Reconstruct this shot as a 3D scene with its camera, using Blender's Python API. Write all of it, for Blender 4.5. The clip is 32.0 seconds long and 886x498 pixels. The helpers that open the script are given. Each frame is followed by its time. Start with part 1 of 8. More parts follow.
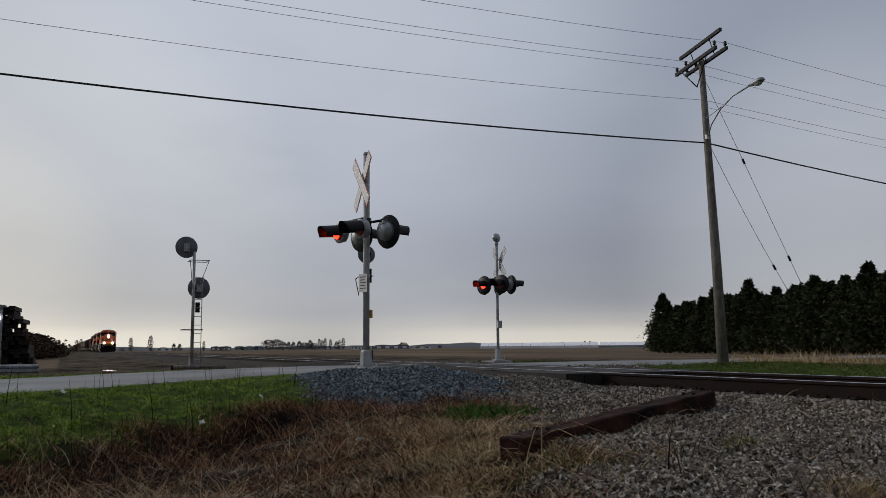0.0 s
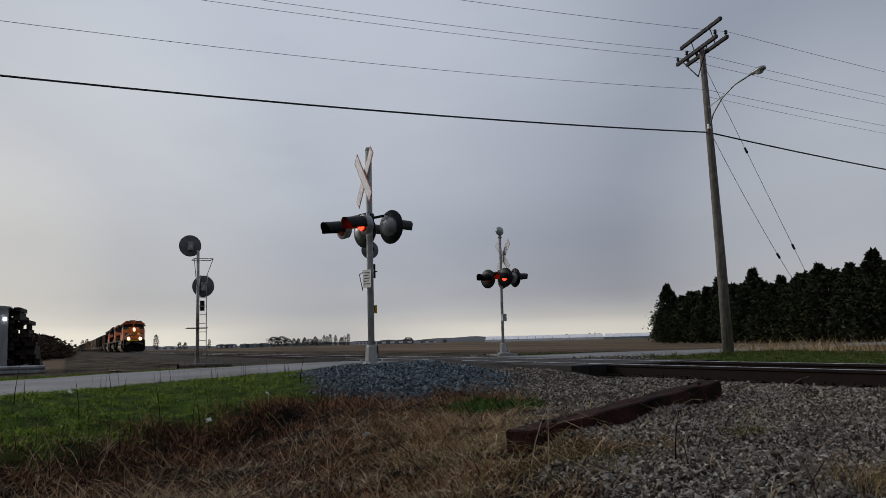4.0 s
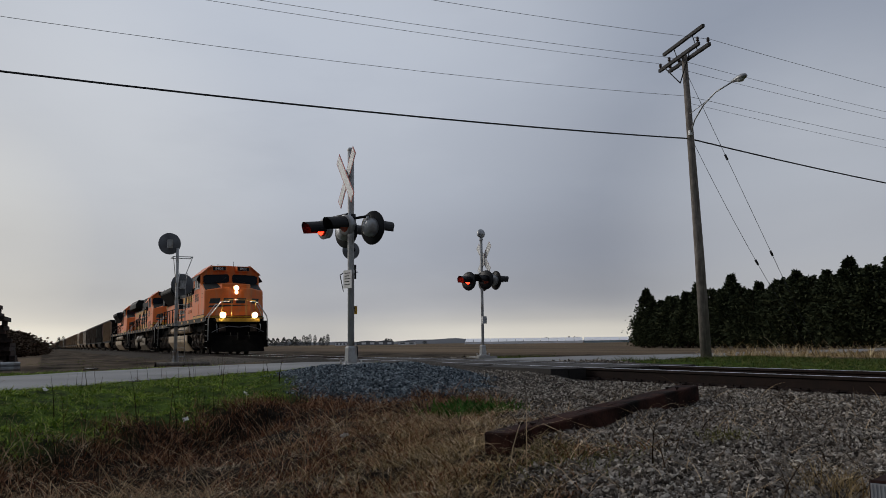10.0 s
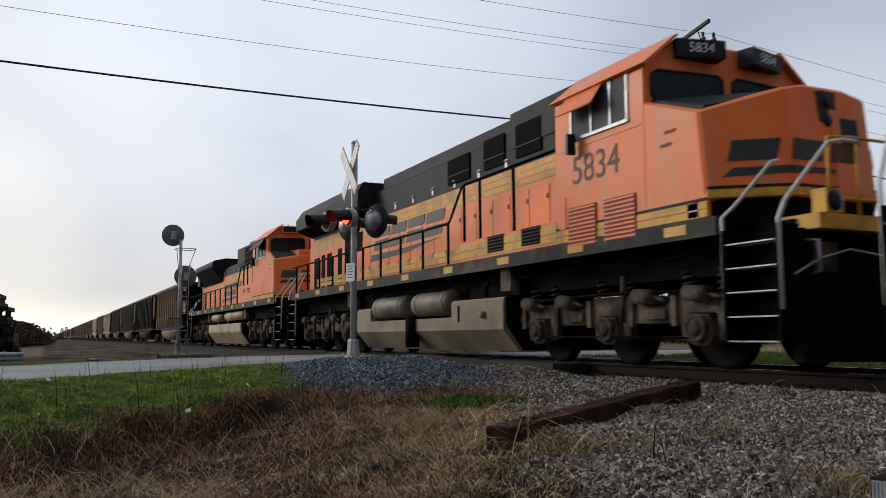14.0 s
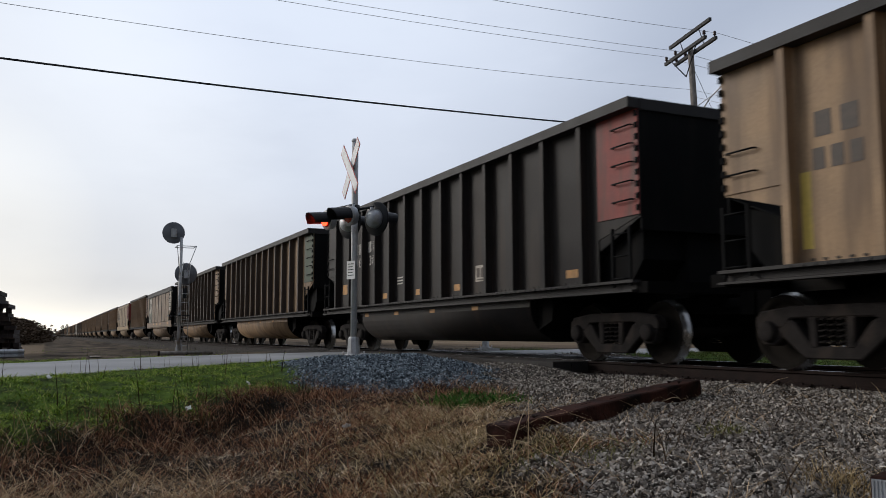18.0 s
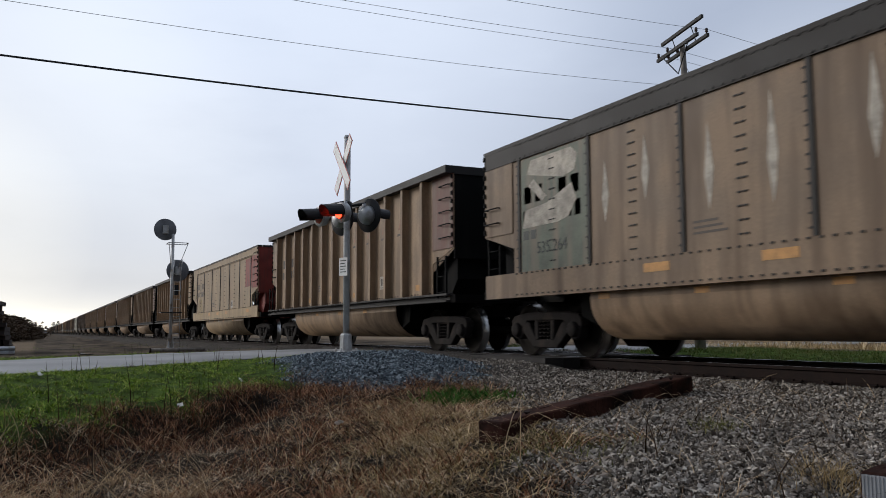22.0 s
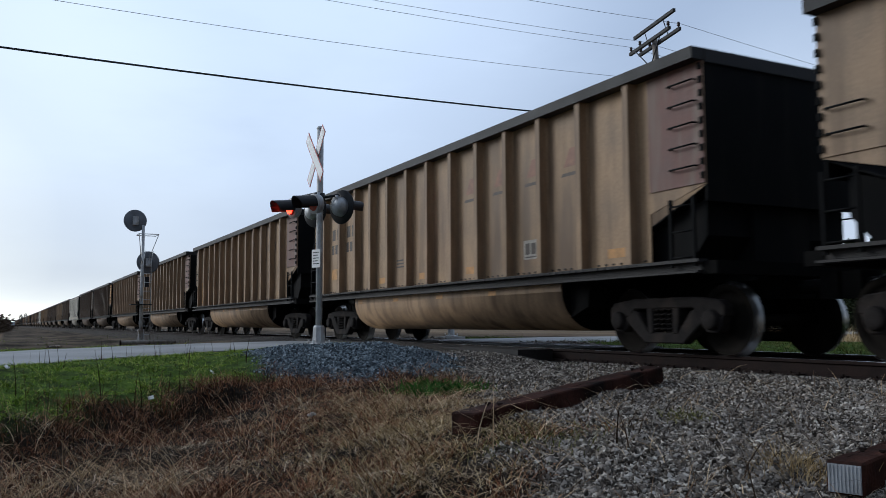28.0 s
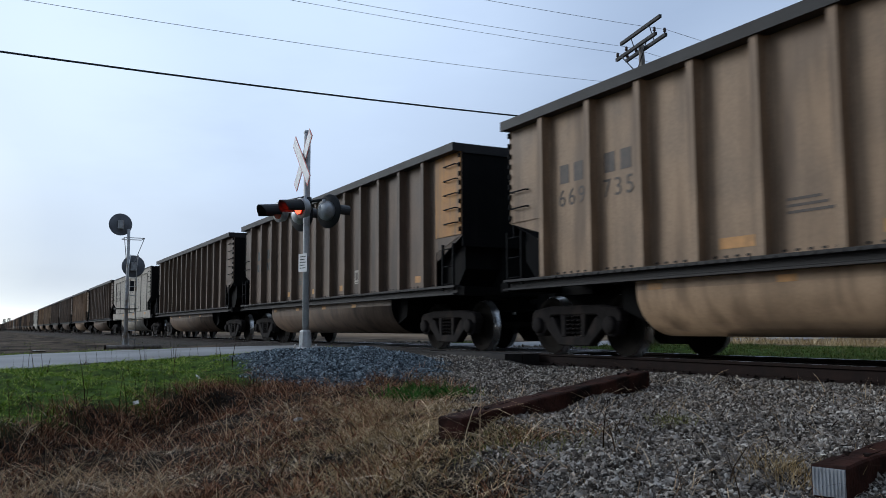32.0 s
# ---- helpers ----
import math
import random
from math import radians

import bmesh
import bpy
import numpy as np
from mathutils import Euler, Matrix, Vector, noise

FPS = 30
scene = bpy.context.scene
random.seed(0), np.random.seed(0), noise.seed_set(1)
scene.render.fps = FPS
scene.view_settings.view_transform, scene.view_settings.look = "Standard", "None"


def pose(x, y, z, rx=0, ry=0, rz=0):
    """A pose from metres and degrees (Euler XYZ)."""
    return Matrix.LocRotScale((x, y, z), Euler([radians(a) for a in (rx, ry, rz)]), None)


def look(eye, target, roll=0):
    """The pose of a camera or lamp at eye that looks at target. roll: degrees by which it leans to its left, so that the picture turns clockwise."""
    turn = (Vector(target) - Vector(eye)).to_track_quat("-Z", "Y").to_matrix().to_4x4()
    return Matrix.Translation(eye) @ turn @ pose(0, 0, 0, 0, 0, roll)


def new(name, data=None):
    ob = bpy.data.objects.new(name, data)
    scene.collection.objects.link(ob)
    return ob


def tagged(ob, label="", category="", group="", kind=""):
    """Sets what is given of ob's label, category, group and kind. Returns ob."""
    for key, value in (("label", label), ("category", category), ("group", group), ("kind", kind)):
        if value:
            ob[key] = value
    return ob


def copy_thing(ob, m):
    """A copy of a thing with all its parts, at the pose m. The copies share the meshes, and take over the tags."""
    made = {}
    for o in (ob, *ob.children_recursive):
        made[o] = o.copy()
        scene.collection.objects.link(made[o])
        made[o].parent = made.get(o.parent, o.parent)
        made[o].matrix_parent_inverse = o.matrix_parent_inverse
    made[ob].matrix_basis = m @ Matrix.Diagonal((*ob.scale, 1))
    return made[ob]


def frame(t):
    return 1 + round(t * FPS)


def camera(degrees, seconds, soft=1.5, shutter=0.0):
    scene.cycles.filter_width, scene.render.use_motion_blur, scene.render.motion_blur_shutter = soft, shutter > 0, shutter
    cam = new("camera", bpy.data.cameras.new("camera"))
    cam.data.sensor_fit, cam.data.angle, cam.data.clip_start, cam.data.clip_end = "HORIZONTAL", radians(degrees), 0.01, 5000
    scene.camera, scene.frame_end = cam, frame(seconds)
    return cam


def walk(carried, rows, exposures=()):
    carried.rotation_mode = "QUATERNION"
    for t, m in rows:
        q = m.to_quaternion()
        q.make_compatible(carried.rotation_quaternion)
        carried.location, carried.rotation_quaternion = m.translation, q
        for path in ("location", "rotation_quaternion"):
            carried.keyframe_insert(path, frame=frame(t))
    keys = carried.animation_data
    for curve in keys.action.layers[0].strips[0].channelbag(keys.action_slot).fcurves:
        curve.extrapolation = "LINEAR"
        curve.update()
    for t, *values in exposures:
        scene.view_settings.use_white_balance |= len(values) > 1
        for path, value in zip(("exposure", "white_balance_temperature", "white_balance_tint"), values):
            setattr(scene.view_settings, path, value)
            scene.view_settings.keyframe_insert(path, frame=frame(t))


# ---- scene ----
# World: x along the track (the train runs towards +x), y across it, z = 0 at the rail head.
EYE = Vector((0.0, -8.916, 0.432))


def aim(az, el, roll):
    """A camera pose at EYE: az from -x towards +y, el above the horizon, in degrees."""
    a, e = radians(az), radians(el)
    return look(EYE, EYE + Vector((-math.cos(a) * math.cos(e), math.sin(a) * math.cos(e), math.sin(e))), roll)


cam = camera(55.46, 32.0, 0.75, 0.13)
walk(cam, [(t, aim(az, el, roll)) for t, az, el, roll in (
    (0, 24.263, 6.658, -0.489), (0.5, 24.263, 6.606, -0.913), (1, 24.233, 6.578, -1.021), (1.5, 24.165, 6.493, -1.135),
    (2, 24.083, 6.404, -1.243), (2.5, 24.106, 6.326, -1.407), (3, 24.067, 6.264, -1.463), (3.5, 24.033, 6.261, -1.453),
    (5.5, 24.240, 6.285, -1.191), (6, 24.441, 6.224, -0.988), (6.5, 24.648, 6.258, -0.950), (7, 24.836, 6.289, -0.843),
    (7.5, 25.022, 6.285, -0.841), (8, 25.194, 6.312, -0.770), (8.5, 25.378, 6.384, -0.772), (9, 25.417, 6.402, -0.745),
    (9.5, 25.372, 6.366, -0.728), (10, 25.310, 6.363, -0.736), (10.5, 25.249, 6.358, -0.706), (11, 25.196, 6.274, -0.637),
    (11.5, 25.117, 6.265, -0.602), (12, 25.111, 6.274, -0.449), (12.5, 25.093, 6.199, -0.329), (13, 25.090, 6.084, -0.324),
    (13.5, 25.136, 5.976, -0.330), (14, 25.098, 5.942, -0.262), (14.5, 25.073, 5.914, -0.304), (16.5, 25.097, 5.861, -0.297),
    (17, 25.097, 5.878, -0.331), (17.5, 25.053, 5.851, -0.169), (18, 25.063, 5.807, -0.157), (18.5, 25.083, 5.832, -0.142),
    (19, 25.170, 5.720, -0.238), (19.5, 25.201, 5.712, -0.128), (20, 25.236, 5.722, -0.159), (20.5, 25.316, 5.713, -0.162),
    (21, 25.399, 5.676, -0.134), (21.5, 25.482, 5.599, -0.143), (22, 25.580, 5.578, -0.213), (22.5, 25.641, 5.528, -0.189),
    (23, 25.645, 5.523, -0.164), (23.5, 25.753, 5.466, -0.181), (24, 25.849, 5.480, -0.195), (24.5, 25.873, 5.431, -0.198),
    (25, 25.996, 5.341, -0.158), (25.5, 26.158, 5.221, -0.179), (27.5, 27.154, 4.987, -0.206), (28, 27.401, 5.020, -0.287),
    (28.5, 27.715, 5.021, -0.172), (29, 28.004, 4.961, -0.243), (29.5, 28.168, 5.022, -0.181), (30, 28.271, 4.943, -0.225),
    (30.5, 28.376, 5.018, -0.255), (31, 28.384, 5.059, -0.326), (31.5, 28.320, 5.153, -0.304), (32, 28.287, 5.315, -0.286))],
    exposures=[(0, -0.47, 6450, 10), (11.3, -0.47, 6450, 10), (12.0, -0.12, 6500, 10), (13.0, 0.07, 6500, 10), (14.0, 0.15, 6450, 10), (18.0, 0.17, 6350, 10), (22.0, 0.17, 6250, 10), (25.0, 0.17, 5900, 8), (28.0, 0.17, 5600, 6), (32, 0.17, 5550, 6)])

# ---- light ----
SUN_EL = radians(20)
world = bpy.data.worlds.new("overcast_sky")
scene.world = world
world.use_nodes = True
wt = world.node_tree
wt.nodes.clear()


def wn(kind, **sets):
    n = wt.nodes.new(kind)
    for k, v in sets.items():
        n.inputs[k].default_value = v
    return n


w_out = wn("ShaderNodeOutputWorld")
w_bg = wn("ShaderNodeBackground", Strength=1.0)
w_sky = wn("ShaderNodeTexSky")
w_sky.sky_type, w_sky.sun_disc = "NISHITA", False
w_sky.sun_elevation, w_sky.sun_rotation = SUN_EL, radians(230)
w_sky.air_density, w_sky.dust_density = 1.0, 3.0
w_co = wn("ShaderNodeTexCoord")
w_sep = wn("ShaderNodeSeparateXYZ")
wt.links.new(w_co.outputs["Generated"], w_sep.inputs[0])


def ramp(pos_col, interp="EASE"):
    r = wt.nodes.new("ShaderNodeValToRGB")
    r.color_ramp.interpolation = interp
    e = r.color_ramp.elements
    while len(e) < len(pos_col):
        e.new(0.5)
    for i, (p, c) in enumerate(pos_col):
        e[i].position, e[i].color = p, (*c, 1)
    return r


# cloud deck: grey-blue, paler low down and to the west where the light breaks through
w_el = ramp([(0.0, (0.60, 0.58, 0.55)), (0.016, (0.58, 0.565, 0.54)), (0.045, (0.43, 0.44, 0.475)), (0.11, (0.385, 0.41, 0.475)), (0.19, (0.44, 0.475, 0.55)), (0.36, (0.485, 0.53, 0.62)), (1.0, (0.56, 0.61, 0.71))])
wt.links.new(w_sep.outputs["Z"], w_el.inputs[0])
w_dot = wn("ShaderNodeVectorMath")
w_dot.operation = "DOT_PRODUCT"
w_dot.inputs[1].default_value = Vector((-0.985, -0.10, 0.10)).normalized()
wt.links.new(w_co.outputs["Generated"], w_dot.inputs[0])
w_west = ramp([(0.70, (0, 0, 0)), (0.92, (0.05, 0.052, 0.055)), (0.985, (0.20, 0.19, 0.16)), (1.0, (0.36, 0.33, 0.25))])
wt.links.new(w_dot.outputs["Value"], w_west.inputs[0])
w_map = wn("ShaderNodeMapping")
w_map.inputs["Scale"].default_value = (1.0, 1.0, 3.0)
wt.links.new(w_co.outputs["Generated"], w_map.inputs[0])
w_noise = wn("ShaderNodeTexNoise", Scale=1.6, Detail=7.0, Roughness=0.55)
wt.links.new(w_map.outputs[0], w_noise.inputs["Vector"])
w_nr = ramp([(0.28, (0.84, 0.85, 0.875)), (0.5, (1.0, 1.0, 1.0)), (0.72, (1.15, 1.14, 1.12))])
wt.links.new(w_noise.outputs["Fac"], w_nr.inputs[0])


def wmix(mode, a, b, fac=1.0):
    m = wt.nodes.new("ShaderNodeMix")
    m.data_type, m.blend_type = "RGBA", mode
    m.inputs[0].default_value = fac
    wt.links.new(a, m.inputs[6])
    wt.links.new(b, m.inputs[7])
    return m.outputs[2]


w_sc = wn("ShaderNodeVectorMath")
w_sc.operation = "SCALE"
w_sc.inputs["Scale"].default_value = 0.006
wt.links.new(w_sky.outputs[0], w_sc.inputs[0])
w_c = wmix("ADD", wmix("MULTIPLY", w_el.outputs[0], w_nr.outputs[0]), w_west.outputs[0])
# the deck is thicker and darker towards the east
w_east = ramp([(0.0, (0.42, 0.44, 0.47)), (0.75, (0.90, 0.90, 0.91)), (0.93, (1, 1, 1))])
w_half = wn("ShaderNodeMath")
w_half.operation = "MULTIPLY_ADD"
w_half.inputs[1].default_value, w_half.inputs[2].default_value = 0.5, 0.5
wt.links.new(w_dot.outputs["Value"], w_half.inputs[0])
wt.links.new(w_half.outputs[0], w_east.inputs[0])
w_c = wmix("MULTIPLY", w_c, w_east.outputs[0])
# a broad thin place in the cloud to the north-west
w_thin = wn("ShaderNodeVectorMath")
w_thin.operation = "DOT_PRODUCT"
w_thin.inputs[1].default_value = Vector((-0.87, 0.27, 0.36)).normalized()
wt.links.new(w_co.outputs["Generated"], w_thin.inputs[0])
w_tr = ramp([(0.91, (0, 0, 0)), (1.0, (0.135, 0.14, 0.145))])
wt.links.new(w_thin.outputs["Value"], w_tr.inputs[0])
w_c = wmix("ADD", w_c, w_tr.outputs[0])
# a heavier bank of cloud to the north, and another high in the north-east
for way, lo, hi, dark in (((-0.82, 0.56, 0.12), 0.955, 1.0, (0.90, 0.91, 0.93)), ((-0.55, 0.74, 0.40), 0.93, 0.995, (0.86, 0.88, 0.91))):
    w_bank = wn("ShaderNodeVectorMath")
    w_bank.operation = "DOT_PRODUCT"
    w_bank.inputs[1].default_value = Vector(way).normalized()
    wt.links.new(w_co.outputs["Generated"], w_bank.inputs[0])
    w_br = ramp([(lo, (1, 1, 1)), (hi, dark)])
    wt.links.new(w_bank.outputs["Value"], w_br.inputs[0])
    w_c = wmix("MULTIPLY", w_c, w_br.outputs[0])
# pale breaks along the horizon under the banks
w_strip = ramp([(0.0, (1, 1, 1)), (0.012, (0.85, 0.85, 0.85)), (0.03, (0.3, 0.3, 0.3)), (0.06, (0, 0, 0))])
wt.links.new(w_sep.outputs["Z"], w_strip.inputs[0])
for way, lo, glare in (((-0.846, 0.530, 0.01), 0.965, (0.40, 0.36, 0.27)), ((-0.999, -0.02, 0.02), 0.965, (0.36, 0.32, 0.23))):
    w_low = wn("ShaderNodeVectorMath")
    w_low.operation = "DOT_PRODUCT"
    w_low.inputs[1].default_value = Vector(way).normalized()
    wt.links.new(w_co.outputs["Generated"], w_low.inputs[0])
    w_lr = ramp([(lo, (0, 0, 0)), (1.0, glare)])
    wt.links.new(w_low.outputs["Value"], w_lr.inputs[0])
    w_c = wmix("ADD", w_c, wmix("MULTIPLY", w_lr.outputs[0], w_strip.outputs[0]))
w_pale = wn("ShaderNodeVectorMath")
w_pale.operation = "DOT_PRODUCT"
w_pale.inputs[1].default_value = Vector((-0.62, 0.77, 0.11)).normalized()
wt.links.new(w_co.outputs["Generated"], w_pale.inputs[0])
w_pr = ramp([(0.962, (0, 0, 0)), (1.0, (0.20, 0.20, 0.19))])
wt.links.new(w_pale.outputs["Value"], w_pr.inputs[0])
w_c = wmix("ADD", w_c, w_pr.outputs[0])
w_c = wmix("ADD", w_c, w_sc.outputs[0])
wt.links.new(w_c, w_bg.inputs["Color"])
wt.links.new(w_bg.outputs[0], w_out.inputs["Surface"])

sun = new("sun", bpy.data.lights.new("sun", "SUN"))
sun.data.energy, sun.data.angle, sun.data.color = 1.5, radians(25), (1.0, 0.94, 0.86)
sun.matrix_world = look((-75, -62, 38), (0, 0, 0))


# ---- materials ----
def mat(name, col, rough=0.7, metal=0.0, vary=0.25, scale=3.0, fine=60.0, bump=0.15, dirt=None, dirt_amount=0.5, streak=False, coat=0.0, random_tint=0.0, spec=0.3):
    """A painted or natural surface: two scales of variation, fine relief, and an optional dirt colour in patches or upright streaks."""
    m = bpy.data.materials.new(name)
    m.use_nodes = True
    nt = m.node_tree
    N, LK = nt.nodes.new, nt.links.new
    b = nt.nodes["Principled BSDF"]
    tc = N("ShaderNodeTexCoord")
    mp = N("ShaderNodeMapping")
    LK(tc.outputs["Object"], mp.inputs[0])
    big, small = N("ShaderNodeTexNoise"), N("ShaderNodeTexNoise")
    big.inputs["Scale"].default_value, big.inputs["Detail"].default_value = scale, 5
    small.inputs["Scale"].default_value, small.inputs["Detail"].default_value = fine, 3
    LK(mp.outputs[0], big.inputs["Vector"])
    LK(tc.outputs["Object"], small.inputs["Vector"])
    r = N("ShaderNodeValToRGB")
    lo = [max(0, c * (1 - vary)) for c in col]
    hi = [min(1, c * (1 + vary)) for c in col]
    r.color_ramp.elements[0].position, r.color_ramp.elements[0].color = 0.3, (*lo, 1)
    r.color_ramp.elements[1].position, r.color_ramp.elements[1].color = 0.7, (*hi, 1)
    add = N("ShaderNodeMath")
    add.operation = "MULTIPLY_ADD"
    LK(small.outputs["Fac"], add.inputs[0])
    add.inputs[1].default_value = 0.5
    sub = N("ShaderNodeMath")
    sub.operation = "MULTIPLY_ADD"
    LK(big.outputs["Fac"], sub.inputs[0])
    sub.inputs[1].default_value, sub.inputs[2].default_value = 1.0, -0.25
    LK(sub.outputs[0], add.inputs[2])
    LK(add.outputs[0], r.inputs[0])
    out = r.outputs[0]
    if dirt:
        dn = N("ShaderNodeTexNoise")
        dn.inputs["Scale"].default_value, dn.inputs["Detail"].default_value = scale * 0.8, 6
        dm = N("ShaderNodeMapping")
        dm.inputs["Location"].default_value = (7.3, 2.1, 5.5)
        if streak:
            dm.inputs["Scale"].default_value = (3.0, 3.0, 0.35)
        LK(tc.outputs["Object"], dm.inputs[0])
        LK(dm.outputs[0], dn.inputs["Vector"])
        dr = N("ShaderNodeMapRange")
        dr.inputs["From Min"].default_value, dr.inputs["From Max"].default_value = 0.62 - 0.35 * dirt_amount, 0.85 - 0.35 * dirt_amount
        LK(dn.outputs["Fac"], dr.inputs["Value"])
        dx = N("ShaderNodeMix")
        dx.data_type = "RGBA"
        dx.inputs[7].default_value = (*dirt, 1)
        LK(dr.outputs[0], dx.inputs[0])
        LK(out, dx.inputs[6])
        out = dx.outputs[2]
    if random_tint:
        oi = N("ShaderNodeObjectInfo")
        hs = N("ShaderNodeHueSaturation")
        mr = N("ShaderNodeMapRange")
        mr.inputs["To Min"].default_value, mr.inputs["To Max"].default_value = 1 - random_tint, 1 + random_tint
        LK(oi.outputs["Random"], mr.inputs["Value"])
        LK(mr.outputs[0], hs.inputs["Value"])
        LK(out, hs.inputs["Color"])
        out = hs.outputs[0]
    LK(out, b.inputs["Base Color"])
    b.inputs["Metallic"].default_value = metal
    b.inputs["Specular IOR Level"].default_value = spec
    rr = N("ShaderNodeMapRange")
    rr.inputs["To Min"].default_value, rr.inputs["To Max"].default_value = max(0, rough - 0.12), min(1, rough + 0.12)
    LK(big.outputs["Fac"], rr.inputs["Value"])
    LK(rr.outputs[0], b.inputs["Roughness"])
    if coat:
        b.inputs["Coat Weight"].default_value = coat
    if bump:
        bp = N("ShaderNodeBump")
        bp.inputs["Strength"].default_value, bp.inputs["Distance"].default_value = bump, 0.02
        LK(add.outputs[0], bp.inputs["Height"])
        LK(bp.outputs[0], b.inputs["Normal"])
    return m


def glow(name, col, strength):
    m = bpy.data.materials.new(name)
    m.use_nodes = True
    b = m.node_tree.nodes["Principled BSDF"]
    b.inputs["Base Color"].default_value = (*col, 1)
    b.inputs["Emission Color"].default_value = (*col, 1)
    b.inputs["Emission Strength"].default_value = strength
    return m


DUST = (0.16, 0.11, 0.075)
M_ORANGE = mat("orange_paint", (0.78, 0.17, 0.028), 0.45, vary=0.12, scale=1.2, bump=0.03, dirt=(0.60, 0.25, 0.10), dirt_amount=0.42, streak=True)
M_YELLOW = mat("yellow_paint", (0.60, 0.33, 0.03), 0.5, vary=0.15, bump=0.03, dirt=(0.3, 0.17, 0.04), dirt_amount=0.4)
M_DKGREEN = mat("dark_green_paint", (0.013, 0.0155, 0.0155), 0.6, vary=0.35, bump=0.03, spec=0.15)
M_BLACK = mat("black_underframe", (0.005, 0.0046, 0.0042), 0.85, vary=0.4, bump=0.1, spec=0.05)
M_FTRUCK = mat("grimy_freight_truck_steel", (0.020, 0.017, 0.0155), 0.8, vary=0.4, scale=4, bump=0.2, dirt=(0.045, 0.035, 0.028), dirt_amount=0.3, spec=0.07)
M_TRUCK = mat("dusty_truck_steel", (0.12, 0.09, 0.065), 0.85, vary=0.45, scale=4, bump=0.2, dirt=(0.03, 0.024, 0.02), dirt_amount=0.6, spec=0.15)
M_TANK = mat("dusty_tank_steel", (0.40, 0.30, 0.19), 0.6, vary=0.15, scale=1.5, bump=0.04, dirt=(0.22, 0.17, 0.115), dirt_amount=0.4)
M_WHEEL = mat("wheel_steel", (0.012, 0.010, 0.008), 0.85, spec=0.05, vary=0.3, bump=0.1)
M_TREAD = mat("polished_wheel_rim", (0.5, 0.49, 0.47), 0.28, metal=1.0, vary=0.15, bump=0.02)
M_GLASS = mat("cab_window_glass", (0.014, 0.019, 0.026), 0.05, vary=0.1, bump=0.0, spec=0.12)
M_DUSTYGLASS = mat("dusty_side_glass", (0.050, 0.055, 0.062), 0.6, vary=0.2, scale=4, bump=0.0, spec=0.15)
M_GREY = mat("galvanised_steel", (0.36, 0.37, 0.38), 0.45, metal=0.5, vary=0.15, scale=5, bump=0.05, dirt=(0.22, 0.2, 0.17), dirt_amount=0.3)
M_MAST = mat("silver_painted_mast", (0.42, 0.42, 0.41), 0.5, metal=0.2, vary=0.2, scale=5, bump=0.05, dirt=(0.2, 0.15, 0.1), dirt_amount=0.35)
M_DARK = mat("black_lamp_housing", (0.006, 0.006, 0.007), 0.5, vary=0.3, bump=0.05)
M_WHITE = mat("white_sheeting", (0.74, 0.73, 0.70), 0.4, vary=0.08, bump=0.02, dirt=(0.5, 0.47, 0.42), dirt_amount=0.3)
M_RED = mat("red_border_sheeting", (0.42, 0.045, 0.03), 0.4, vary=0.15, bump=0.02)
M_POLE = mat("weathered_pole_wood", (0.20, 0.175, 0.15), 0.85, vary=0.3, scale=6, bump=0.3, dirt=(0.1, 0.085, 0.07), dirt_amount=0.4, streak=True)
M_WIRE = mat("cable_black", (0.02, 0.02, 0.022), 0.6, vary=0.2, bump=0.0)
M_RUST = mat("rusty_rail_steel", (0.016, 0.0095, 0.0075), 0.8, vary=0.35, scale=6, bump=0.2, spec=0.12)
M_RAILTOP = mat("polished_rail_head", (0.55, 0.55, 0.56), 0.25, metal=1.0, vary=0.1, bump=0.02)
M_TIE = mat("creosoted_tie", (0.022, 0.015, 0.012), 0.85, vary=0.4, scale=5, bump=0.35, dirt=(0.045, 0.028, 0.021), dirt_amount=0.4, random_tint=0.25)
M_CONC = mat("concrete", (0.34, 0.33, 0.31), 0.85, vary=0.15, scale=3, bump=0.2, dirt=(0.2, 0.185, 0.165), dirt_amount=0.4)
M_ASPH = mat("worn_asphalt", (0.235, 0.235, 0.23), 0.85, vary=0.2, scale=0.6, fine=90, bump=0.25, dirt=(0.15, 0.145, 0.14), dirt_amount=0.3)
M_BARK = mat("grey_bark", (0.09, 0.07, 0.055), 0.9, vary=0.3, bump=0.3)
M_LAMP_ON = glow("red_lamp_lit", (1.0, 0.035, 0.012), 6.5)
M_LAMP_OFF = mat("red_lens_unlit", (0.34, 0.06, 0.035), 0.15, vary=0.1, bump=0.0)
M_MARK = mat("dark_mark_paint", (0.035, 0.04, 0.035), 0.5, vary=0.2, bump=0.0)
M_PALEMARK = mat("pale_stencil_paint", (0.42, 0.39, 0.34), 0.6, vary=0.25, scale=6, bump=0.0)
M_HEAD = glow("headlight_lit", (1.0, 0.91, 0.76), 380.0)


# ---- mesh helpers ----
def box(bm, x0, x1, y0, y1, z0, z1):
    vs = [bm.verts.new(c) for c in ((x0, y0, z0), (x1, y0, z0), (x1, y1, z0), (x0, y1, z0), (x0, y0, z1), (x1, y0, z1), (x1, y1, z1), (x0, y1, z1))]
    for f in ((3, 2, 1, 0), (4, 5, 6, 7), (0, 1, 5, 4), (1, 2, 6, 5), (2, 3, 7, 6), (3, 0, 4, 7)):
        bm.faces.new([vs[i] for i in f])
    return vs


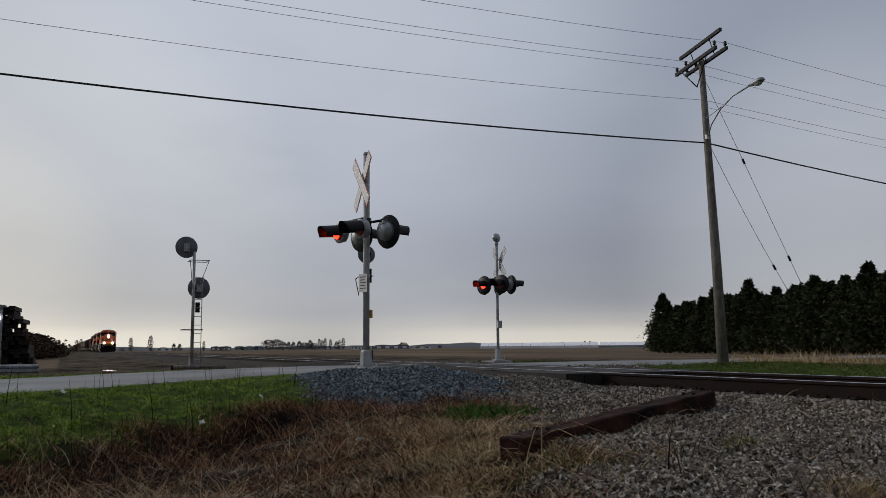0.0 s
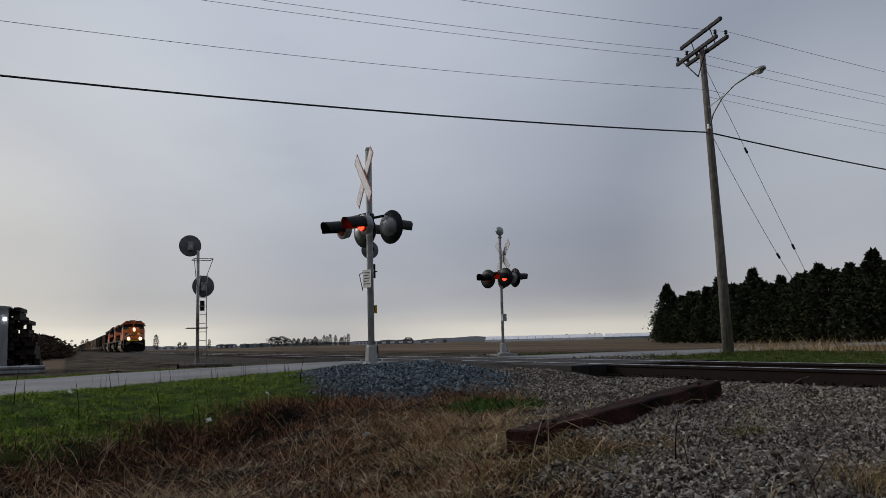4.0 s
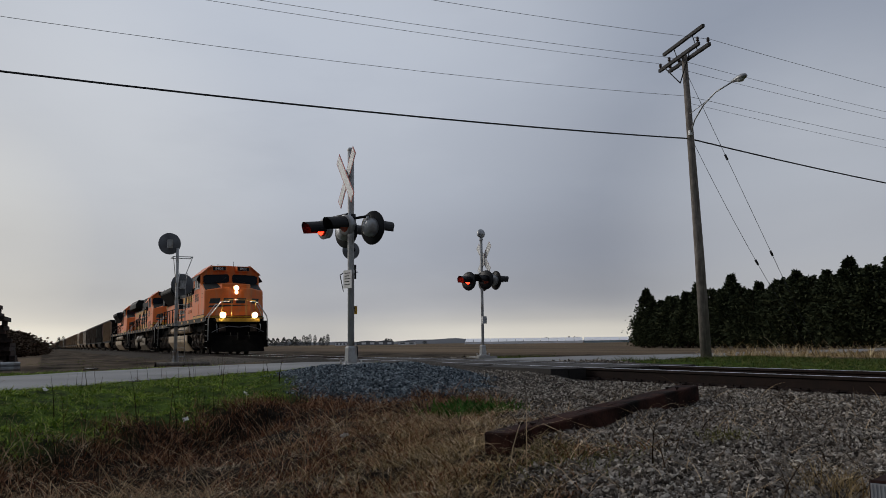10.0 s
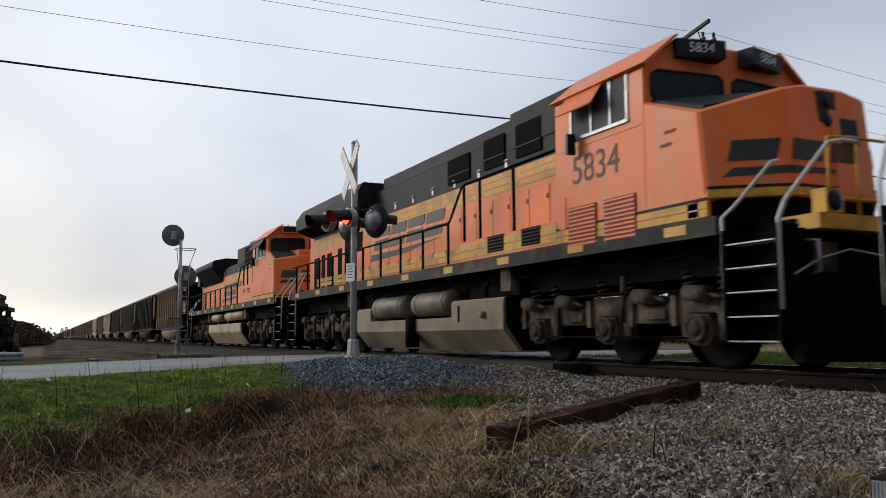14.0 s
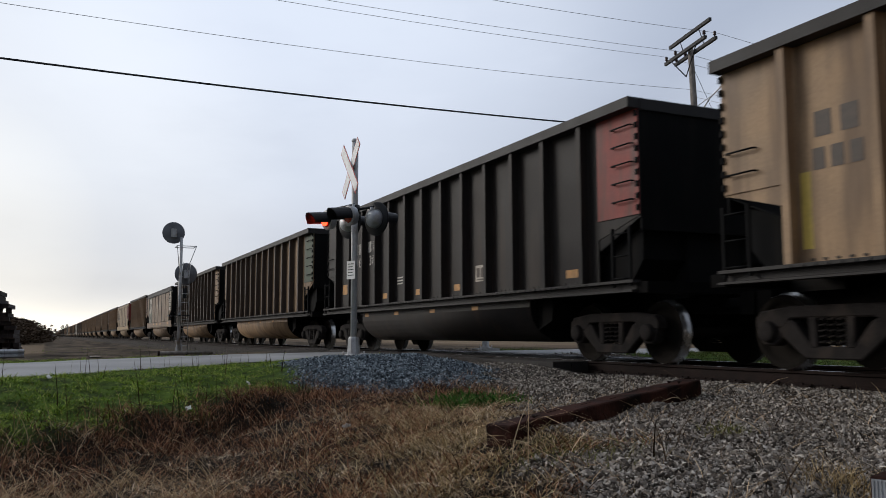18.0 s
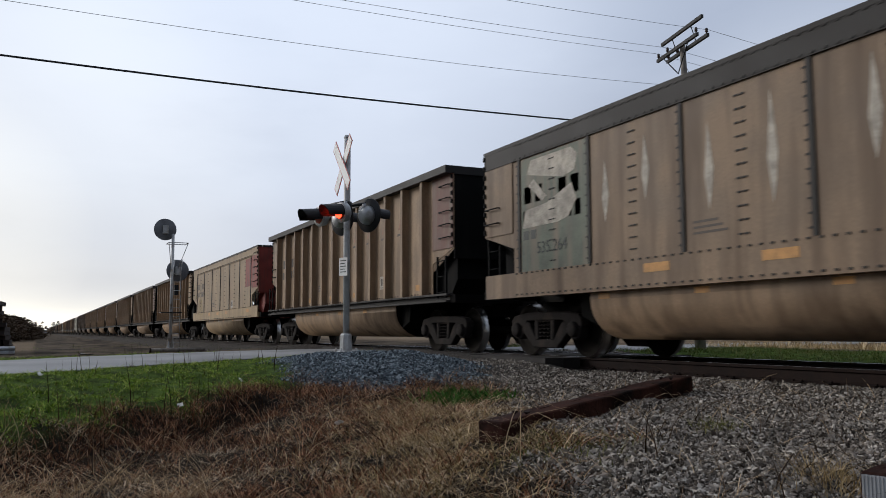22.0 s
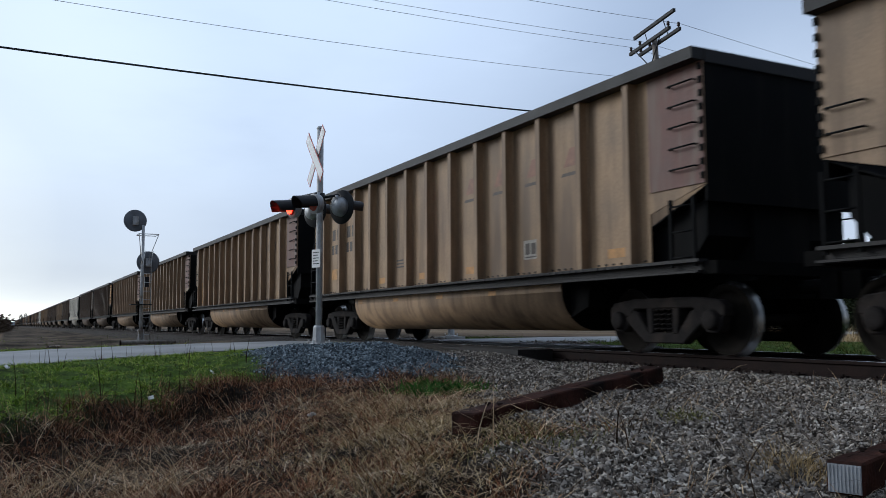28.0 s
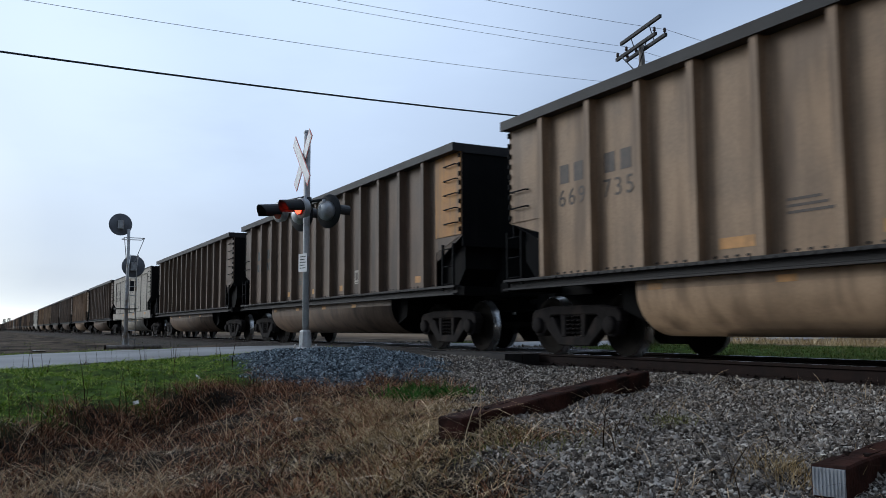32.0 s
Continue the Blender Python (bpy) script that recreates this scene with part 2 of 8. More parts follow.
def prism(bm, poly, axis, a, b):
    """Extrudes a polygon of (u, v) along an axis from a to b. axis y: (u, v) = (x, z); axis x: (y, z); axis z: (x, y)."""
    def place(u, v, w):
        return {"x": (w, u, v), "y": (u, w, v), "z": (u, v, w)}[axis]
    lo = [bm.verts.new(place(u, v, a)) for u, v in poly]
    hi = [bm.verts.new(place(u, v, b)) for u, v in poly]
    fs = [bm.faces.new(lo), bm.faces.new(hi[::-1])]
    n = len(poly)
    for i in range(n):
        fs.append(bm.faces.new((lo[i], lo[(i + 1) % n], hi[(i + 1) % n], hi[i])))
    bmesh.ops.recalc_face_normals(bm, faces=fs)
    return lo + hi


def tube(bm, pts, r, n=8, r1=None, cap=True):
    """A round bar along a path of points, r at its start to r1 at its end."""
    pts = [Vector(p) for p in pts]
    r1 = r if r1 is None else r1
    rings = []
    up = None
    for i, p in enumerate(pts):
        d = (pts[min(i + 1, len(pts) - 1)] - pts[max(i - 1, 0)]).normalized()
        if up is None:
            up = d.orthogonal().normalized()
        up = (up - d * up.dot(d)).normalized()
        s = d.cross(up)
        rad = r + (r1 - r) * i / max(1, len(pts) - 1)
        rings.append([bm.verts.new(p + (up * math.cos(a) + s * math.sin(a)) * rad) for a in (2 * math.pi * k / n for k in range(n))])
    for A, B in zip(rings, rings[1:]):
        for k in range(n):
            f = bm.faces.new((A[k], A[(k + 1) % n], B[(k + 1) % n], B[k]))
            f.smooth = True
    if cap:
        bm.faces.new(rings[0][::-1])
        bm.faces.new(rings[-1])


def lathe(bm, prof, axis_m, n=24, smooth=True):
    """Turns a profile of (radius, height) round the local z of axis_m."""
    rings = []
    for r, h in prof:
        if r < 1e-5:
            rings.append([bm.verts.new(axis_m @ Vector((0, 0, h)))])
        else:
            rings.append([bm.verts.new(axis_m @ Vector((r * math.cos(2 * math.pi * k / n), r * math.sin(2 * math.pi * k / n), h))) for k in range(n)])
    fs = []
    for A, B in zip(rings, rings[1:]):
        for k in range(n):
            k2 = (k + 1) % n
            if len(A) == 1 and len(B) == 1:
                continue
            vs = (A[0], B[k], B[k2]) if len(A) == 1 else (A[k], A[k2], B[0]) if len(B) == 1 else (A[k], A[k2], B[k2], B[k])
            f = bm.faces.new(vs)
            f.smooth = smooth
            fs.append(f)
    bmesh.ops.recalc_face_normals(bm, faces=fs)


def soften(bm, w, angle=0.6):
    es = [e for e in bm.edges if len(e.link_faces) == 2 and e.calc_face_angle(0) > angle]
    bmesh.ops.bevel(bm, geom=es, offset=w, segments=1, affect="EDGES", clamp_overlap=True)


def mesh_of(name, bm, material):
    me = bpy.data.meshes.new(name)
    bm.to_mesh(me)
    bm.free()
    for m in (material if isinstance(material, (list, tuple)) else [material]):
        me.materials.append(m)
    return me


def part(name, bm, material, parent, label="", m=None):
    """Links a bmesh as one mesh object under a thing or a part."""
    ob = new(name, mesh_of(name, bm, material))
    ob.parent = parent
    if m is not None:
        ob.matrix_basis = m
    if label:
        ob["label"] = label
    return ob


def again(name, me, parent, m):
    """One more part on the same mesh."""
    ob = new(name, me)
    ob.parent = parent
    ob.matrix_basis = m
    return ob


def thing(name, label, category, m=None, group="", kind=""):
    ob = new(name)
    ob.empty_display_size = 0.3
    if m is not None:
        ob.matrix_basis = m
    return tagged(ob, label, category, group, kind)


def raw(name, verts, faces, material, smooth=False):
    me = bpy.data.meshes.new(name)
    v, f = np.asarray(verts, np.float32), np.asarray(faces, np.int32)
    me.vertices.add(len(v))
    me.vertices.foreach_set("co", v.ravel())
    me.loops.add(f.size)
    me.loops.foreach_set("vertex_index", f.ravel())
    me.polygons.add(len(f))
    me.polygons.foreach_set("loop_start", np.arange(0, f.size, f.shape[1], dtype=np.int32))
    me.polygons.foreach_set("loop_total", np.full(len(f), f.shape[1], np.int32))
    me.polygons.foreach_set("use_smooth", np.full(len(f), smooth, bool))
    me.materials.append(material)
    me.update(calc_edges=True)
    return new(name, me)


# ---- ground ----
ROAD = [(-6.0, -26.0), (-11.0, -17.0), (-16.3, -10.0), (-19.4, -6.2), (-20.6, -3.0), (-20.4, 0.0), (-20.2, 3.0), (-21.8, 6.0), (-24.6, 10.0), (-28.5, 16.0), (-36.0, 34.0), (-52.0, 90.0)]
ROAD_HALF = 2.75
MOUND = Vector((-13.5, -4.0))


def road_distance(x, y):
    """Distances of many points to the road's centre line."""
    d = np.full(np.shape(x), 1e9)
    for (ax, ay), (bx, by) in zip(ROAD, ROAD[1:]):
        ux, uy = bx - ax, by - ay
        t = np.clip(((x - ax) * ux + (y - ay) * uy) / (ux * ux + uy * uy), 0, 1)
        d = np.minimum(d, np.hypot(x - ax - t * ux, y - ay - t * uy))
    return d


def smoothstep(a, b, v):
    t = np.clip((v - a) / (b - a), 0, 1)
    return t * t * (3 - 2 * t)


def bumps(x, y):
    return 0.03 * np.sin(1.7 * x + 0.6 * y) * np.sin(1.3 * y - 0.4 * x) + 0.02 * np.sin(3.9 * x - 2.2 * y) + 0.012 * np.sin(7.1 * y + 5.3 * x)


def ground_z(x, y):
    x, y = np.asarray(x, float), np.asarray(y, float)
    near = np.interp(-y, (1.5, 2.1, 3.5, 5.5, 7.5, 9.0, 12.0, 16.0, 40.0), (-0.20, -0.24, -0.34, -0.47, -0.62, -0.70, -0.72, -0.55, -0.5))
    far = np.interp(y, (1.5, 2.1, 3.5, 6.0, 10.0, 20.0, 60.0), (-0.20, -0.24, -0.36, -0.24, -0.2, -0.3, -0.5))
    z = np.where(y < 0, near, far)
    west = smoothstep(-22, -30, x) * (y < -2)
    z = np.where(west > 0, z * (1 - west) + west * np.interp(-y, (1.5, 2.1, 3.5, 6, 40), (-0.20, -0.24, -0.34, -0.38, -0.5)), z)
    d = road_distance(x, y)
    k = 1 - smoothstep(ROAD_HALF + 0.5, ROAD_HALF + 5.2, d)
    road = np.interp(np.abs(y), (0, 3, 10, 20, 60), (-0.05, -0.065, -0.15, -0.28, -0.42)) + 0.02 * smoothstep(ROAD_HALF, ROAD_HALF + 0.3, d)
    z = z * (1 - k) + (road - 0.025) * k
    m = np.hypot((x - MOUND.x) / 3.3, (y - MOUND.y) / 2.2)
    z = z + np.where(m < 1, (0.06 - z) * (1 - smoothstep(0.15, 1.0, m)), 0)
    # the ditch under the verge, and the stones banked up round the loose tie
    z = z - 0.2 * smoothstep(5.9, 6.9, d) * (1 - smoothstep(-7.4, -5.6, y)) * smoothstep(-15.0, -12.5, x) * (y < 0)
    z = z + 0.12 * np.exp(-(((x + 6.0) / 1.5) ** 2 + ((y + 4.9) / 1.8) ** 2)) + 0.05 * np.exp(-(((x + 5.4) / 0.8) ** 2 + ((y + 5.9) / 0.8) ** 2))
    z = z - 0.075 * np.exp(-(((x + 3.0) / 0.7) ** 2 + ((y + 5.0) / 0.8) ** 2))
    z = z + 0.13 * smoothstep(-10.3, -12.2, x) * smoothstep(-4.4, -1.7, y) * (y < -1.45) * smoothstep(ROAD_HALF, ROAD_HALF + 1.0, d)
    # the undercut bank where the verge breaks off into the ditch
    z = z - 0.17 * np.exp(-(((x + 10.35) + 0.9 * (y + 6.8)) / 0.32) ** 2 - (((y + 6.75) - 0.9 * (x + 10.35)) / 1.1) ** 2)
    z = z + 0.07 * np.exp(-(((x + 10.85) + 0.9 * (y + 6.75)) / 0.25) ** 2 - (((y + 6.75) - 0.9 * (x + 10.85)) / 1.0) ** 2)
    keep = smoothstep(1.6, 3.0, np.abs(y)) * smoothstep(ROAD_HALF, ROAD_HALF + 1.2, d)
    return z + keep * bumps(x, y)


def steps(lo, hi, d, end, grow):
    v = list(np.arange(lo, hi, d))
    a, s = [lo], d
    while a[-1] > -end:
        s *= grow
        a.append(a[-1] - s)
    b, s = [hi], d
    while b[-1] < end:
        s *= grow
        b.append(b[-1] + s)
    return np.array(a[:0:-1] + v + b)


gx, gy = steps(-34, 4, 0.22, 3500, 1.22), steps(-16, 18, 0.22, 3500, 1.22)
GX, GY = np.meshgrid(gx, gy, indexing="ij")
GZ = ground_z(GX, GY)
nx, ny = GX.shape
idx = np.arange(nx * ny).reshape(nx, ny)
quads = np.stack([idx[:-1, :-1], idx[1:, :-1], idx[1:, 1:], idx[:-1, 1:]], -1).reshape(-1, 4)


def edge_noise(x, y):
    return 0.35 * np.sin(1.9 * x + 0.7) * np.sin(2.3 * y) + 0.2 * np.sin(4.7 * x - 3.1 * y)


def zone_gravel(x, y):
    """Track ballast and the bare stone beside it."""
    n = edge_noise(x, y)
    b = 1 - smoothstep(2.9, 3.6, np.abs(y) + 0.5 * n)
    line = np.where(x < -5.0, -3.3 - 0.36 * (x + 11.0), -5.46 - 0.62 * (x + 5.0))
    near = (y < 0) * smoothstep(-0.35, 0.35, y - line + n) * smoothstep(-13.5, -10.5, x)
    return np.clip(np.maximum(b, near), 0, 1)


def zone_mound(x, y):
    m = np.hypot((x - MOUND.x - 0.4) / 2.5, (y - MOUND.y - 0.1) / 1.75)
    return 1 - smoothstep(0.74, 1.02, m + 0.22 * edge_noise(x * 1.6, y * 1.6))


def zone_green(x, y):
    """Mown verge along the road, and grass beyond the track."""
    d = road_distance(x, y)
    n = edge_noise(x, y)
    near = (y < -2) * (1 - smoothstep(5.5, 6.4, d + 0.7 * n)) * (x > -24 - 0.2 * y)
    far = (y > 3.4) * (1 - smoothstep(12.0, 15.0, y + n)) * (x > -27)
    return np.clip(np.maximum(near, far) * smoothstep(ROAD_HALF - 0.25, ROAD_HALF + 0.1, d + 0.25 * n), 0, 1)


ground = raw("ground", np.stack([GX, GY, GZ], -1).reshape(-1, 3), quads, bpy.data.materials.new("ground_soil"), True)
tagged(ground, "grass verge, brown weeds, ballast and ploughed field", "ground", kind="structure")
for nm, fn in (("gravel", zone_gravel), ("mound", zone_mound), ("green", zone_green)):
    at = ground.data.attributes.new(nm, "FLOAT", "POINT")
    at.data.foreach_set("value", fn(GX, GY).ravel().astype(np.float32))
at = ground.data.attributes.new("mud", "FLOAT", "POINT")
at.data.foreach_set("value", smoothstep(-20, -24, GX).ravel().astype(np.float32))
at = ground.data.attributes.new("field", "FLOAT", "POINT")
at.data.foreach_set("value", np.clip(np.maximum(smoothstep(12, 16, GY), smoothstep(-34, -44, GX) * (GY < -9)), 0, 1).ravel().astype(np.float32))


def ground_material(m):
    m.use_nodes = True
    nt = m.node_tree
    N, LK = nt.nodes.new, nt.links.new
    b = nt.nodes["Principled BSDF"]
    tc = N("ShaderNodeTexCoord")

    def noisy(lo, hi, scale, detail=6, sx=(1, 1, 1)):
        mp = N("ShaderNodeMapping")
        mp.inputs["Scale"].default_value = sx
        LK(tc.outputs["Object"], mp.inputs[0])
        n = N("ShaderNodeTexNoise")
        n.inputs["Scale"].default_value, n.inputs["Detail"].default_value = scale, detail
        LK(mp.outputs[0], n.inputs["Vector"])
        r = N("ShaderNodeValToRGB")
        r.color_ramp.elements[0].position, r.color_ramp.elements[0].color = 0.35, (*lo, 1)
        r.color_ramp.elements[1].position, r.color_ramp.elements[1].color = 0.65, (*hi, 1)
        LK(n.outputs["Fac"], r.inputs[0])
        return r.outputs[0], n.outputs["Fac"]
    # soil kept near black: the shade between the stems is in its colour
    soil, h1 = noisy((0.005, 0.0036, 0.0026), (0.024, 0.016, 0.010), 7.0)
    mud, _ = noisy((0.022, 0.017, 0.012), (0.12, 0.092, 0.064), 0.5, 9, (0.5, 1.4, 1))
    grav, h2 = noisy((0.012, 0.010, 0.0085), (0.13, 0.115, 0.098), 34.0)
    blue, _ = noisy((0.02, 0.023, 0.027), (0.12, 0.135, 0.15), 34.0)
    green, _ = noisy((0.018, 0.03, 0.006), (0.075, 0.12, 0.018), 5.0)
    field, _ = noisy((0.085, 0.062, 0.042), (0.21, 0.155, 0.10), 0.06, 10, (0.25, 1.6, 1))
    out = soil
    for nm, col in (("mud", mud), ("field", field), ("green", green), ("gravel", grav), ("mound", blue)):
        a = N("ShaderNodeAttribute")
        a.attribute_name = nm
        x = N("ShaderNodeMix")
        x.data_type = "RGBA"
        LK(a.outputs["Fac"], x.inputs[0])
        LK(out, x.inputs[6])
        LK(col, x.inputs[7])
        out = x.outputs[2]
    LK(out, b.inputs["Base Color"])
    b.inputs["Roughness"].default_value = 0.95
    b.inputs["Specular IOR Level"].default_value = 0.04
    bp = N("ShaderNodeBump")
    bp.inputs["Strength"].default_value, bp.inputs["Distance"].default_value = 0.8, 0.04
    LK(h2, bp.inputs["Height"])
    LK(bp.outputs[0], b.inputs["Normal"])


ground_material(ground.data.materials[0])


# ---- road ----
def ribbon(path, half, n=8):
    """A closed-up strip of points along a smoothed path: left edge, right edge."""
    P = [Vector((x, y, 0)) for x, y in path]
    pts = []
    for i in range(len(P) - 1):
        p0, p1, p2, p3 = P[max(i - 1, 0)], P[i], P[i + 1], P[min(i + 2, len(P) - 1)]
        for k in range(n):
            t = k / n
            pts.append(0.5 * (2 * p1 + (p2 - p0) * t + (2 * p0 - 5 * p1 + 4 * p2 - p3) * t * t + (3 * p1 - p0 - 3 * p2 + p3) * t ** 3))
    pts.append(P[-1])
    out = []
    for i, p in enumerate(pts):
        d = (pts[min(i + 1, len(pts) - 1)] - pts[max(i - 1, 0)]).normalized()
        s = Vector((-d.y, d.x, 0))
        out.append((p, s))
    return [(p - s * half, p - s * half * 0.33, p + s * half * 0.33, p + s * half) for p, s in out]


def road_z(y):
    return float(np.interp(abs(y), (0, 3, 10, 20, 60), (-0.05, -0.065, -0.15, -0.28, -0.42)))


rows = ribbon(ROAD, ROAD_HALF)
rv, rf = [], []
for i, cross in enumerate(rows):
    for k, p in enumerate(cross):
        off = 0.02 * math.sin(i * 1.7 + k) if k in (0, 3) else 0.0
        rv.append((p.x + off * 4, p.y + off * 3, road_z(p.y) + (0.0, 0.035, 0.035, 0.0)[k]))
    if i:
        for k in range(3):
            a = 4 * (i - 1) + k
            rf.append((a, a + 1, a + 5, a + 4))
nv = len(rv)
rv += [(x, y, z - 0.25) for x, y, z in rv]
for i in range(1, len(rows)):
    for k in (0, 3):
        a, b = 4 * (i - 1) + k, 4 * i + k
        rf.append((a, b, b + nv, a + nv))
road = tagged(raw("road", rv, rf, M_ASPH), "worn grey asphalt country road over the crossing", "road", kind="structure")


def text_meshes(specs):
    """Flat letters in the built-in font, made before the scene fills up."""
    made = {}
    for body, size, material in specs:
        cu = bpy.data.curves.new("lettering", "FONT")
        cu.body, cu.size, cu.extrude, cu.align_x, cu.align_y = body, size, 0.002, "CENTER", "CENTER"
        ob = new("lettering", cu)
        me = bpy.data.meshes.new_from_object(ob.evaluated_get(bpy.context.evaluated_depsgraph_get()))
        bpy.data.objects.remove(ob)
        me.materials.clear()
        me.materials.append(material)
        made[body, size, material.name] = me
    return made


M_NUMBER = mat("weathered_number_paint", (0.085, 0.055, 0.04), 0.6, vary=0.35, scale=9, bump=0.0, dirt=(0.3, 0.1, 0.04), dirt_amount=0.3)
M_FADED = mat("faded_dark_stencil", (0.075, 0.058, 0.045), 0.6, vary=0.25, scale=8, bump=0.0)
TEXTS = text_meshes([(n, z, m) for n in ("8406", "5834") for z, m in ((0.62, M_NUMBER), (0.2, M_WHITE))] + [("R", 0.34, M_DARK), ("535 264", 0.27, M_MARK)] + [(ch, 0.22, M_WHITE) for ch in "103"] + [(n, 0.36, m) for n in "0123456789" for m in (M_FADED, M_PALEMARK, M_MARK)])


def text_mesh(body, size, material):
    return TEXTS[body, size, material.name]


# ---- railway track ----
RAIL_Y = 0.755
track = thing("railway_track", "single railway track with rusty rails on wooden ties", "railway track", kind="structure")
RAIL_PROF = [(-0.075, -0.185), (0.075, -0.185), (0.075, -0.172), (0.012, -0.155), (0.010, -0.05), (0.036, -0.035), (0.036, -0.008), (0.028, -0.001), (-0.028, -0.001), (-0.036, -0.008), (-0.036, -0.035), (-0.010, -0.05), (-0.012, -0.155), (-0.075, -0.172)]
for side in (-1, 1):
    bm = bmesh.new()
    prism(bm, [(side * RAIL_Y + u, v) for u, v in RAIL_PROF], "x", -1600, 400)
    rail = part("rail", bm, M_RUST, track, "rusty rail with a worn bright head")
    bm = bmesh.new()
    prism(bm, [(side * RAIL_Y - 0.027, -0.0015), (side * RAIL_Y + 0.027, -0.0015), (side * RAIL_Y + 0.024, 0.0015), (side * RAIL_Y - 0.024, 0.0015)], "x", -1600, 400)
    part("running_surface", bm, M_RAILTOP, rail, "polished rail head")
rnd = random.Random(3)
bm = bmesh.new()
box(bm, -0.115, 0.115, -1.3, 1.3, -0.36, -0.187)
soften(bm, 0.012)
tie_me = mesh_of("tie", bm, M_TIE)
bm = bmesh.new()
box(bm, -0.09, 0.09, -0.17, 0.17, -0.188, -0.172)
for sx in (-0.06, 0.06):
    for sy in (-0.1, 0.1):
        box(bm, sx - 0.012, sx + 0.012, sy - 0.012, sy + 0.012, -0.18, -0.15)
plate_me = mesh_of("tie_plate", bm, M_RUST)
for i in range(150):
    x = 6.0 - 0.51 * i
    t_ob = again("tie", tie_me, track, pose(x, rnd.uniform(-0.05, 0.05), rnd.uniform(-0.012, 0.004), 0, 0, rnd.uniform(-1.5, 1.5)))
    if x > -26 and not -24.5 < x < -11.6:
        for s in (-1, 1):
            again("tie_plate", plate_me, t_ob, pose(0, s * RAIL_Y, 0.012))
bm = bmesh.new()
for i in range(1200):
    x = -70.6 - 0.51 * i
    box(bm, x - 0.115, x + 0.115, -1.3, 1.3, -0.36, -0.187)
tagged(part("far_ties", bm, M_TIE, track), kind="stuff")

# crossing panels: heavy timbers laid along the rails
crossing = thing("crossing_surface", "dark timber crossing panels laid flush between the rails", "railway crossing", kind="structure")
M_PANEL = mat("crossing_timber", (0.034, 0.029, 0.025), 0.8, vary=0.3, scale=3, bump=0.3, dirt=(0.02, 0.017, 0.015), dirt_amount=0.5, random_tint=0.2)
PANEL_ROWS = [(-1.52, -1.18), (-1.16, -0.84), (-0.67, -0.24), (-0.21, 0.21), (0.24, 0.67), (0.84, 1.16), (1.18, 1.52)]
panel_meshes = []
for y0, y1 in PANEL_ROWS:
    bm = bmesh.new()
    box(bm, -1.3, 1.3, y0, y1, -0.19, -0.006)
    soften(bm, 0.01)
    panel_meshes.append(mesh_of("panel", bm, M_PANEL))
for k in range(5):
    for me in panel_meshes:
        again("panel", me, crossing, pose(-12.95 - 2.615 * k, 0, rnd.uniform(-0.008, 0.004), 0, rnd.uniform(-0.15, 0.15)))

# two old ties lying on the stones
M_OLDTIE = mat("old_tie_wood", (0.040, 0.016, 0.011), 0.85, vary=0.5, scale=4, fine=40, bump=0.6, dirt=(0.009, 0.006, 0.005), dirt_amount=0.55, spec=0.08)


def loose_tie(label, a, b, w=0.23, h=0.18, plate=False):
    """A loose tie between the middles of its two top end edges."""
    a, b = Vector(a), Vector(b)
    d = (b - a).normalized()
    ln = (b - a).length
    ob = thing("railway_tie", label, "railway tie", group="loose ties beside the track")
    x = d
    y = Vector((0, 0, 1)).cross(x).normalized()
    z = x.cross(y)
    ob.matrix_basis = Matrix((x, y, z)).transposed().to_4x4()
    ob.matrix_basis.translation = a
    bm = bmesh.new()
    n = 10
    for i in range(n):
        u0, u1 = ln * i / n, ln * (i + 1) / n
        if i == 0:
            ring = [bm.verts.new((u0, sy * w / 2, sz)) for sy, sz in ((-1, -h), (1, -h), (1, 0), (-1, 0))]
            bm.faces.new(ring[::-1])
        nxt = [bm.verts.new((u1, sy * w / 2 + 0.006 * math.sin(5 * u1 + sz * 9), sz + 0.006 * math.sin(7 * u1 + sy))) for sy, sz in ((-1, -h), (1, -h), (1, 0), (-1, 0))]
        for k in range(4):
            bm.faces.new((ring[k], ring[(k + 1) % 4], nxt[(k + 1) % 4], nxt[k]))
        ring = nxt
    bm.faces.new(ring)
    bmesh.ops.recalc_face_normals(bm, faces=bm.faces)
    soften(bm, 0.012, 1.0)
    part("timber", bm, M_OLDTIE, ob)
    for k in range(7):
        u, v = ln * (0.06 + 0.137 * k), w * 0.3 * math.sin(9.1 * k + ln)
        bm = bmesh.new()
        prism(bm, [(u, v - 0.003), (u + 0.1 + 0.05 * (k % 3), v + 0.001), (u + 0.22, v + 0.004), (u + 0.1, v + 0.005)], "z", 0.001, 0.004)
        part("crack", bm, M_BLACK, ob)
    for u in (0.42, ln - 0.45):
        for v in (-0.06, 0.05):
            bm = bmesh.new()
            box(bm, u - 0.009, u + 0.009, v - 0.009, v + 0.009, -0.05, 0.012)
            box(bm, u - 0.016, u + 0.016, v - 0.02, v + 0.014, 0.012, 0.024)
            part("spike", bm, M_RUST, ob, "rusty track spike")
    if not plate:
        return ob
    bm = bmesh.new()
    box(bm, -0.006, -0.001, -w * 0.44, w * 0.44, -h * 0.93, -h * 0.08)
    plate_ob = part("end_plate", bm, M_GREY, ob, "galvanised end plate")
    for i in range(9):
        y = -w * 0.4 + w * 0.8 * i / 8
        bm = bmesh.new()
        box(bm, -0.010, -0.005, y - 0.004, y + 0.004, -h * 0.9, -h * 0.12)
        part("rib", bm, M_GREY, plate_ob)
    return ob


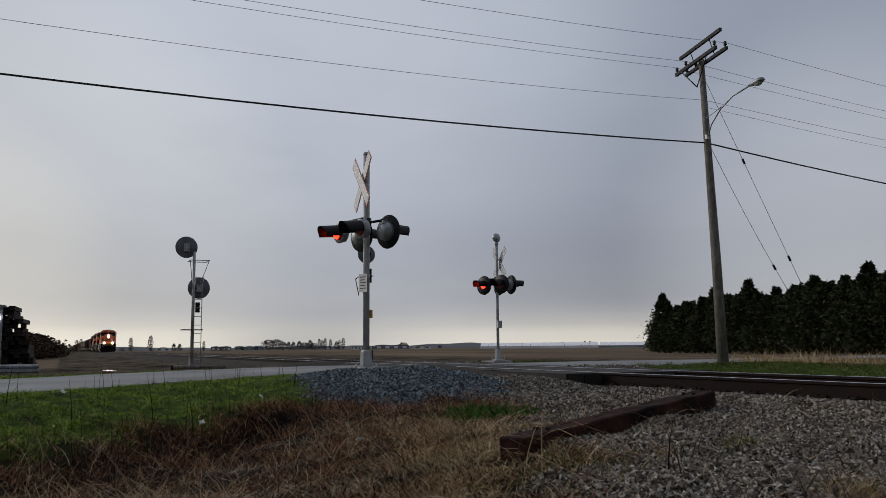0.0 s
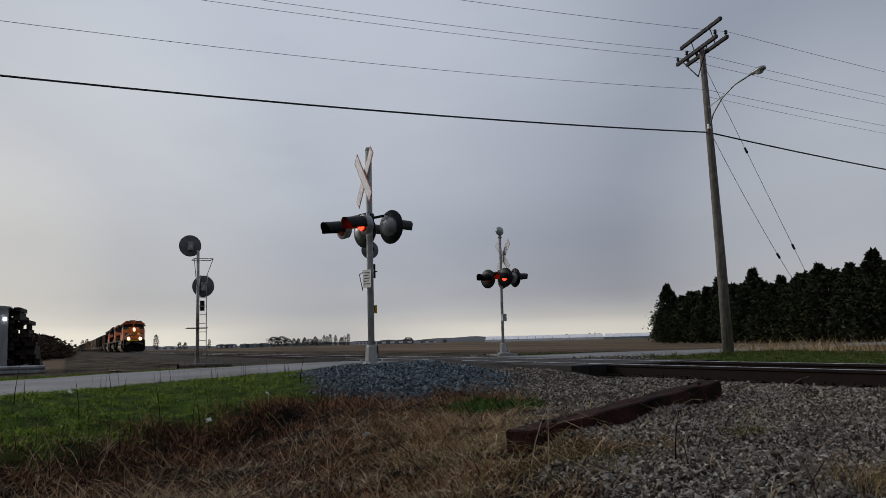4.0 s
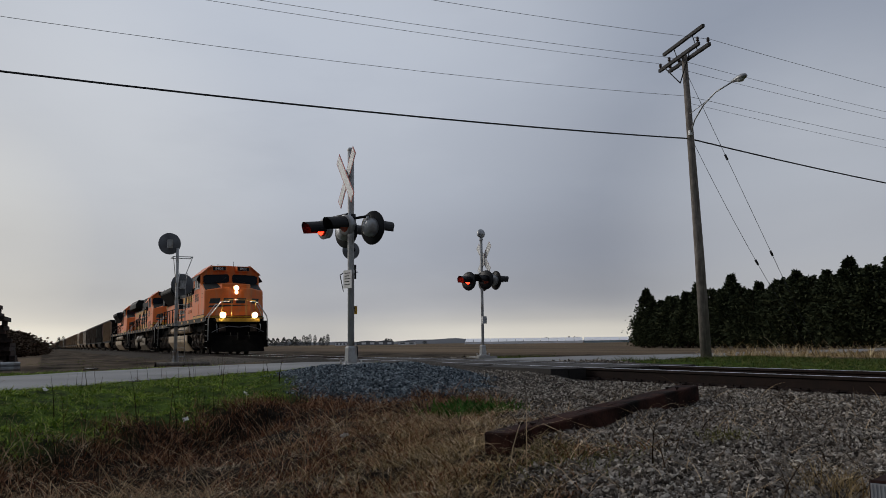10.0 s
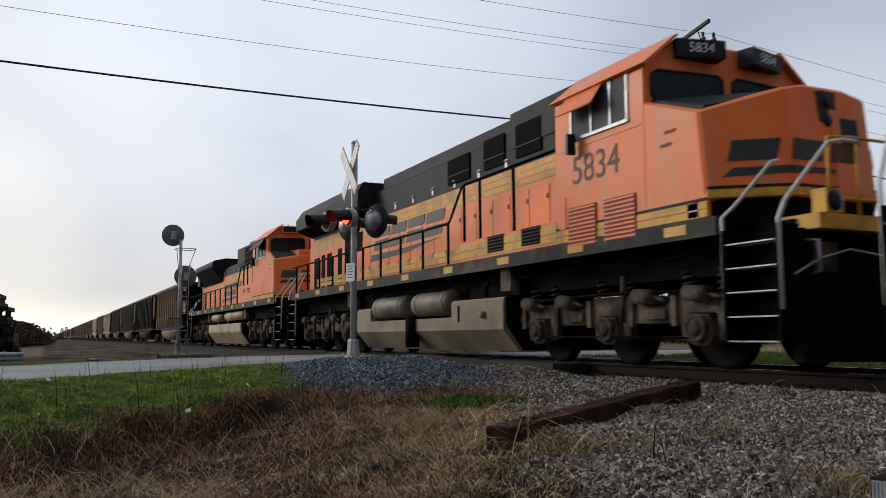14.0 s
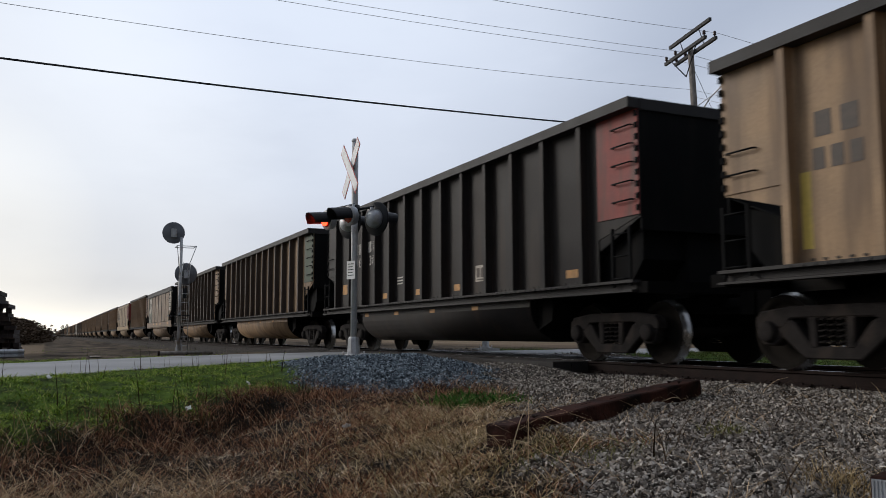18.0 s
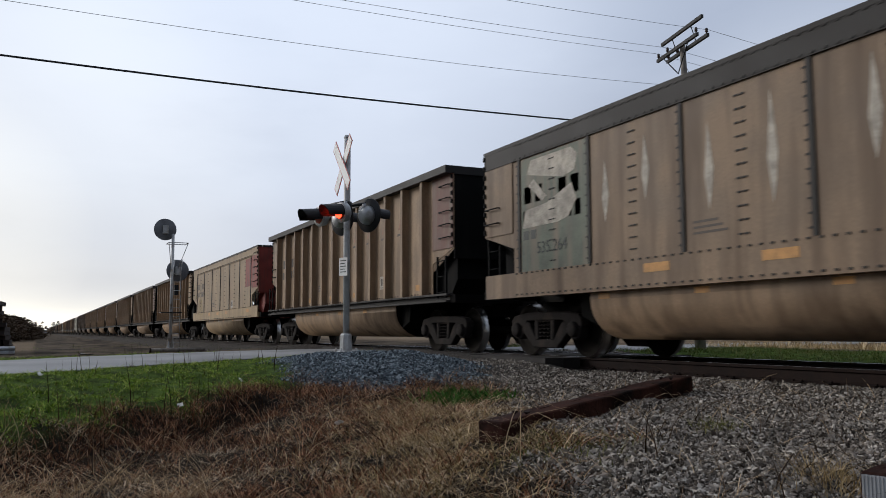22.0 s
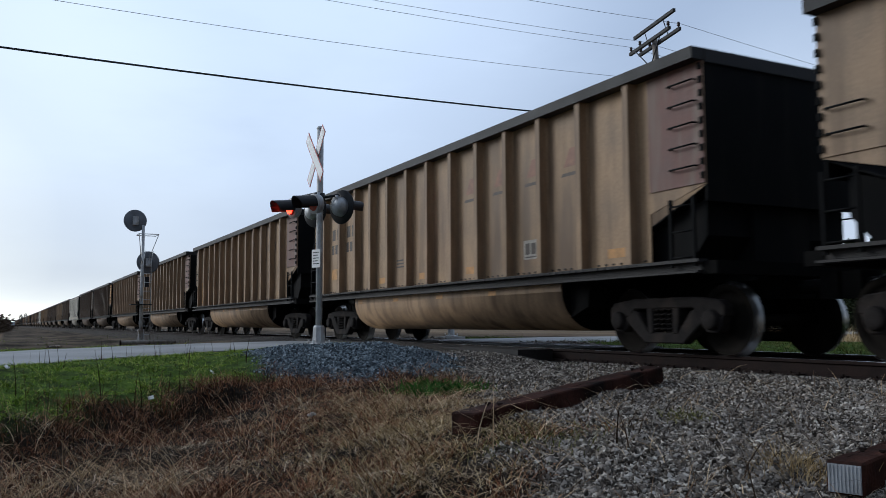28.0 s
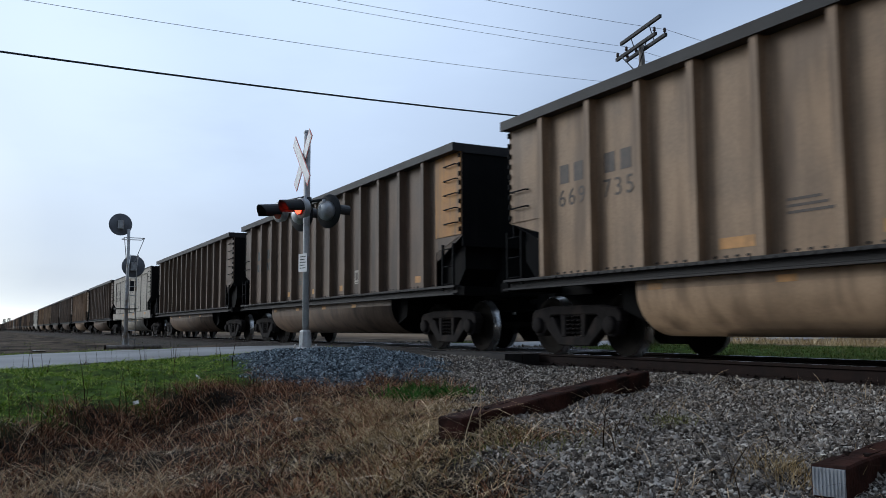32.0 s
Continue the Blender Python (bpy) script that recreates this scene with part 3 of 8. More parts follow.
loose_tie("old brown wooden railway tie lying on the ballast", (-5.62, -5.84, -0.24), (-7.30, -2.52, -0.06))
loose_tie("second old wooden railway tie with a metal end plate", (-3.14, -4.84, -0.33), (-3.85, -2.55, -0.31), w=0.2, plate=True)


# ---- crossing signals ----
FLASHERS = []


# black target seen at a slant: the sky's reflection is painted in as grey
M_TARGET = mat("lamp_target_sky_sheen", (0.30, 0.29, 0.28), 0.35, vary=0.25, scale=4, bump=0.03)


def flasher(parent, m, phase, hood_len=0.44, r=0.30, front=False):
    """One flashing light: background disc, housing, hood, lens and lit element, facing local +x."""
    unit = new("flasher")
    unit.parent, unit.matrix_basis = parent, m
    X = Matrix.Rotation(radians(90), 4, "Y")
    bm = bmesh.new()
    lathe(bm, [(0, -0.012), (r, -0.012), (r + 0.006, 0), (r, 0.012), (0.11, 0.012)], X, 32)
    part("background_disc", bm, M_TARGET if front else M_DARK, unit, "round background coloured grey for its sky reflection" if front else "round black background")
    bm = bmesh.new()
    lathe(bm, [(0, -0.16), (0.10, -0.155), (0.16, -0.11), (0.175, -0.02), (0.165, 0.0)], X, 24)
    tube(bm, [(-0.1, 0, 0.1), (-0.12, 0, 0.2)], 0.03, 8)
    part("housing", bm, M_GREY, unit, "grey cast lamp housing")
    bm = bmesh.new()
    n, a0, a1 = 14, radians(-20), radians(200)
    for ins in (0.0, 0.008):
        ra = 0.152 - ins
        prev = None
        for k in range(n + 1):
            a = a0 + (a1 - a0) * k / n
            ln = hood_len * (0.84 + 0.16 * max(0.0, math.sin(a)))
            cur = (bm.verts.new((0.01, ra * math.cos(a), ra * math.sin(a))), bm.verts.new((0.01 + ln, ra * 0.96 * math.cos(a), ra * 0.96 * math.sin(a) + 0.0)))
            if prev:
                bm.faces.new((prev[0], cur[0], cur[1], prev[1]))
            prev = cur
    part("hood", bm, M_DARK, unit, "long black sun hood")
    bm = bmesh.new()
    lathe(bm, [(0.125, 0.012), (0.115, 0.03), (0.07, 0.046), (0, 0.052)], X, 24)
    part("lens", bm, M_LAMP_OFF, unit, "round red lens")
    bm = bmesh.new()
    lathe(bm, [(0.0, 0.0), (0.105, 0.0), (0.10, 0.012), (0.06, 0.024), (0.0, 0.03)], X, 20)
    lit = part("lit_element", bm, M_LAMP_ON, unit, "glowing red lamp")
    FLASHERS.append((lit, phase))
    return unit


def crossbuck(parent, m, half=0.61, w=0.23):
    """Two crossed white blades with red borders, facing local +x; z is up."""
    s = new("crossbuck")
    s.parent, s.matrix_basis = parent, m
    for i, a in enumerate((45, -45)):
        x = 0.03 * i
        bm = bmesh.new()
        box(bm, x, x + 0.004, -half, half, -w / 2, w / 2)
        b = part("blade", bm, M_RED, s, "white blade with a red border", pose(0, 0, 0, a))
        bm = bmesh.new()
        box(bm, x + 0.004, x + 0.008, -half + 0.022, half - 0.022, -w / 2 + 0.022, w / 2 - 0.022)
        part("white_field", bm, M_WHITE, b)
        bm = bmesh.new()
        box(bm, x - 0.004, x, -half, half, -w / 2, w / 2)
        part("blade_back", bm, M_GREY, b)
    return s


def crossing_signal(label, x, y, z, height, lamp_z, facings, buck_turns, bell=False):
    ob = thing("crossing_signal", label, "crossing signal", pose(x, y, z), "railway crossing signals")
    bm = bmesh.new()
    box(bm, -0.33, 0.33, -0.33, 0.33, -0.45, 0.02)
    soften(bm, 0.03)
    part("foundation", bm, M_CONC, ob, "concrete foundation")
    bm = bmesh.new()
    tube(bm, [(0, 0, 0.02), (0, 0, height)], 0.0585 if not bell else 0.045, 20)
    part("mast", bm, M_MAST, ob, "grey steel mast")
    bm = bmesh.new()
    lathe(bm, [(0.2, 0.02), (0.2, 0.05), (0.12, 0.07), (0.105, 0.34), (0.085, 0.37), (0, 0.37)], Matrix(), 8, False)
    for a in range(4):
        c, s = math.cos(a * 1.5708 + 0.785), math.sin(a * 1.5708 + 0.785)
        tube(bm, [(0.2 * c, 0.2 * s, 0.0), (0.2 * c, 0.2 * s, 0.12)], 0.018, 6)
    part("base_casting", bm, M_MAST, ob, "bolted base casting")
    bm = bmesh.new()
    lathe(bm, [(0.062, height - 0.02), (0.07, height), (0.05, height + 0.035), (0, height + 0.045)], Matrix(), 16)
    part("cap", bm, M_MAST, ob)
    bm = bmesh.new()
    lathe(bm, [(0.06, lamp_z + 0.1), (0.09, lamp_z + 0.1), (0.09, lamp_z + 0.26), (0.06, lamp_z + 0.26)], Matrix(), 12)
    part("junction_box", bm, M_DARK, ob)
    for turn, reach in facings:
        arm = new("light_arm")
        arm.parent, arm.matrix_basis = ob, pose(0, 0, lamp_z, 0, 0, turn)
        bm = bmesh.new()
        tube(bm, [(reach - 0.1, -0.38, 0.2), (reach - 0.1, 0.38, 0.2)], 0.024, 8)
        tube(bm, [(0, 0, 0.2), (reach - 0.1, 0, 0.2)], 0.03, 8)
        part("crossarm", bm, M_DARK, arm)
        for i, s in enumerate((-1, 1)):
            flasher(arm, pose(reach, s * 0.36, 0, 0, 6 if turn == -76 else 0), i, hood_len=0.38 if turn == -76 else 0.44, r=0.175 if turn == -76 else 0.30, front=turn == -76)
    for zc, turn in buck_turns:
        crossbuck(ob, pose(0.075 * math.cos(radians(turn)), 0.075 * math.sin(radians(turn)), zc, 0, 0, turn))
    if bell:
        bm = bmesh.new()
        lathe(bm, [(0.03, 0), (0.05, 0.02), (0.05, 0.06)], Matrix.Translation((0, 0, height)), 12)
        lathe(bm, [(0, -0.10), (0.10, -0.09), (0.145, -0.04), (0.15, 0.02), (0.12, 0.07), (0, 0.09)], Matrix.Translation((0, 0, height + 0.2)) @ Matrix.Rotation(radians(78), 4, "Y") @ Matrix.Rotation(radians(-25), 4, "X"), 24)
        part("bell", bm, M_GREY, ob, "round grey warning bell")
    return ob


SIG_A = crossing_signal("grey crossing signal mast with red flashing lights and crossbuck", -14.25, -4.0, 0.03, 3.9, 2.46, ((-76, 0.36), (112, 0.2)), [(3.38, -91)])
SIG_B = crossing_signal("second crossing signal mast with bell, crossbuck and flashing lights", -23.9, 3.75, -0.02, 3.75, 2.42, ((-68, 0.22), (95, 0.3)), [(3.15, 88)], bell=True)
bm = bmesh.new()
box(bm, 0.075, 0.079, -0.115, 0.115, -0.16, 0.16)
np_ob = part("notice_plate", bm, M_WHITE, SIG_A, "small white notice plate", pose(0, 0, 1.55, 0, 0, -70))
bm = bmesh.new()
for k in range(5):
    box(bm, 0.079, 0.081, -0.08, 0.08 - 0.03 * (k % 2), 0.1 - 0.05 * k, 0.115 - 0.05 * k)
part("notice_lines", bm, M_MARK, np_ob, "unreadable printed lines")
bm = bmesh.new()
box(bm, 0.05, 0.16, -0.07, 0.07, 1.05, 1.28)
soften(bm, 0.01)
part("terminal_box", bm, M_GREY, SIG_B)


# ---- block signals ----
M_DISC = mat("weathered_grey_disc", (0.15, 0.155, 0.165), 0.5, vary=0.2, scale=3, bump=0.03, dirt=(0.06, 0.06, 0.06), dirt_amount=0.4)


def block_signal(label, x, y, z, heads, top, turn, ladder=True):
    ob = thing("block_signal", label, "railway signal", pose(x, y, z, 0, 0, turn), "railway block signals")
    bm = bmesh.new()
    tube(bm, [(0, 0, 0), (0, 0, top)], 0.062, 16, 0.052)
    part("mast", bm, M_MAST, ob, "grey steel mast")
    bm = bmesh.new()
    box(bm, -0.22, 0.22, -0.22, 0.22, -0.25, 0.03)
    for sx in (-1, 1):
        for sy in (-1, 1):
            prism(bm, [(sx * 0.2, 0.03), (sx * 0.09, 0.5), (sx * 0.06, 0.5), (sx * 0.12, 0.03)], "y", sy * 0.08 - 0.012, sy * 0.08 + 0.012)
    part("base_casting", bm, M_MAST, ob)
    for zc, sy in heads:
        h = new("signal_head")
        h.parent, h.matrix_basis = ob, pose(0, sy, zc)
        X = Matrix.Rotation(radians(90), 4, "Y")
        bm = bmesh.new()
        lathe(bm, [(0, 0.1), (0.36, 0.1), (0.385, 0.108), (0.36, 0.116), (0, 0.116)], X, 32)
        part("background_disc", bm, M_DISC, h, "round grey target")
        bm = bmesh.new()
        box(bm, -0.1, 0.1, -0.09, 0.09, -0.16, 0.13)
        box(bm, -0.14, -0.1, -0.05, 0.05, -0.1, 0.07)
        soften(bm, 0.015)
        part("housing", bm, M_MAST, h, "grey lamp housing")
        bm = bmesh.new()
        lathe(bm, [(0.1, 0.11), (0.1, 0.4), (0.092, 0.4), (0.092, 0.11)], X, 20)
        part("hood", bm, M_DARK, h)
    if ladder:
        bm = bmesh.new()
        for s in (-0.13, 0.13):
            tube(bm, [(-0.2, s - 0.14, 0.1), (-0.2, s - 0.14, top - 1.3), (-0.12, s - 0.2, top - 0.9)], 0.014, 6)
        la = part("ladder", bm, M_MAST, ob)
        bm = bmesh.new()
        tube(bm, [(0, -0.13, 0), (0, 0.13, 0)], 0.011, 6)
        me = mesh_of("rung", bm, M_MAST)
        for k in range(int((top - 1.4) / 0.3)):
            again("rung", me, la, pose(-0.2, -0.14, 0.3 + 0.3 * k))
        bm = bmesh.new()
        tube(bm, [(-0.5, -0.45, top - 0.35), (-0.5, 0.2, top - 0.35), (0.15, 0.2, top - 0.35), (0.15, -0.45, top - 0.35), (-0.5, -0.45, top - 0.35)], 0.014, 6)
        tube(bm, [(-0.5, 0.2, top - 0.35), (-0.1, 0.05, top - 1.25)], 0.013, 6)
        tube(bm, [(-0.5, -0.45, top - 0.35), (-0.1, -0.15, top - 1.3)], 0.013, 6)
        part("safety_cage", bm, M_MAST, ob)
        bm = bmesh.new()
        box(bm, -0.42, 0.1, -0.3, 0.4, 1.32, 1.35)
        part("platform", bm, M_DARK, ob)
        bm = bmesh.new()
        box(bm, -0.1, 0.08, -0.22, -0.08, 1.95, 2.3)
        soften(bm, 0.02)
        part("relay_case", bm, M_DARK, ob)
    return ob


block_signal("silver two-headed railway block signal with ladder", -30.72, -4.75, -0.22, [(4.26, 0.26), (2.82, -0.2)], 4.1, 180)
far_mast = block_signal("railway block signal mast with number plate beyond the track", -34.0, 2.78, -0.16, [(4.55, 0.0)], 4.55, 0, False)
bm = bmesh.new()
box(bm, 0.08, 0.1, -0.12, 0.12, 3.35, 3.95)
npl = part("number_plate", bm, M_DARK, far_mast, "dark upright number plate", pose(0, 0.12, 0))
for k, ch in enumerate("301"):
    again("digit", text_mesh(ch, 0.22, M_WHITE), npl, Matrix.Translation((0.104, 0, 3.46 + 0.19 * k)) @ Euler((radians(90), 0, radians(90))).to_matrix().to_4x4())
bm = bmesh.new()
box(bm, 0.08, 0.1, -0.16, 0.16, 1.85, 2.2)
rp = part("letter_plate", bm, M_YELLOW, far_mast, "yellow plate with the letter R", pose(0, 0.12, 0))
again("letter", text_mesh("R", 0.34, M_DARK), rp, Matrix.Translation((0.104, 0, 2.03)) @ Euler((radians(90), 0, radians(90))).to_matrix().to_4x4())
bm = bmesh.new()
tube(bm, [(0, -0.45, 3.5), (0, -0.3, 3.6), (0, 0.35, 3.65)], 0.02, 6)
tube(bm, [(0, -0.45, 3.5), (0, -0.3, 2.8)], 0.02, 6)
part("bracket", bm, M_DARK, far_mast)
bm = bmesh.new()
tube(bm, [(0, 0.3, 0.0), (0, 0.3, 0.5)], 0.05, 8)
part("stub_post", bm, M_DARK, far_mast)


# ---- utility pole and wires ----
PX, PY, PZ = -19.2, 8.65, -0.1
pole = thing("utility_pole", "weathered wooden utility pole with crossarms and street light", "utility pole", pose(PX, PY, PZ))
POLE_TOP = 9.25
bm = bmesh.new()
tube(bm, [(0, 0, -0.5), (-0.1, 0, 3.0), (-0.22, 0, 6.0), (-0.36, 0, POLE_TOP)], 0.165, 16, 0.085)
part("pole", bm, M_POLE, pole, "grey weathered wooden pole")


def pole_x(z):
    return float(np.interp(z, (0, 3, 6, 9.15), (0, -0.1, -0.22, -0.36)))


M_ARM = mat("grey_arm_wood", (0.055, 0.052, 0.05), 0.85, vary=0.3, bump=0.3)
ARM_TURN = -14
arm_specs = [(9.3, -0.17), (9.3, 0.17), (9.85, 0.0)]
bm = bmesh.new()
box(bm, -1.3, 1.3, -0.042, 0.042, -0.05, 0.05)
soften(bm, 0.01)
arm_me = mesh_of("crossarm", bm, M_ARM)
ARM_M = pose(-0.40, 0, -0.12, 0, 0, ARM_TURN)
arms = [again("crossarm", arm_me, pole, ARM_M @ pose(0, dy, z)) for z, dy in arm_specs]
bm = bmesh.new()
lathe(bm, [(0, 0.16), (0.035, 0.15), (0.05, 0.1), (0.04, 0.07), (0.055, 0.04), (0.02, 0.02), (0.015, -0.02)], Matrix(), 12)
ins_me = mesh_of("insulator", bm, mat("brown_porcelain", (0.05, 0.03, 0.025), 0.2, vary=0.2, bump=0.0))
WIRE_X = (-1.22, -0.6, 1.22)
for dy in (-0.17, 0.17):
    for x in WIRE_X:
        again("insulator", ins_me, pole, ARM_M @ pose(x, dy, 9.37))
bm = bmesh.new()
for x in (-0.6, 0.6):
    tube(bm, [ARM_M @ Vector((x, 0.17, 9.3)), ARM_M @ Vector((x, 0.0, 9.82))], 0.014, 6)
    tube(bm, [ARM_M @ Vector((x * 1.4, -0.22, 9.26)), ARM_M @ Vector((0, -0.14, 8.5))], 0.018, 6)
part("brace", bm, M_WIRE, pole)
bm = bmesh.new()
tube(bm, [(pole_x(6.8) + 0.14, -0.1, 6.75), (0.08, -0.1, 7.1), (0.5, -0.12, 7.45), (1.05, -0.15, 7.68), (1.75, -0.18, 7.78)], 0.022, 10)
tube(bm, [(pole_x(7.4) + 0.1, -0.05, 7.35), (0.6, -0.12, 7.52)], 0.012, 6)
part("lamp_arm", bm, M_GREY, pole, "curved galvanised lamp arm")
bm = bmesh.new()
lathe(bm, [(0, -0.36), (0.06, -0.34), (0.1, -0.2), (0.14, 0.0), (0.16, 0.2), (0.1, 0.36), (0, 0.4)], Matrix.Translation((2.0, -0.2, 7.8)) @ Matrix.Rotation(radians(86), 4, "Y") @ Matrix.Diagonal((0.55, 0.7, 0.75, 1)), 16)
head = part("lamp_head", bm, M_GREY, pole, "grey street lamp head")
bm = bmesh.new()
lathe(bm, [(0, -0.12), (0.1, -0.09), (0.14, 0.0)], Matrix.Translation((2.08, -0.2, 7.75)) @ Matrix.Diagonal((1.0, 0.65, 0.6, 1)), 16)
part("lens", bm, mat("lamp_glass", (0.5, 0.5, 0.48), 0.2, vary=0.1, bump=0.0), head)
bm = bmesh.new()
box(bm, pole_x(6.9) + 0.1, pole_x(6.9) + 0.17, -0.16, -0.06, 6.68, 6.82)
part("photocell_box", bm, M_WHITE, pole)


M_THIN = mat("grey_line_wire", (0.24, 0.245, 0.25), 0.5, vary=0.1, bump=0.0)


def wire(label, x, z, r, sag_l, sag_r, both=True, span_l=44.0, span_r=46.0):
    """An overhead line through the pole, both ways along y, with sag."""
    ob = thing("overhead_wire", label, "cable", pose(PX + x, PY, PZ + z), "overhead wires")
    bm = bmesh.new()
    pts = []
    for k in range(25 if both else 0):
        t = 1 - k / 24
        pts.append((3.0 * t, -span_l * t, -4 * sag_l * t * (1 - t)))
    for k in range(1 if both else 0, 25):
        t = k / 24
        pts.append((-3.0 * t, span_r * t, -4 * sag_r * t * (1 - t)))
    tube(bm, pts, r, 6)
    part("cable", bm, M_WIRE if r > 0.02 else M_THIN, ob)
    return ob


wire("thick black telephone cable sagging between poles", -0.3, 6.62, 0.024, 0.68, 0.9)
wire("thin overhead wire slung from the utility pole", -0.3, 7.95, 0.006, 0.9, 0.5)
wire("thin overhead wire slung from the utility pole", -0.26, 7.72, 0.005, 0.95, 0.6, both=False)
for x, sag in zip(WIRE_X, (0.75, 0.8, 0.9)):
    q = ARM_M @ Vector((x, 0, 9.5))
    wire("thin overhead power wire on pole insulators", q.x, q.z, 0.006, sag, 0.55)
for zt, ym, lab in ((8.6, 4.9, "long"), (6.5, 4.7, "short")):
    ob = thing("guy_wire", "thin steel guy wire from pole to ground anchor", "cable", pose(PX, PY, PZ), "guy wires")
    a, b = Vector((pole_x(zt), 0.1, zt)), Vector((-0.2, ym, -0.1))
    bm = bmesh.new()
    slack = 0.0 if lab == "long" else 0.3
    tube(bm, [a.lerp(b, k / 12) - Vector((0, 0, 4 * slack * k / 12 * (1 - k / 12))) for k in range(13)], 0.007, 6)
    part("strand", bm, M_WIRE, ob)
    for t in (0.28, 0.62) if lab == "long" else (0.5,):
        q = a.lerp(b, t) - Vector((0, 0, 4 * slack * t * (1 - t)))
        bm = bmesh.new()
        d = (b - a).normalized() * 0.09
        tube(bm, [q - d, q, q + d], 0.035, 8)
        part("insulator", bm, M_WIRE, ob)



# ---- train ----
SPEED, X_A22 = 14.757, 65.737
CAR_L, BODY = 16.18, 14.52
MOVERS = []


def wheel_mesh(r=0.457, n=22):
    """A freight wheel: rusty plate, bright worn tread; outer face at -y."""
    bm = bmesh.new()
    X = Matrix.Rotation(radians(90), 4, "X")
    lathe(bm, [(0, 0.075), (0.09, 0.075), (0.1, 0.045), (r * 0.62, 0.02), (r * 0.8, 0.03), (r * 0.83, 0.062), (r * 0.985, 0.065)], X, n)
    lathe(bm, [(r + 0.028, -0.065), (r * 0.8, -0.06), (0.1, -0.03), (0, -0.03)], X, n)
    k = len(bm.faces)
    lathe(bm, [(r * 0.985, 0.065), (r, 0.05), (r + 0.004, -0.035), (r + 0.028, -0.045), (r + 0.028, -0.065)], X, n)
    bm.faces.ensure_lookup_table()
    for f in bm.faces[k:]:
        f.material_index = 1
    return mesh_of("wheel", bm, [M_WHEEL, M_TREAD])


WHEEL = wheel_mesh()


def side_frame_mesh():
    """A cast three-piece truck side frame with its windows, outer face at -y."""
    bm = bmesh.new()
    y0, y1 = -0.10, 0.07
    prism(bm, [(-1.10, 0.62), (-1.02, 0.70), (-0.55, 0.755), (0.55, 0.755), (1.02, 0.70), (1.10, 0.62), (1.10, 0.50), (0.66, 0.50), (0.56, 0.61), (-0.56, 0.61), (-0.66, 0.50), (-1.10, 0.50)], "y", y0, y1)
    prism(bm, [(-0.74, 0.50), (-0.58, 0.60), (-0.50, 0.56), (-0.27, 0.29), (0.27, 0.29), (0.50, 0.56), (0.58, 0.60), (0.74, 0.50), (0.70, 0.40), (0.37, 0.145), (-0.37, 0.145), (-0.70, 0.40)], "y", y0, y1)
    for s in (-1, 1):
        prism(bm, [(s * 0.19, 0.62), (s * 0.32, 0.62), (s * 0.29, 0.27), (s * 0.18, 0.27)], "y", y0 - 0.01, y1)
        prism(bm, [(s * 0.66, 0.51), (s * 1.08, 0.51), (s * 1.02, 0.33), (s * 0.96, 0.29), (s * 0.80, 0.29), (s * 0.70, 0.38)], "y", y0, y1)
        lathe(bm, [(0.13, -0.06), (0.13, 0.05), (0.10, 0.075), (0, 0.075)], Matrix.Translation((s * 0.89, -0.1, 0.457)) @ Matrix.Rotation(radians(90), 4, "X"), 14)
    soften(bm, 0.018, 0.7)
    return mesh_of("side_frame", bm, M_FTRUCK)


SIDE_FRAME = side_frame_mesh()
bm = bmesh.new()
for k in range(3):
    x = -0.12 + 0.12 * k
    pts = [(x + 0.052 * math.cos(t * 1.05), -0.05 + 0.052 * math.sin(t * 1.05), 0.29 + 0.0107 * t) for t in range(31)]
    tube(bm, pts, 0.015, 4)
SPRING = mesh_of("spring_nest", bm, M_FTRUCK)
bm = bmesh.new()
box(bm, -0.22, 0.22, -0.95, 0.95, 0.45, 0.68)
soften(bm, 0.03)
BOLSTER = mesh_of("bolster", bm, M_BLACK)


def wheelset_mesh(wheel, axle_r, axle_half, wy):
    """An axle with its two wheels as one turning piece, centred on the axle."""
    bm = bmesh.new()
    for s in (-1, 1):
        n = len(bm.verts)
        bm.from_mesh(wheel)
        bm.verts.ensure_lookup_table()
        bmesh.ops.transform(bm, matrix=pose(0, s * wy, 0, 0, 0, 0 if s < 0 else 180), verts=bm.verts[n:])
        for k in range(3):
            c, d = math.cos(2.094 * k), math.sin(2.094 * k)
            box(bm, 0.06 * c - 0.015, 0.06 * c + 0.015, s * (wy + 0.075) - 0.012, s * (wy + 0.075) + 0.012, 0.06 * d - 0.015, 0.06 * d + 0.015)
    tube(bm, [(0, -axle_half, 0), (0, axle_half, 0)], axle_r, 10)
    return mesh_of("wheelset", bm, list(wheel.materials))


WHEELSET = wheelset_mesh(WHEEL, 0.075, 0.98, 0.78)
SPINNERS = []


def freight_truck(parent, x):
    tr = new("truck")
    tr.parent, tr.matrix_basis = parent, pose(x, 0, 0)
    for s in (-1, 1):
        m = pose(0, s * 1.0, 0, 0, 0, 0 if s < 0 else 180)
        again("side_frame", SIDE_FRAME, tr, m)
        tagged(again("spring_nest", SPRING, tr, m), kind="stuff")
    for u in (-0.89, 0.89):
        again("wheelset", WHEELSET, tr, pose(u, 0, 0.457))
    again("bolster", BOLSTER, tr, Matrix())
    return tr


HB, ZT, ZS = BODY / 2, 3.79, 1.12
POSTS = [-6.2, -5.05, -4.0, -3.05, -2.08, -1.09, -0.12, 0.88, 1.87, 2.85, 3.86, 4.9, 5.98]
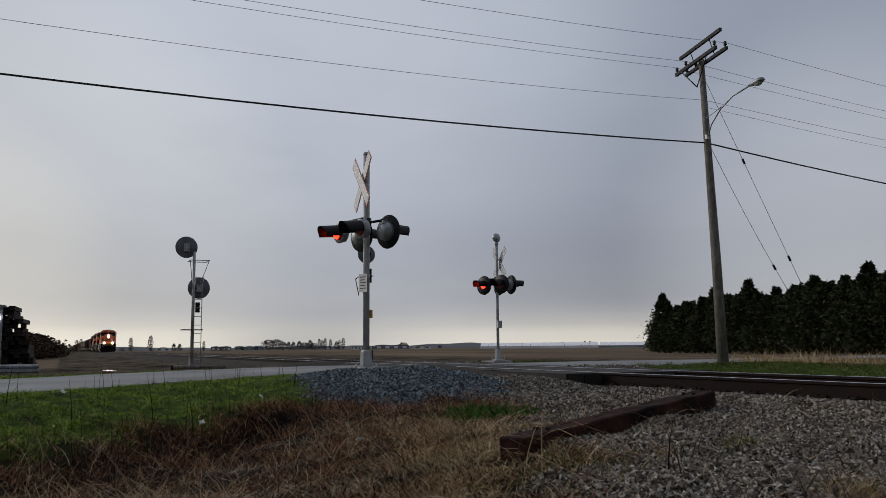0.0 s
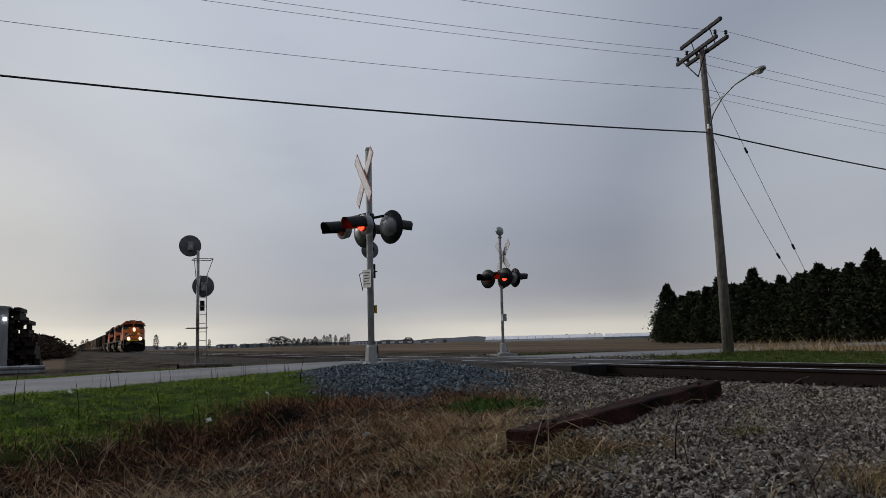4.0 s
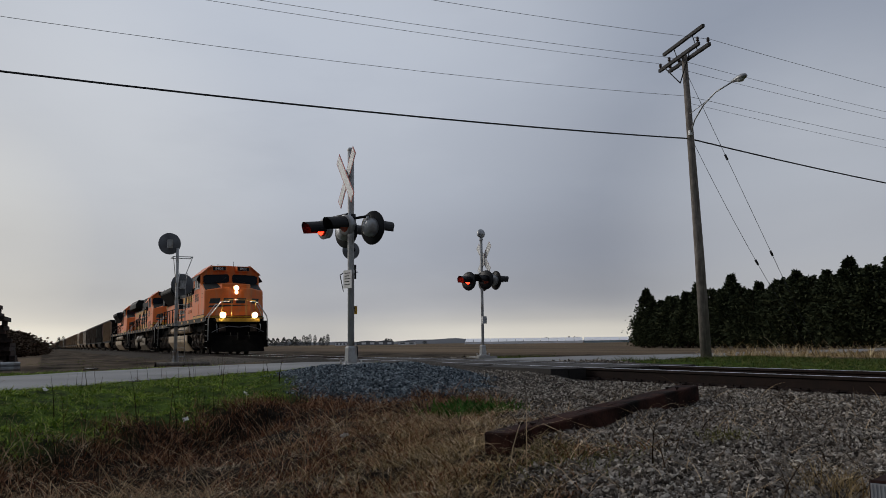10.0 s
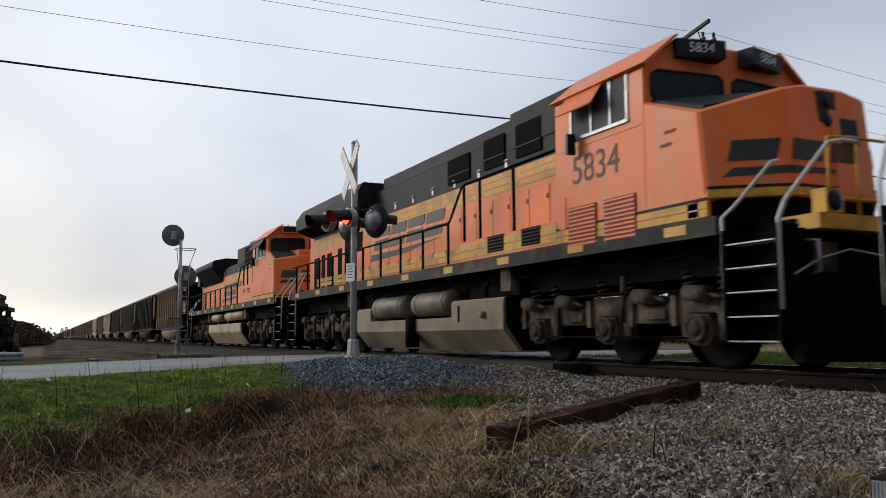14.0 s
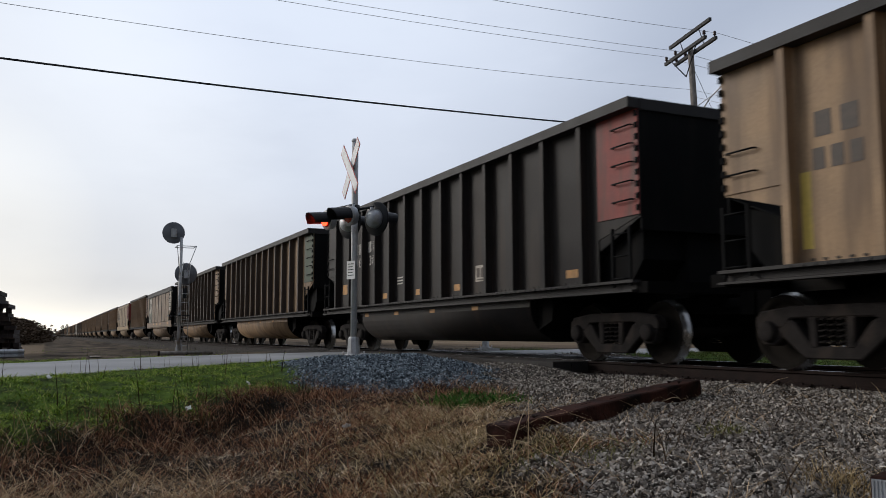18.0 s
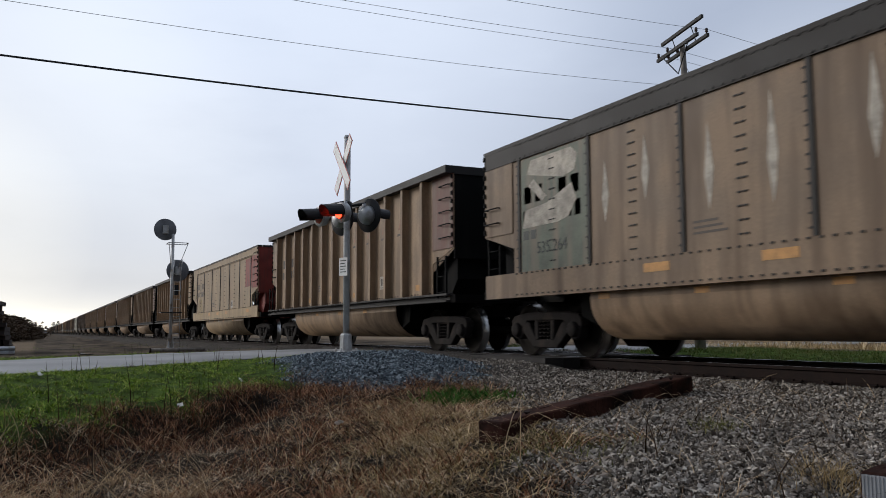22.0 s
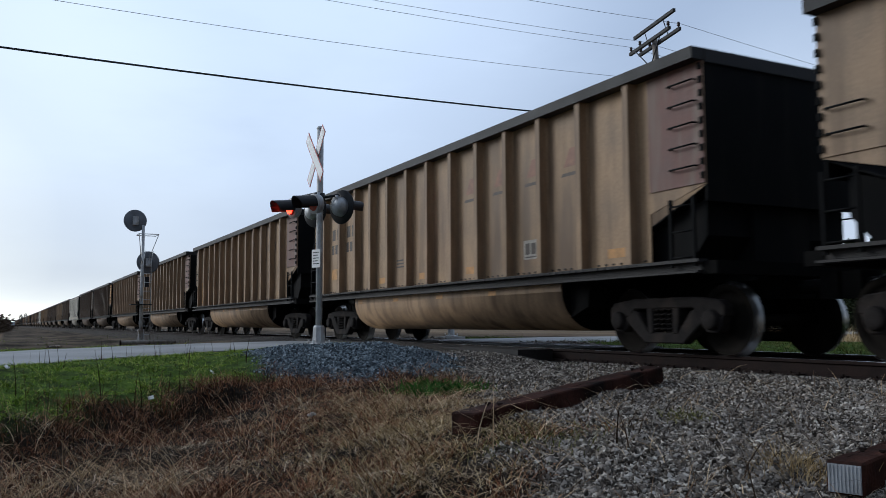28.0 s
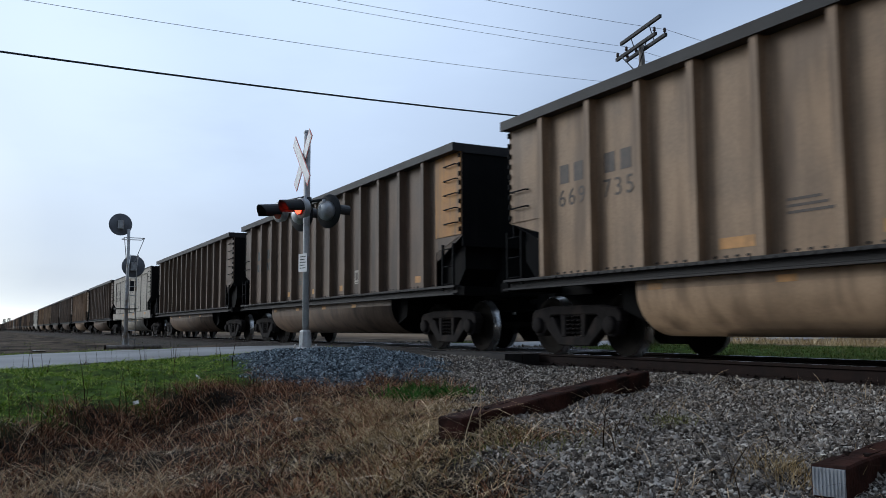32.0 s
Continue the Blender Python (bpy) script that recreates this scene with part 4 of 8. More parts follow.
M_CARBLACK = mat("car_black_paint", (0.006, 0.006, 0.006), 0.75, vary=0.35, scale=1.2, bump=0.05, spec=0.06, dirt=(0.015, 0.0125, 0.0105), dirt_amount=0.3, streak=True)


def car_paint(name, col, dirt, amount=0.45, spec=0.3):
    return mat(name, col, 0.62, vary=0.22, scale=1.3, fine=30, bump=0.06, dirt=dirt, dirt_amount=amount, streak=True, spec=spec)


M_TAN = car_paint("tan_car_paint", (0.288, 0.195, 0.116), (0.147, 0.096, 0.056), 0.52)
M_GOLD = car_paint("ochre_car_paint", (0.315, 0.205, 0.112), (0.15, 0.095, 0.054), 0.55)
M_BROWN = car_paint("brown_car_paint", (0.128, 0.088, 0.058), (0.061, 0.043, 0.030))
M_RUSTY = car_paint("rusty_brown_car_paint", (0.245, 0.155, 0.082), (0.125, 0.076, 0.040), 0.5)
M_SOOT = car_paint("sooty_black_car_paint", (0.018, 0.0147, 0.0125), (0.034, 0.023, 0.016), 0.3, 0.2)
M_PALE = car_paint("pale_grey_car_paint", (0.281, 0.252, 0.201), (0.187, 0.160, 0.119))
M_BEIGE = car_paint("beige_car_paint", (0.287, 0.207, 0.121), (0.215, 0.143, 0.080))
M_BAND = car_paint("yellowed_band_paint", (0.33, 0.232, 0.122), (0.245, 0.165, 0.085), 0.4)
M_POSTGRIME = car_paint("grimy_post_paint", (0.085, 0.060, 0.042), (0.035, 0.026, 0.020), 0.6)
M_ENDRED = mat("red_end_panel", (0.20, 0.035, 0.025), 0.6, vary=0.2, bump=0.05, dirt=(0.1, 0.04, 0.03), dirt_amount=0.4, streak=True)
M_ENDBROWN = mat("maroon_end_panel", (0.13, 0.06, 0.045), 0.6, vary=0.2, bump=0.05, dirt=(0.16, 0.11, 0.08), dirt_amount=0.4, streak=True)
M_ENDGREEN = mat("green_end_panel", (0.05, 0.075, 0.045), 0.6, vary=0.2, bump=0.05, dirt=(0.1, 0.08, 0.055), dirt_amount=0.35, streak=True)
M_ENDORANGE = mat("ochre_end_panel", (0.36, 0.17, 0.04), 0.6, vary=0.2, bump=0.05, dirt=(0.2, 0.12, 0.05), dirt_amount=0.4, streak=True)
M_REFL = mat("yellow_reflector", (0.55, 0.28, 0.04), 0.4, vary=0.15, bump=0.0)
M_CHORD = mat("dark_top_chord", (0.020, 0.017, 0.015), 0.65, vary=0.35, bump=0.05)


def side_sheet(s, y_out, thick):
    """A car side with its lower corners cut away on a slant, at both ends."""
    bm = bmesh.new()
    c = 1.0
    prism(bm, [(-HB + c, ZS), (HB - c, ZS), (HB - c, ZS + 0.72), (HB - 0.04, ZS + 0.98), (HB, ZS + 0.98), (HB, ZT - 0.12), (-HB, ZT - 0.12), (-HB, ZS + 0.98), (-HB + 0.04, ZS + 0.98), (-HB + c, ZS + 0.72)], "y", s * y_out, s * (y_out - thick))
    return bm


def joined(name, me, poses, parent):
    """Many alike small pieces of a far car as one part."""
    bm = bmesh.new()
    for m in poses:
        n = len(bm.verts)
        bm.from_mesh(me)
        bm.verts.ensure_lookup_table()
        bmesh.ops.transform(bm, matrix=m, verts=bm.verts[n:])
    return tagged(part(name, bm, list(me.materials), parent), kind="stuff")


def coal_car(label, smooth=False, near=True):
    car = thing("coal_car", label, "railway car", group="coal train cars")
    paint = M_TAN
    painted = []
    yo = 1.57 if smooth else 1.42
    for s in (-1, 1):
        painted.append(part("side_sheet", side_sheet(s, yo, 0.02), paint, car))
        for e in (-1, 1):
            bm = bmesh.new()
            x0, x1 = sorted((e * (HB - 0.98), e * (HB + 0.004)))
            prism(bm, [(x0, ZS + 1.0), (x1, ZS + 1.0), (x1, ZT - 0.13), (x0, ZT - 0.13)], "y", s * (yo + 0.004), s * (yo + 0.018))
            part("corner_panel", bm, paint, car)
    # interior: slope sheets, floor and ends, so that the car is a hollow tub
    for e in (-1, 1):
        bm = bmesh.new()
        x0, x1 = sorted((e * (HB - 0.03), e * HB))
        box(bm, x0, x1, -yo + 0.025, yo - 0.025, 1.9, ZT - 0.16)
        prism(bm, [(e * HB, 2.1), (e * (HB - 0.02), 2.1), (e * (HB - 2.5), 1.05), (e * (HB - 2.5), 1.0)], "y", -1.39, 1.39)
        box(bm, *sorted((e * (HB - 0.1), e * (HB - 0.9))), -0.5, 0.5, 0.95, 1.9)
        prism(bm, [(e * (HB - 0.16), 1.96), (e * (HB - 0.9), 1.72), (e * (HB - 2.4), 1.13), (e * (HB - 0.5), 1.13), (e * (HB - 0.16), 1.5)], "y", -1.25, 1.25)
        part("end_sheet", bm, M_CARBLACK, car, "black end with sloping floor")
    bm = bmesh.new()
    box(bm, -HB - 0.12, HB + 0.12, -0.3, 0.3, 0.72, 1.06)
    for e in (-1, 1):
        box(bm, *sorted((e * (HB - 0.02), e * (HB + 0.22))), -1.5, 1.5, 1.0, 1.16)
        tube(bm, [(e * HB, 0, 0.86), (e * (HB + 0.62), 0, 0.86)], 0.09, 8)
        box(bm, *sorted((e * (HB + 0.55), e * (HB + 0.85))), -0.16, 0.14, 0.7, 1.02)
    part("underframe", bm, M_BLACK, car, "black centre sill and couplers")
    bm = bmesh.new()
    for s in (-1, 1):
        if smooth:
            box(bm, -HB - 0.02, HB + 0.02, *sorted((s * 1.44, s * 1.605)), ZT - 0.16, ZT - 0.10)
        else:
            box(bm, -HB - 0.02, HB + 0.02, *sorted((s * 1.40, s * 1.61)), ZT - 0.15, ZT)
    for e in (-1, 1):
        box(bm, *sorted((e * (HB - 0.12), e * (HB + 0.03))), -1.40, 1.40, ZT - 0.17, ZT - (0.103 if smooth else 0.003))
    part("top_chord", bm, M_CHORD, car, "dark steel rim")
    bm = bmesh.new()
    for s in (-1, 1):
        if smooth:
            box(bm, -HB, HB, *sorted((s * 1.42, s * 1.583)), ZS - 0.12, ZS + 0.05)
            continue
        prism(bm, [(s * 1.42, ZS - 0.1), (s * 1.60, ZS - 0.1), (s * 1.60, ZS - 0.075), (s * 1.48, ZS - 0.06), (s * 1.48, ZS + 0.02), (s * 1.59, ZS + 0.03), (s * 1.59, ZS + 0.07), (s * 1.42, ZS + 0.07)], "x", -HB + 0.0, HB - 0.0)
    painted.append(part("side_sill", bm, M_CHORD if not smooth else paint, car))
    # belly tub between the trucks
    bm = bmesh.new()
    prof = [(-1.44, ZS - 0.08)] + [(-1.44, 0.90)] + [(-1.44 + 0.66 * (1 - math.cos(t)), 0.90 - 0.60 * math.sin(t)) for t in (0.2, 0.4, 0.6, 0.8, 1.0, 1.2, 1.4, 1.57)]
    prof = prof + [(-u, v) for u, v in prof[::-1]]
    prism(bm, prof, "x", -4.25, 4.25)
    for f in bm.faces:
        f.smooth = abs(f.normal.x) < 0.5 and abs(f.normal.z) > 0.1
    painted.append(part("belly_tub", bm, paint, car, "rounded belly tub"))
    for e in (-1, 1):
        bm = bmesh.new()
        prism(bm, [(u * 0.99, v + (0.006 if v < 0.6 else 0)) for u, v in prof], "x", *sorted((e * 4.25, e * 4.265)))
        prism(bm, [(e * 4.26, 1.04), (e * 4.26, 0.5), (e * 4.7, 0.66), (e * 4.75, 1.04)], "y", -1.28, 1.28)
        part("tub_end", bm, M_BLACK, car, "black sloping tub end")
    if not smooth:
        bm = bmesh.new()
        prism(bm, [(-0.085, 0.0), (-0.085, -0.012), (-0.058, -0.02), (-0.055, -0.155), (0.055, -0.155), (0.058, -0.02), (0.085, -0.012), (0.085, 0.0)], "z", ZS + 0.07, ZT - 0.15)
        me = mesh_of("side_post", bm, paint)
        at = [pose(x, s * 1.422, 0, 0, 0, 0 if s < 0 else 180) for x in POSTS for s in (-1, 1)]
        if near:
            for m in at:
                again("side_post", me, car, m)
        else:
            joined("side_post", me, at, car)
    else:
        bm = bmesh.new()
        box(bm, -0.035, 0.035, -0.02, 0.0, ZS + 0.3, ZT - 0.42)
        for k in range(13):
            z = ZS + 0.38 + k * 0.158
            box(bm, -0.088, -0.052, -0.012, 0, z, z + 0.022)
        me = mesh_of("riveted_seam", bm, M_CHORD)
        for x in (-6.06, -4.04, -2.02, 0, 2.02, 4.04, 6.06):
            for s in (-1, 1):
                tagged(again("riveted_seam", me, car, pose(x, s * 1.572, 0, 0, 0, 0 if s < 0 else 180)), kind="stuff")
        bm = bmesh.new()
        for k in range(12):
            z = ZS + 0.42 + k * 0.165
            box(bm, -0.08, -0.015, -0.012, 0, z, z + 0.02)
            box(bm, 0.015, 0.08, -0.012, 0, z, z + 0.02)
        me = mesh_of("rivet_rows", bm, M_CHORD)
        for x in (-5.05, -3.03, -1.01, 1.01, 3.03, 5.05):
            for s in (-1, 1):
                tagged(again("rivet_rows", me, car, pose(x, s * 1.572, 0, 0, 0, 0 if s < 0 else 180)), kind="stuff")
        bm = bmesh.new()
        for s in (-1, 1):
            top = bmesh.new()
            box(top, -HB, HB, *sorted((s * 1.55, s * 1.60)), ZT - 0.44, ZT - 0.15)
            part("top_band", top, M_CHORD, car, "riveted top band")
            box(bm, -HB, HB, *sorted((s * 1.55, s * 1.585)), ZS + 0.05, ZS + 0.3)
        painted.append(part("reinforcing_band", bm, paint, car))
    # rows of bolts along the foot of the side, and along the bands of the riveted cars
    for s in (-1, 1):
        bm = bmesh.new()
        for z, out in ((ZS + 0.035, yo + 0.17), (ZS + 0.10, yo)) if not smooth else ((ZS - 0.085, 1.583), (ZS + 0.27, 1.585), (ZT - 0.42, 1.60), (ZT - 0.18, 1.60)):
            for k in range(76):
                x = -HB + 1.1 + 12.3 * k / 75
                if smooth or all(abs(x - p) > 0.12 for p in POSTS) or out > 1.5:
                    box(bm, x - 0.022, x + 0.022, *sorted((s * (out - 0.01), s * (out + 0.013))), z, z + 0.024)
        tagged(part("bolt_row", bm, M_CHORD, car), kind="stuff")
    # ladders and grab irons at the corners
    bm = bmesh.new()
    tube(bm, [(-0.22, 0.05, 0), (-0.22, -0.06, 0), (0.22, -0.06, 0), (0.22, 0.05, 0)], 0.013, 6)
    grab = mesh_of("grab_iron", bm, M_CARBLACK)
    bm = bmesh.new()
    box(bm, -0.02, 0.02, -0.02, 0.02, 0, 0.85)
    stile = mesh_of("ladder_stile", bm, M_CARBLACK)
    bm = bmesh.new()
    tube(bm, [(-0.19, 0, 0), (0.19, 0, 0)], 0.012, 6)
    rung = mesh_of("rung", bm, M_CARBLACK)
    bm = bmesh.new()
    for k in range(9):
        box(bm, -0.012, 0.03, -0.03, 0.0, ZS + 1.05 + 0.17 * k, ZS + 1.13 + 0.17 * k)
    bolts = mesh_of("corner_bolts", bm, M_CARBLACK)
    small = {"grab_iron": (grab, []), "ladder_stile": (stile, []), "rung": (rung, []), "corner_bolts": (bolts, [])}
    for e in (-1, 1):
        for s in (-1, 1):
            f = 0 if s < 0 else 180
            small["grab_iron"][1].extend(pose(e * (HB - 0.32), s * (yo + 0.02), ZS + 1.22 + 0.27 * k, 0, 0, f) for k in (range(5) if e > 0 else range(2)))
            small["ladder_stile"][1].extend(pose(e * (HB - 0.28) + u, s * 1.55, ZS - 0.02, 0, 0, f) for u in (-0.2, 0.2))
            small["rung"][1].extend(pose(e * (HB - 0.28), s * 1.55, ZS + 0.1 + 0.32 * k, 0, 0, f) for k in range(3))
            small["corner_bolts"][1].append(pose(e * HB - (0.02 if e > 0 else 0), s * (yo + 0.022), 0, 0, 0, f))
    for nm, (me, at) in small.items():
        if near and nm != "corner_bolts":
            for m in at:
                again(nm, me, car, m)
        else:
            joined(nm, me, at, car)
    for e in (-1, 1):
        freight_truck(car, e * 6.08)
    return car, painted


def repaint(car, paint, corner, end=None, posts=None):
    """Gives one car its own paint, on the objects and not on the shared meshes; corner: the front corner panels."""
    for o in car.children:
        base = o.name.split(".")[0]
        front = base in ("corner_panel", "end_sheet") and o.data.vertices[0].co.x > 0
        m = {"side_sheet": paint, "side_post": posts or paint, "reinforcing_band": M_BAND if paint is M_BEIGE else paint, "side_sill": (M_BAND if paint is M_BEIGE else paint) if paint in (M_BEIGE, M_PALE, M_WEATHER) else None, "top_band": M_CHORD if paint is M_WEATHER else paint, "belly_tub": paint, "corner_panel": corner if front else paint, "end_sheet": end if front else None}.get(base)
        if m:
            o.material_slots[0].link = "OBJECT"
            o.material_slots[0].material = m


M_OLDORANGE = mat("faded_orange_mark", (0.25, 0.125, 0.075), 0.6, vary=0.25, scale=8, bump=0.0)
M_OLDREFL = mat("dusty_orange_reflector", (0.42, 0.21, 0.06), 0.5, vary=0.25, scale=8, bump=0.0)
M_OLDYELLOW = mat("yellow_patch", (0.55, 0.40, 0.09), 0.5, vary=0.15, scale=8, bump=0.0)
UP_TEXT = Euler((radians(90), 0, 0)).to_matrix().to_4x4()


def flat(name, car, m, x0, x1, z0, z1, y=-1.4225, skew=0.0):
    """A painted patch on the near side of a car."""
    bm = bmesh.new()
    prism(bm, [(x0, z0), (x1, z0), (x1 + skew, z1), (x0 + skew, z1)], "y", y - 0.002, y)
    return part(name, bm, m, car)


M_WEATHER = car_paint("weathered_brown_car_paint", (0.225, 0.155, 0.097), (0.12, 0.078, 0.047), 0.55)
M_SCUFF = mat("pale_scuffed_paint", (0.36, 0.32, 0.26), 0.6, vary=0.4, scale=6, bump=0.0)
M_CHALK = mat("faded_yellow_chalk", (0.36, 0.28, 0.12), 0.8, vary=0.4, scale=9, bump=0.0)
M_OLDGREEN = mat("faded_green_panel", (0.115, 0.13, 0.095), 0.6, vary=0.3, scale=2.5, bump=0.03, dirt=(0.20, 0.16, 0.115), dirt_amount=0.5, streak=True)


def markings(car, k, kind):
    g = random.Random(100 + k)
    y = -1.572 if kind in "we" else -1.4225
    ink = M_PALEMARK if kind == "k" else M_MARK if kind == "b" else M_FADED
    lines = NUMBERS.get(k)
    for i, x in enumerate((-4.63, -3.6) if k == 1 else (-4.40, -3.55) if k == 12 else (-5.62, -4.58)):
        for j in (-0.17, 0.17):
            flat("mark_bar", car, ink, x + j - 0.11, x + j + 0.11, 2.56, 2.84, y)
        if lines:
            for j, ch in enumerate(lines[i]):
                again("number_stencil", text_mesh(ch, 0.36, ink), car, Matrix.Translation((x + 0.235 * (j - (len(lines[i]) - 1) / 2), y - 0.002, 2.33)) @ UP_TEXT)
        else:
            for j in (-0.24, 0, 0.24):
                flat("mark_bar", car, ink, x + j - 0.08, x + j + 0.08, 2.2, 2.44, y)
    for x in (-2.55, -0.48, 1.5, 5.62):
        flat("reflector", car, M_OLDREFL, x - 0.26, x + 0.26, *((1.32, 1.45, y) if kind not in "we" and k != 4 else (1.21, 1.33, -1.588)))
    for x in (-3.9, -1.87, 0.2, 2.2):
        flat("reflector", car, M_OLDREFL, x - 0.13, x + 0.13, 0.90, 0.98, -1.443)
    x = {6: 2.55, 7: 2.40}.get(k, g.choice((2.40, 3.4)))
    flat("label_frame", car, M_SCUFF, x - 0.2, x + 0.2, 1.45, 1.76, y)
    flat("label_inner", car, M_FADED, x - 0.15, x - 0.02, 1.53, 1.71, y - 0.002)
    flat("label_inner", car, M_FADED, x + 0.02, x + 0.15, 1.53, 1.71, y - 0.002)
    flat("label_line", car, M_FADED, x - 0.16, x + 0.16, 1.475, 1.495, y - 0.002)
    for j in range(3):
        flat("small_print", car, ink, -1.55 - 0.3, -1.55 + 0.3 - 0.08 * j, 1.62 + 0.07 * j, 1.65 + 0.07 * j, y)
    if k in LOGO_SLANT:
        for x in (1.5, 2.52, 3.55, 4.58):
            flat("emblem_block", car, M_OLDORANGE, x - 0.24, x + 0.14, 2.78, 3.06, y, 0.16)
            flat("emblem_swoosh", car, M_FADED, x - 0.3, x + 0.3, 2.64, 2.69, y, 0.04)
    if k in LOGO_RING:
        bm = bmesh.new()
        lathe(bm, [(0.30, 0), (0.30, 0.002), (0.40, 0.002), (0.40, 0)], Matrix.Translation((4.63, y, 2.9)) @ Matrix.Rotation(radians(90), 4, "X"), 28, False)
        part("ring_emblem", bm, M_FADED, car)
        flat("ring_bar", car, M_FADED, 4.33, 4.93, 2.85, 2.95, y)
        flat("ring_bar", car, M_FADED, 4.58, 4.68, 2.6, 3.2, y)
    if k == 11:
        for x, z1 in ((-5.98, 2.2), (-4.17, 1.75)):
            flat("orange_bar", car, M_OLDREFL, x - 0.06, x + 0.06, 1.28, z1, y)
    if k in (1, 10):
        flat("orange_square", car, M_OLDREFL, -5.95, -5.55, 1.55, 1.82, y)
        flat("red_square", car, M_ENDRED, -5.44, -5.3, 1.55, 1.7, y)
    if k == 0:
        for x, z in ((-6.05, 1.35), (-3.6, 1.3), (-1.55, 1.3), (0.5, 1.5)):
            flat("yellow_bar", car, M_OLDYELLOW, x - 0.07, x + 0.07, z, z + (0.85 if x < -6 else 0.5), y)
    if k == 4:
        flat("green_panel", car, M_OLDGREEN, -6.0, -4.1, 1.42, 3.33, y)
        for nm, m, poly in (("pale_block", M_SCUFF, [(-5.8, 3.05), (-5.68, 3.28), (-4.5, 3.28), (-4.32, 3.15), (-4.42, 2.9), (-4.75, 2.85)]), ("pale_block", M_SCUFF, [(-5.95, 2.15), (-5.86, 2.45), (-5.2, 2.5), (-4.5, 2.72), (-4.36, 2.45), (-4.6, 2.2), (-4.9, 2.15)]), ("pale_block", M_SCUFF, [(-5.75, 2.85), (-5.6, 2.95), (-5.2, 2.62), (-5.35, 2.55)])):
            bm = bmesh.new()
            prism(bm, poly, "y", y - 0.005, y - 0.0025)
            part("emblem_block", bm, m, car)
        again("number_stencil", text_mesh("535 264", 0.27, M_MARK), car, Matrix.Translation((-5.08, y - 0.005, 1.78)) @ UP_TEXT)
        for x in (-5.85, -5.62):
            flat("mark_bar", car, M_MARK, x - 0.08, x + 0.08, 1.95, 2.1, y - 0.003)
        for x, z, h in ((-3.65, 2.0, 0.9), (-2.75, 2.2, 0.9), (-1.55, 1.9, 1.1), (-0.55, 1.85, 1.3), (0.75, 2.1, 1.1), (1.6, 2.2, 0.8)):
            bm = bmesh.new()
            prism(bm, [(x, z), (x + 0.05, z + 0.2), (x + 0.09, z + 0.45 * h), (x + 0.04, z + 0.8 * h), (x, z + h), (x - 0.03, z + 0.7 * h), (x - 0.07, z + 0.4 * h)], "y", y - 0.002, y)
            part("scuff_mark", bm, M_SCUFF, car)
    if k == 3:
        # pale chalk strokes
        bm = bmesh.new()
        for x, z, dx, dz in ((-2.86, 2.28, 0.02, 0.26), (-2.86, 2.28, 0.14, -0.03), (-2.84, 2.54, 0.12, 0.02), (-2.62, 2.28, 0.0, 0.24), (-2.62, 2.40, 0.12, 0.01), (-2.62, 2.28, 0.13, 0.0), (-2.85, 1.86, 0.2, 0.02), (-2.55, 1.78, 0.14, 0.14), (-2.41, 1.92, -0.1, 0.05), (-2.51, 1.97, 0.12, 0.16), (-2.2, 2.0, 0.08, 0.16), (-1.86, 2.18, 0.48, 0.06), (-1.62, 2.32, 0.34, 0.16), (-1.72, 1.8, 0.44, 0.3), (-1.7, 2.55, 0.08, -0.1)):
            n = 0.011 / math.hypot(dx, dz)
            prism(bm, [(x - dz * n, z + dx * n), (x + dz * n, z - dx * n), (x + dx + dz * n, z + dz - dx * n), (x + dx - dz * n, z + dz + dx * n)], "y", y - 0.003, y)
        tagged(part("chalk_scrawl", bm, M_SCUFF, car, "pale chalk scrawl"), kind="stuff")
    if k == 6:
        # chalk scrawl across the foot of the side
        bm = bmesh.new()
        for x, z, h, lean in ((-5.55, 1.42, 0.62, 0.10), (-5.30, 1.36, 0.72, 0.02), (-5.05, 1.44, 0.70, -0.05), (-4.85, 1.48, 0.56, 0.06), (-4.55, 1.42, 0.4, -0.1), (-4.15, 1.42, 0.3, 0.1)):
            prism(bm, [(x, z), (x + 0.03, z), (x + 0.03 + lean, z + h), (x + lean, z + h)], "y", y - 0.003, y)
            prism(bm, [(x + lean, z + h), (x + lean + 0.02, z + h - 0.04), (x + lean - 0.16, z + h - 0.12), (x + lean - 0.17, z + h - 0.09)], "y", y - 0.0045, y)
        tagged(part("chalk_scrawl", bm, M_CHALK, car, "yellow chalk scrawl"), kind="stuff")
        bm = bmesh.new()
        for x in (-5.7, -5.35, -5.0, -4.6):
            prism(bm, [(x, 1.22), (x + 0.025, 1.22), (x + 0.12, 1.36), (x + 0.3, 1.28), (x + 0.31, 1.31), (x + 0.12, 1.40)], "y", -1.588, -1.585)
        tagged(part("chalk_scrawl", bm, M_CHALK, car), kind="stuff")
        for x in (-4.1, -3.2, -0.9):
            flat("scuff_patch", car, M_SCUFF, x - 0.14, x + 0.14, 0.91, 1.0, -1.443)
        flat("red_panel", car, M_ENDRED, 5.1, 6.2, 2.2, 3.3, y)


PROTO = {(near, smooth): coal_car("coal car", smooth, near)[0] for near in (True, False) for smooth in (False, True)}
NEAR_CARS = 17
CARS, dressed = [], []
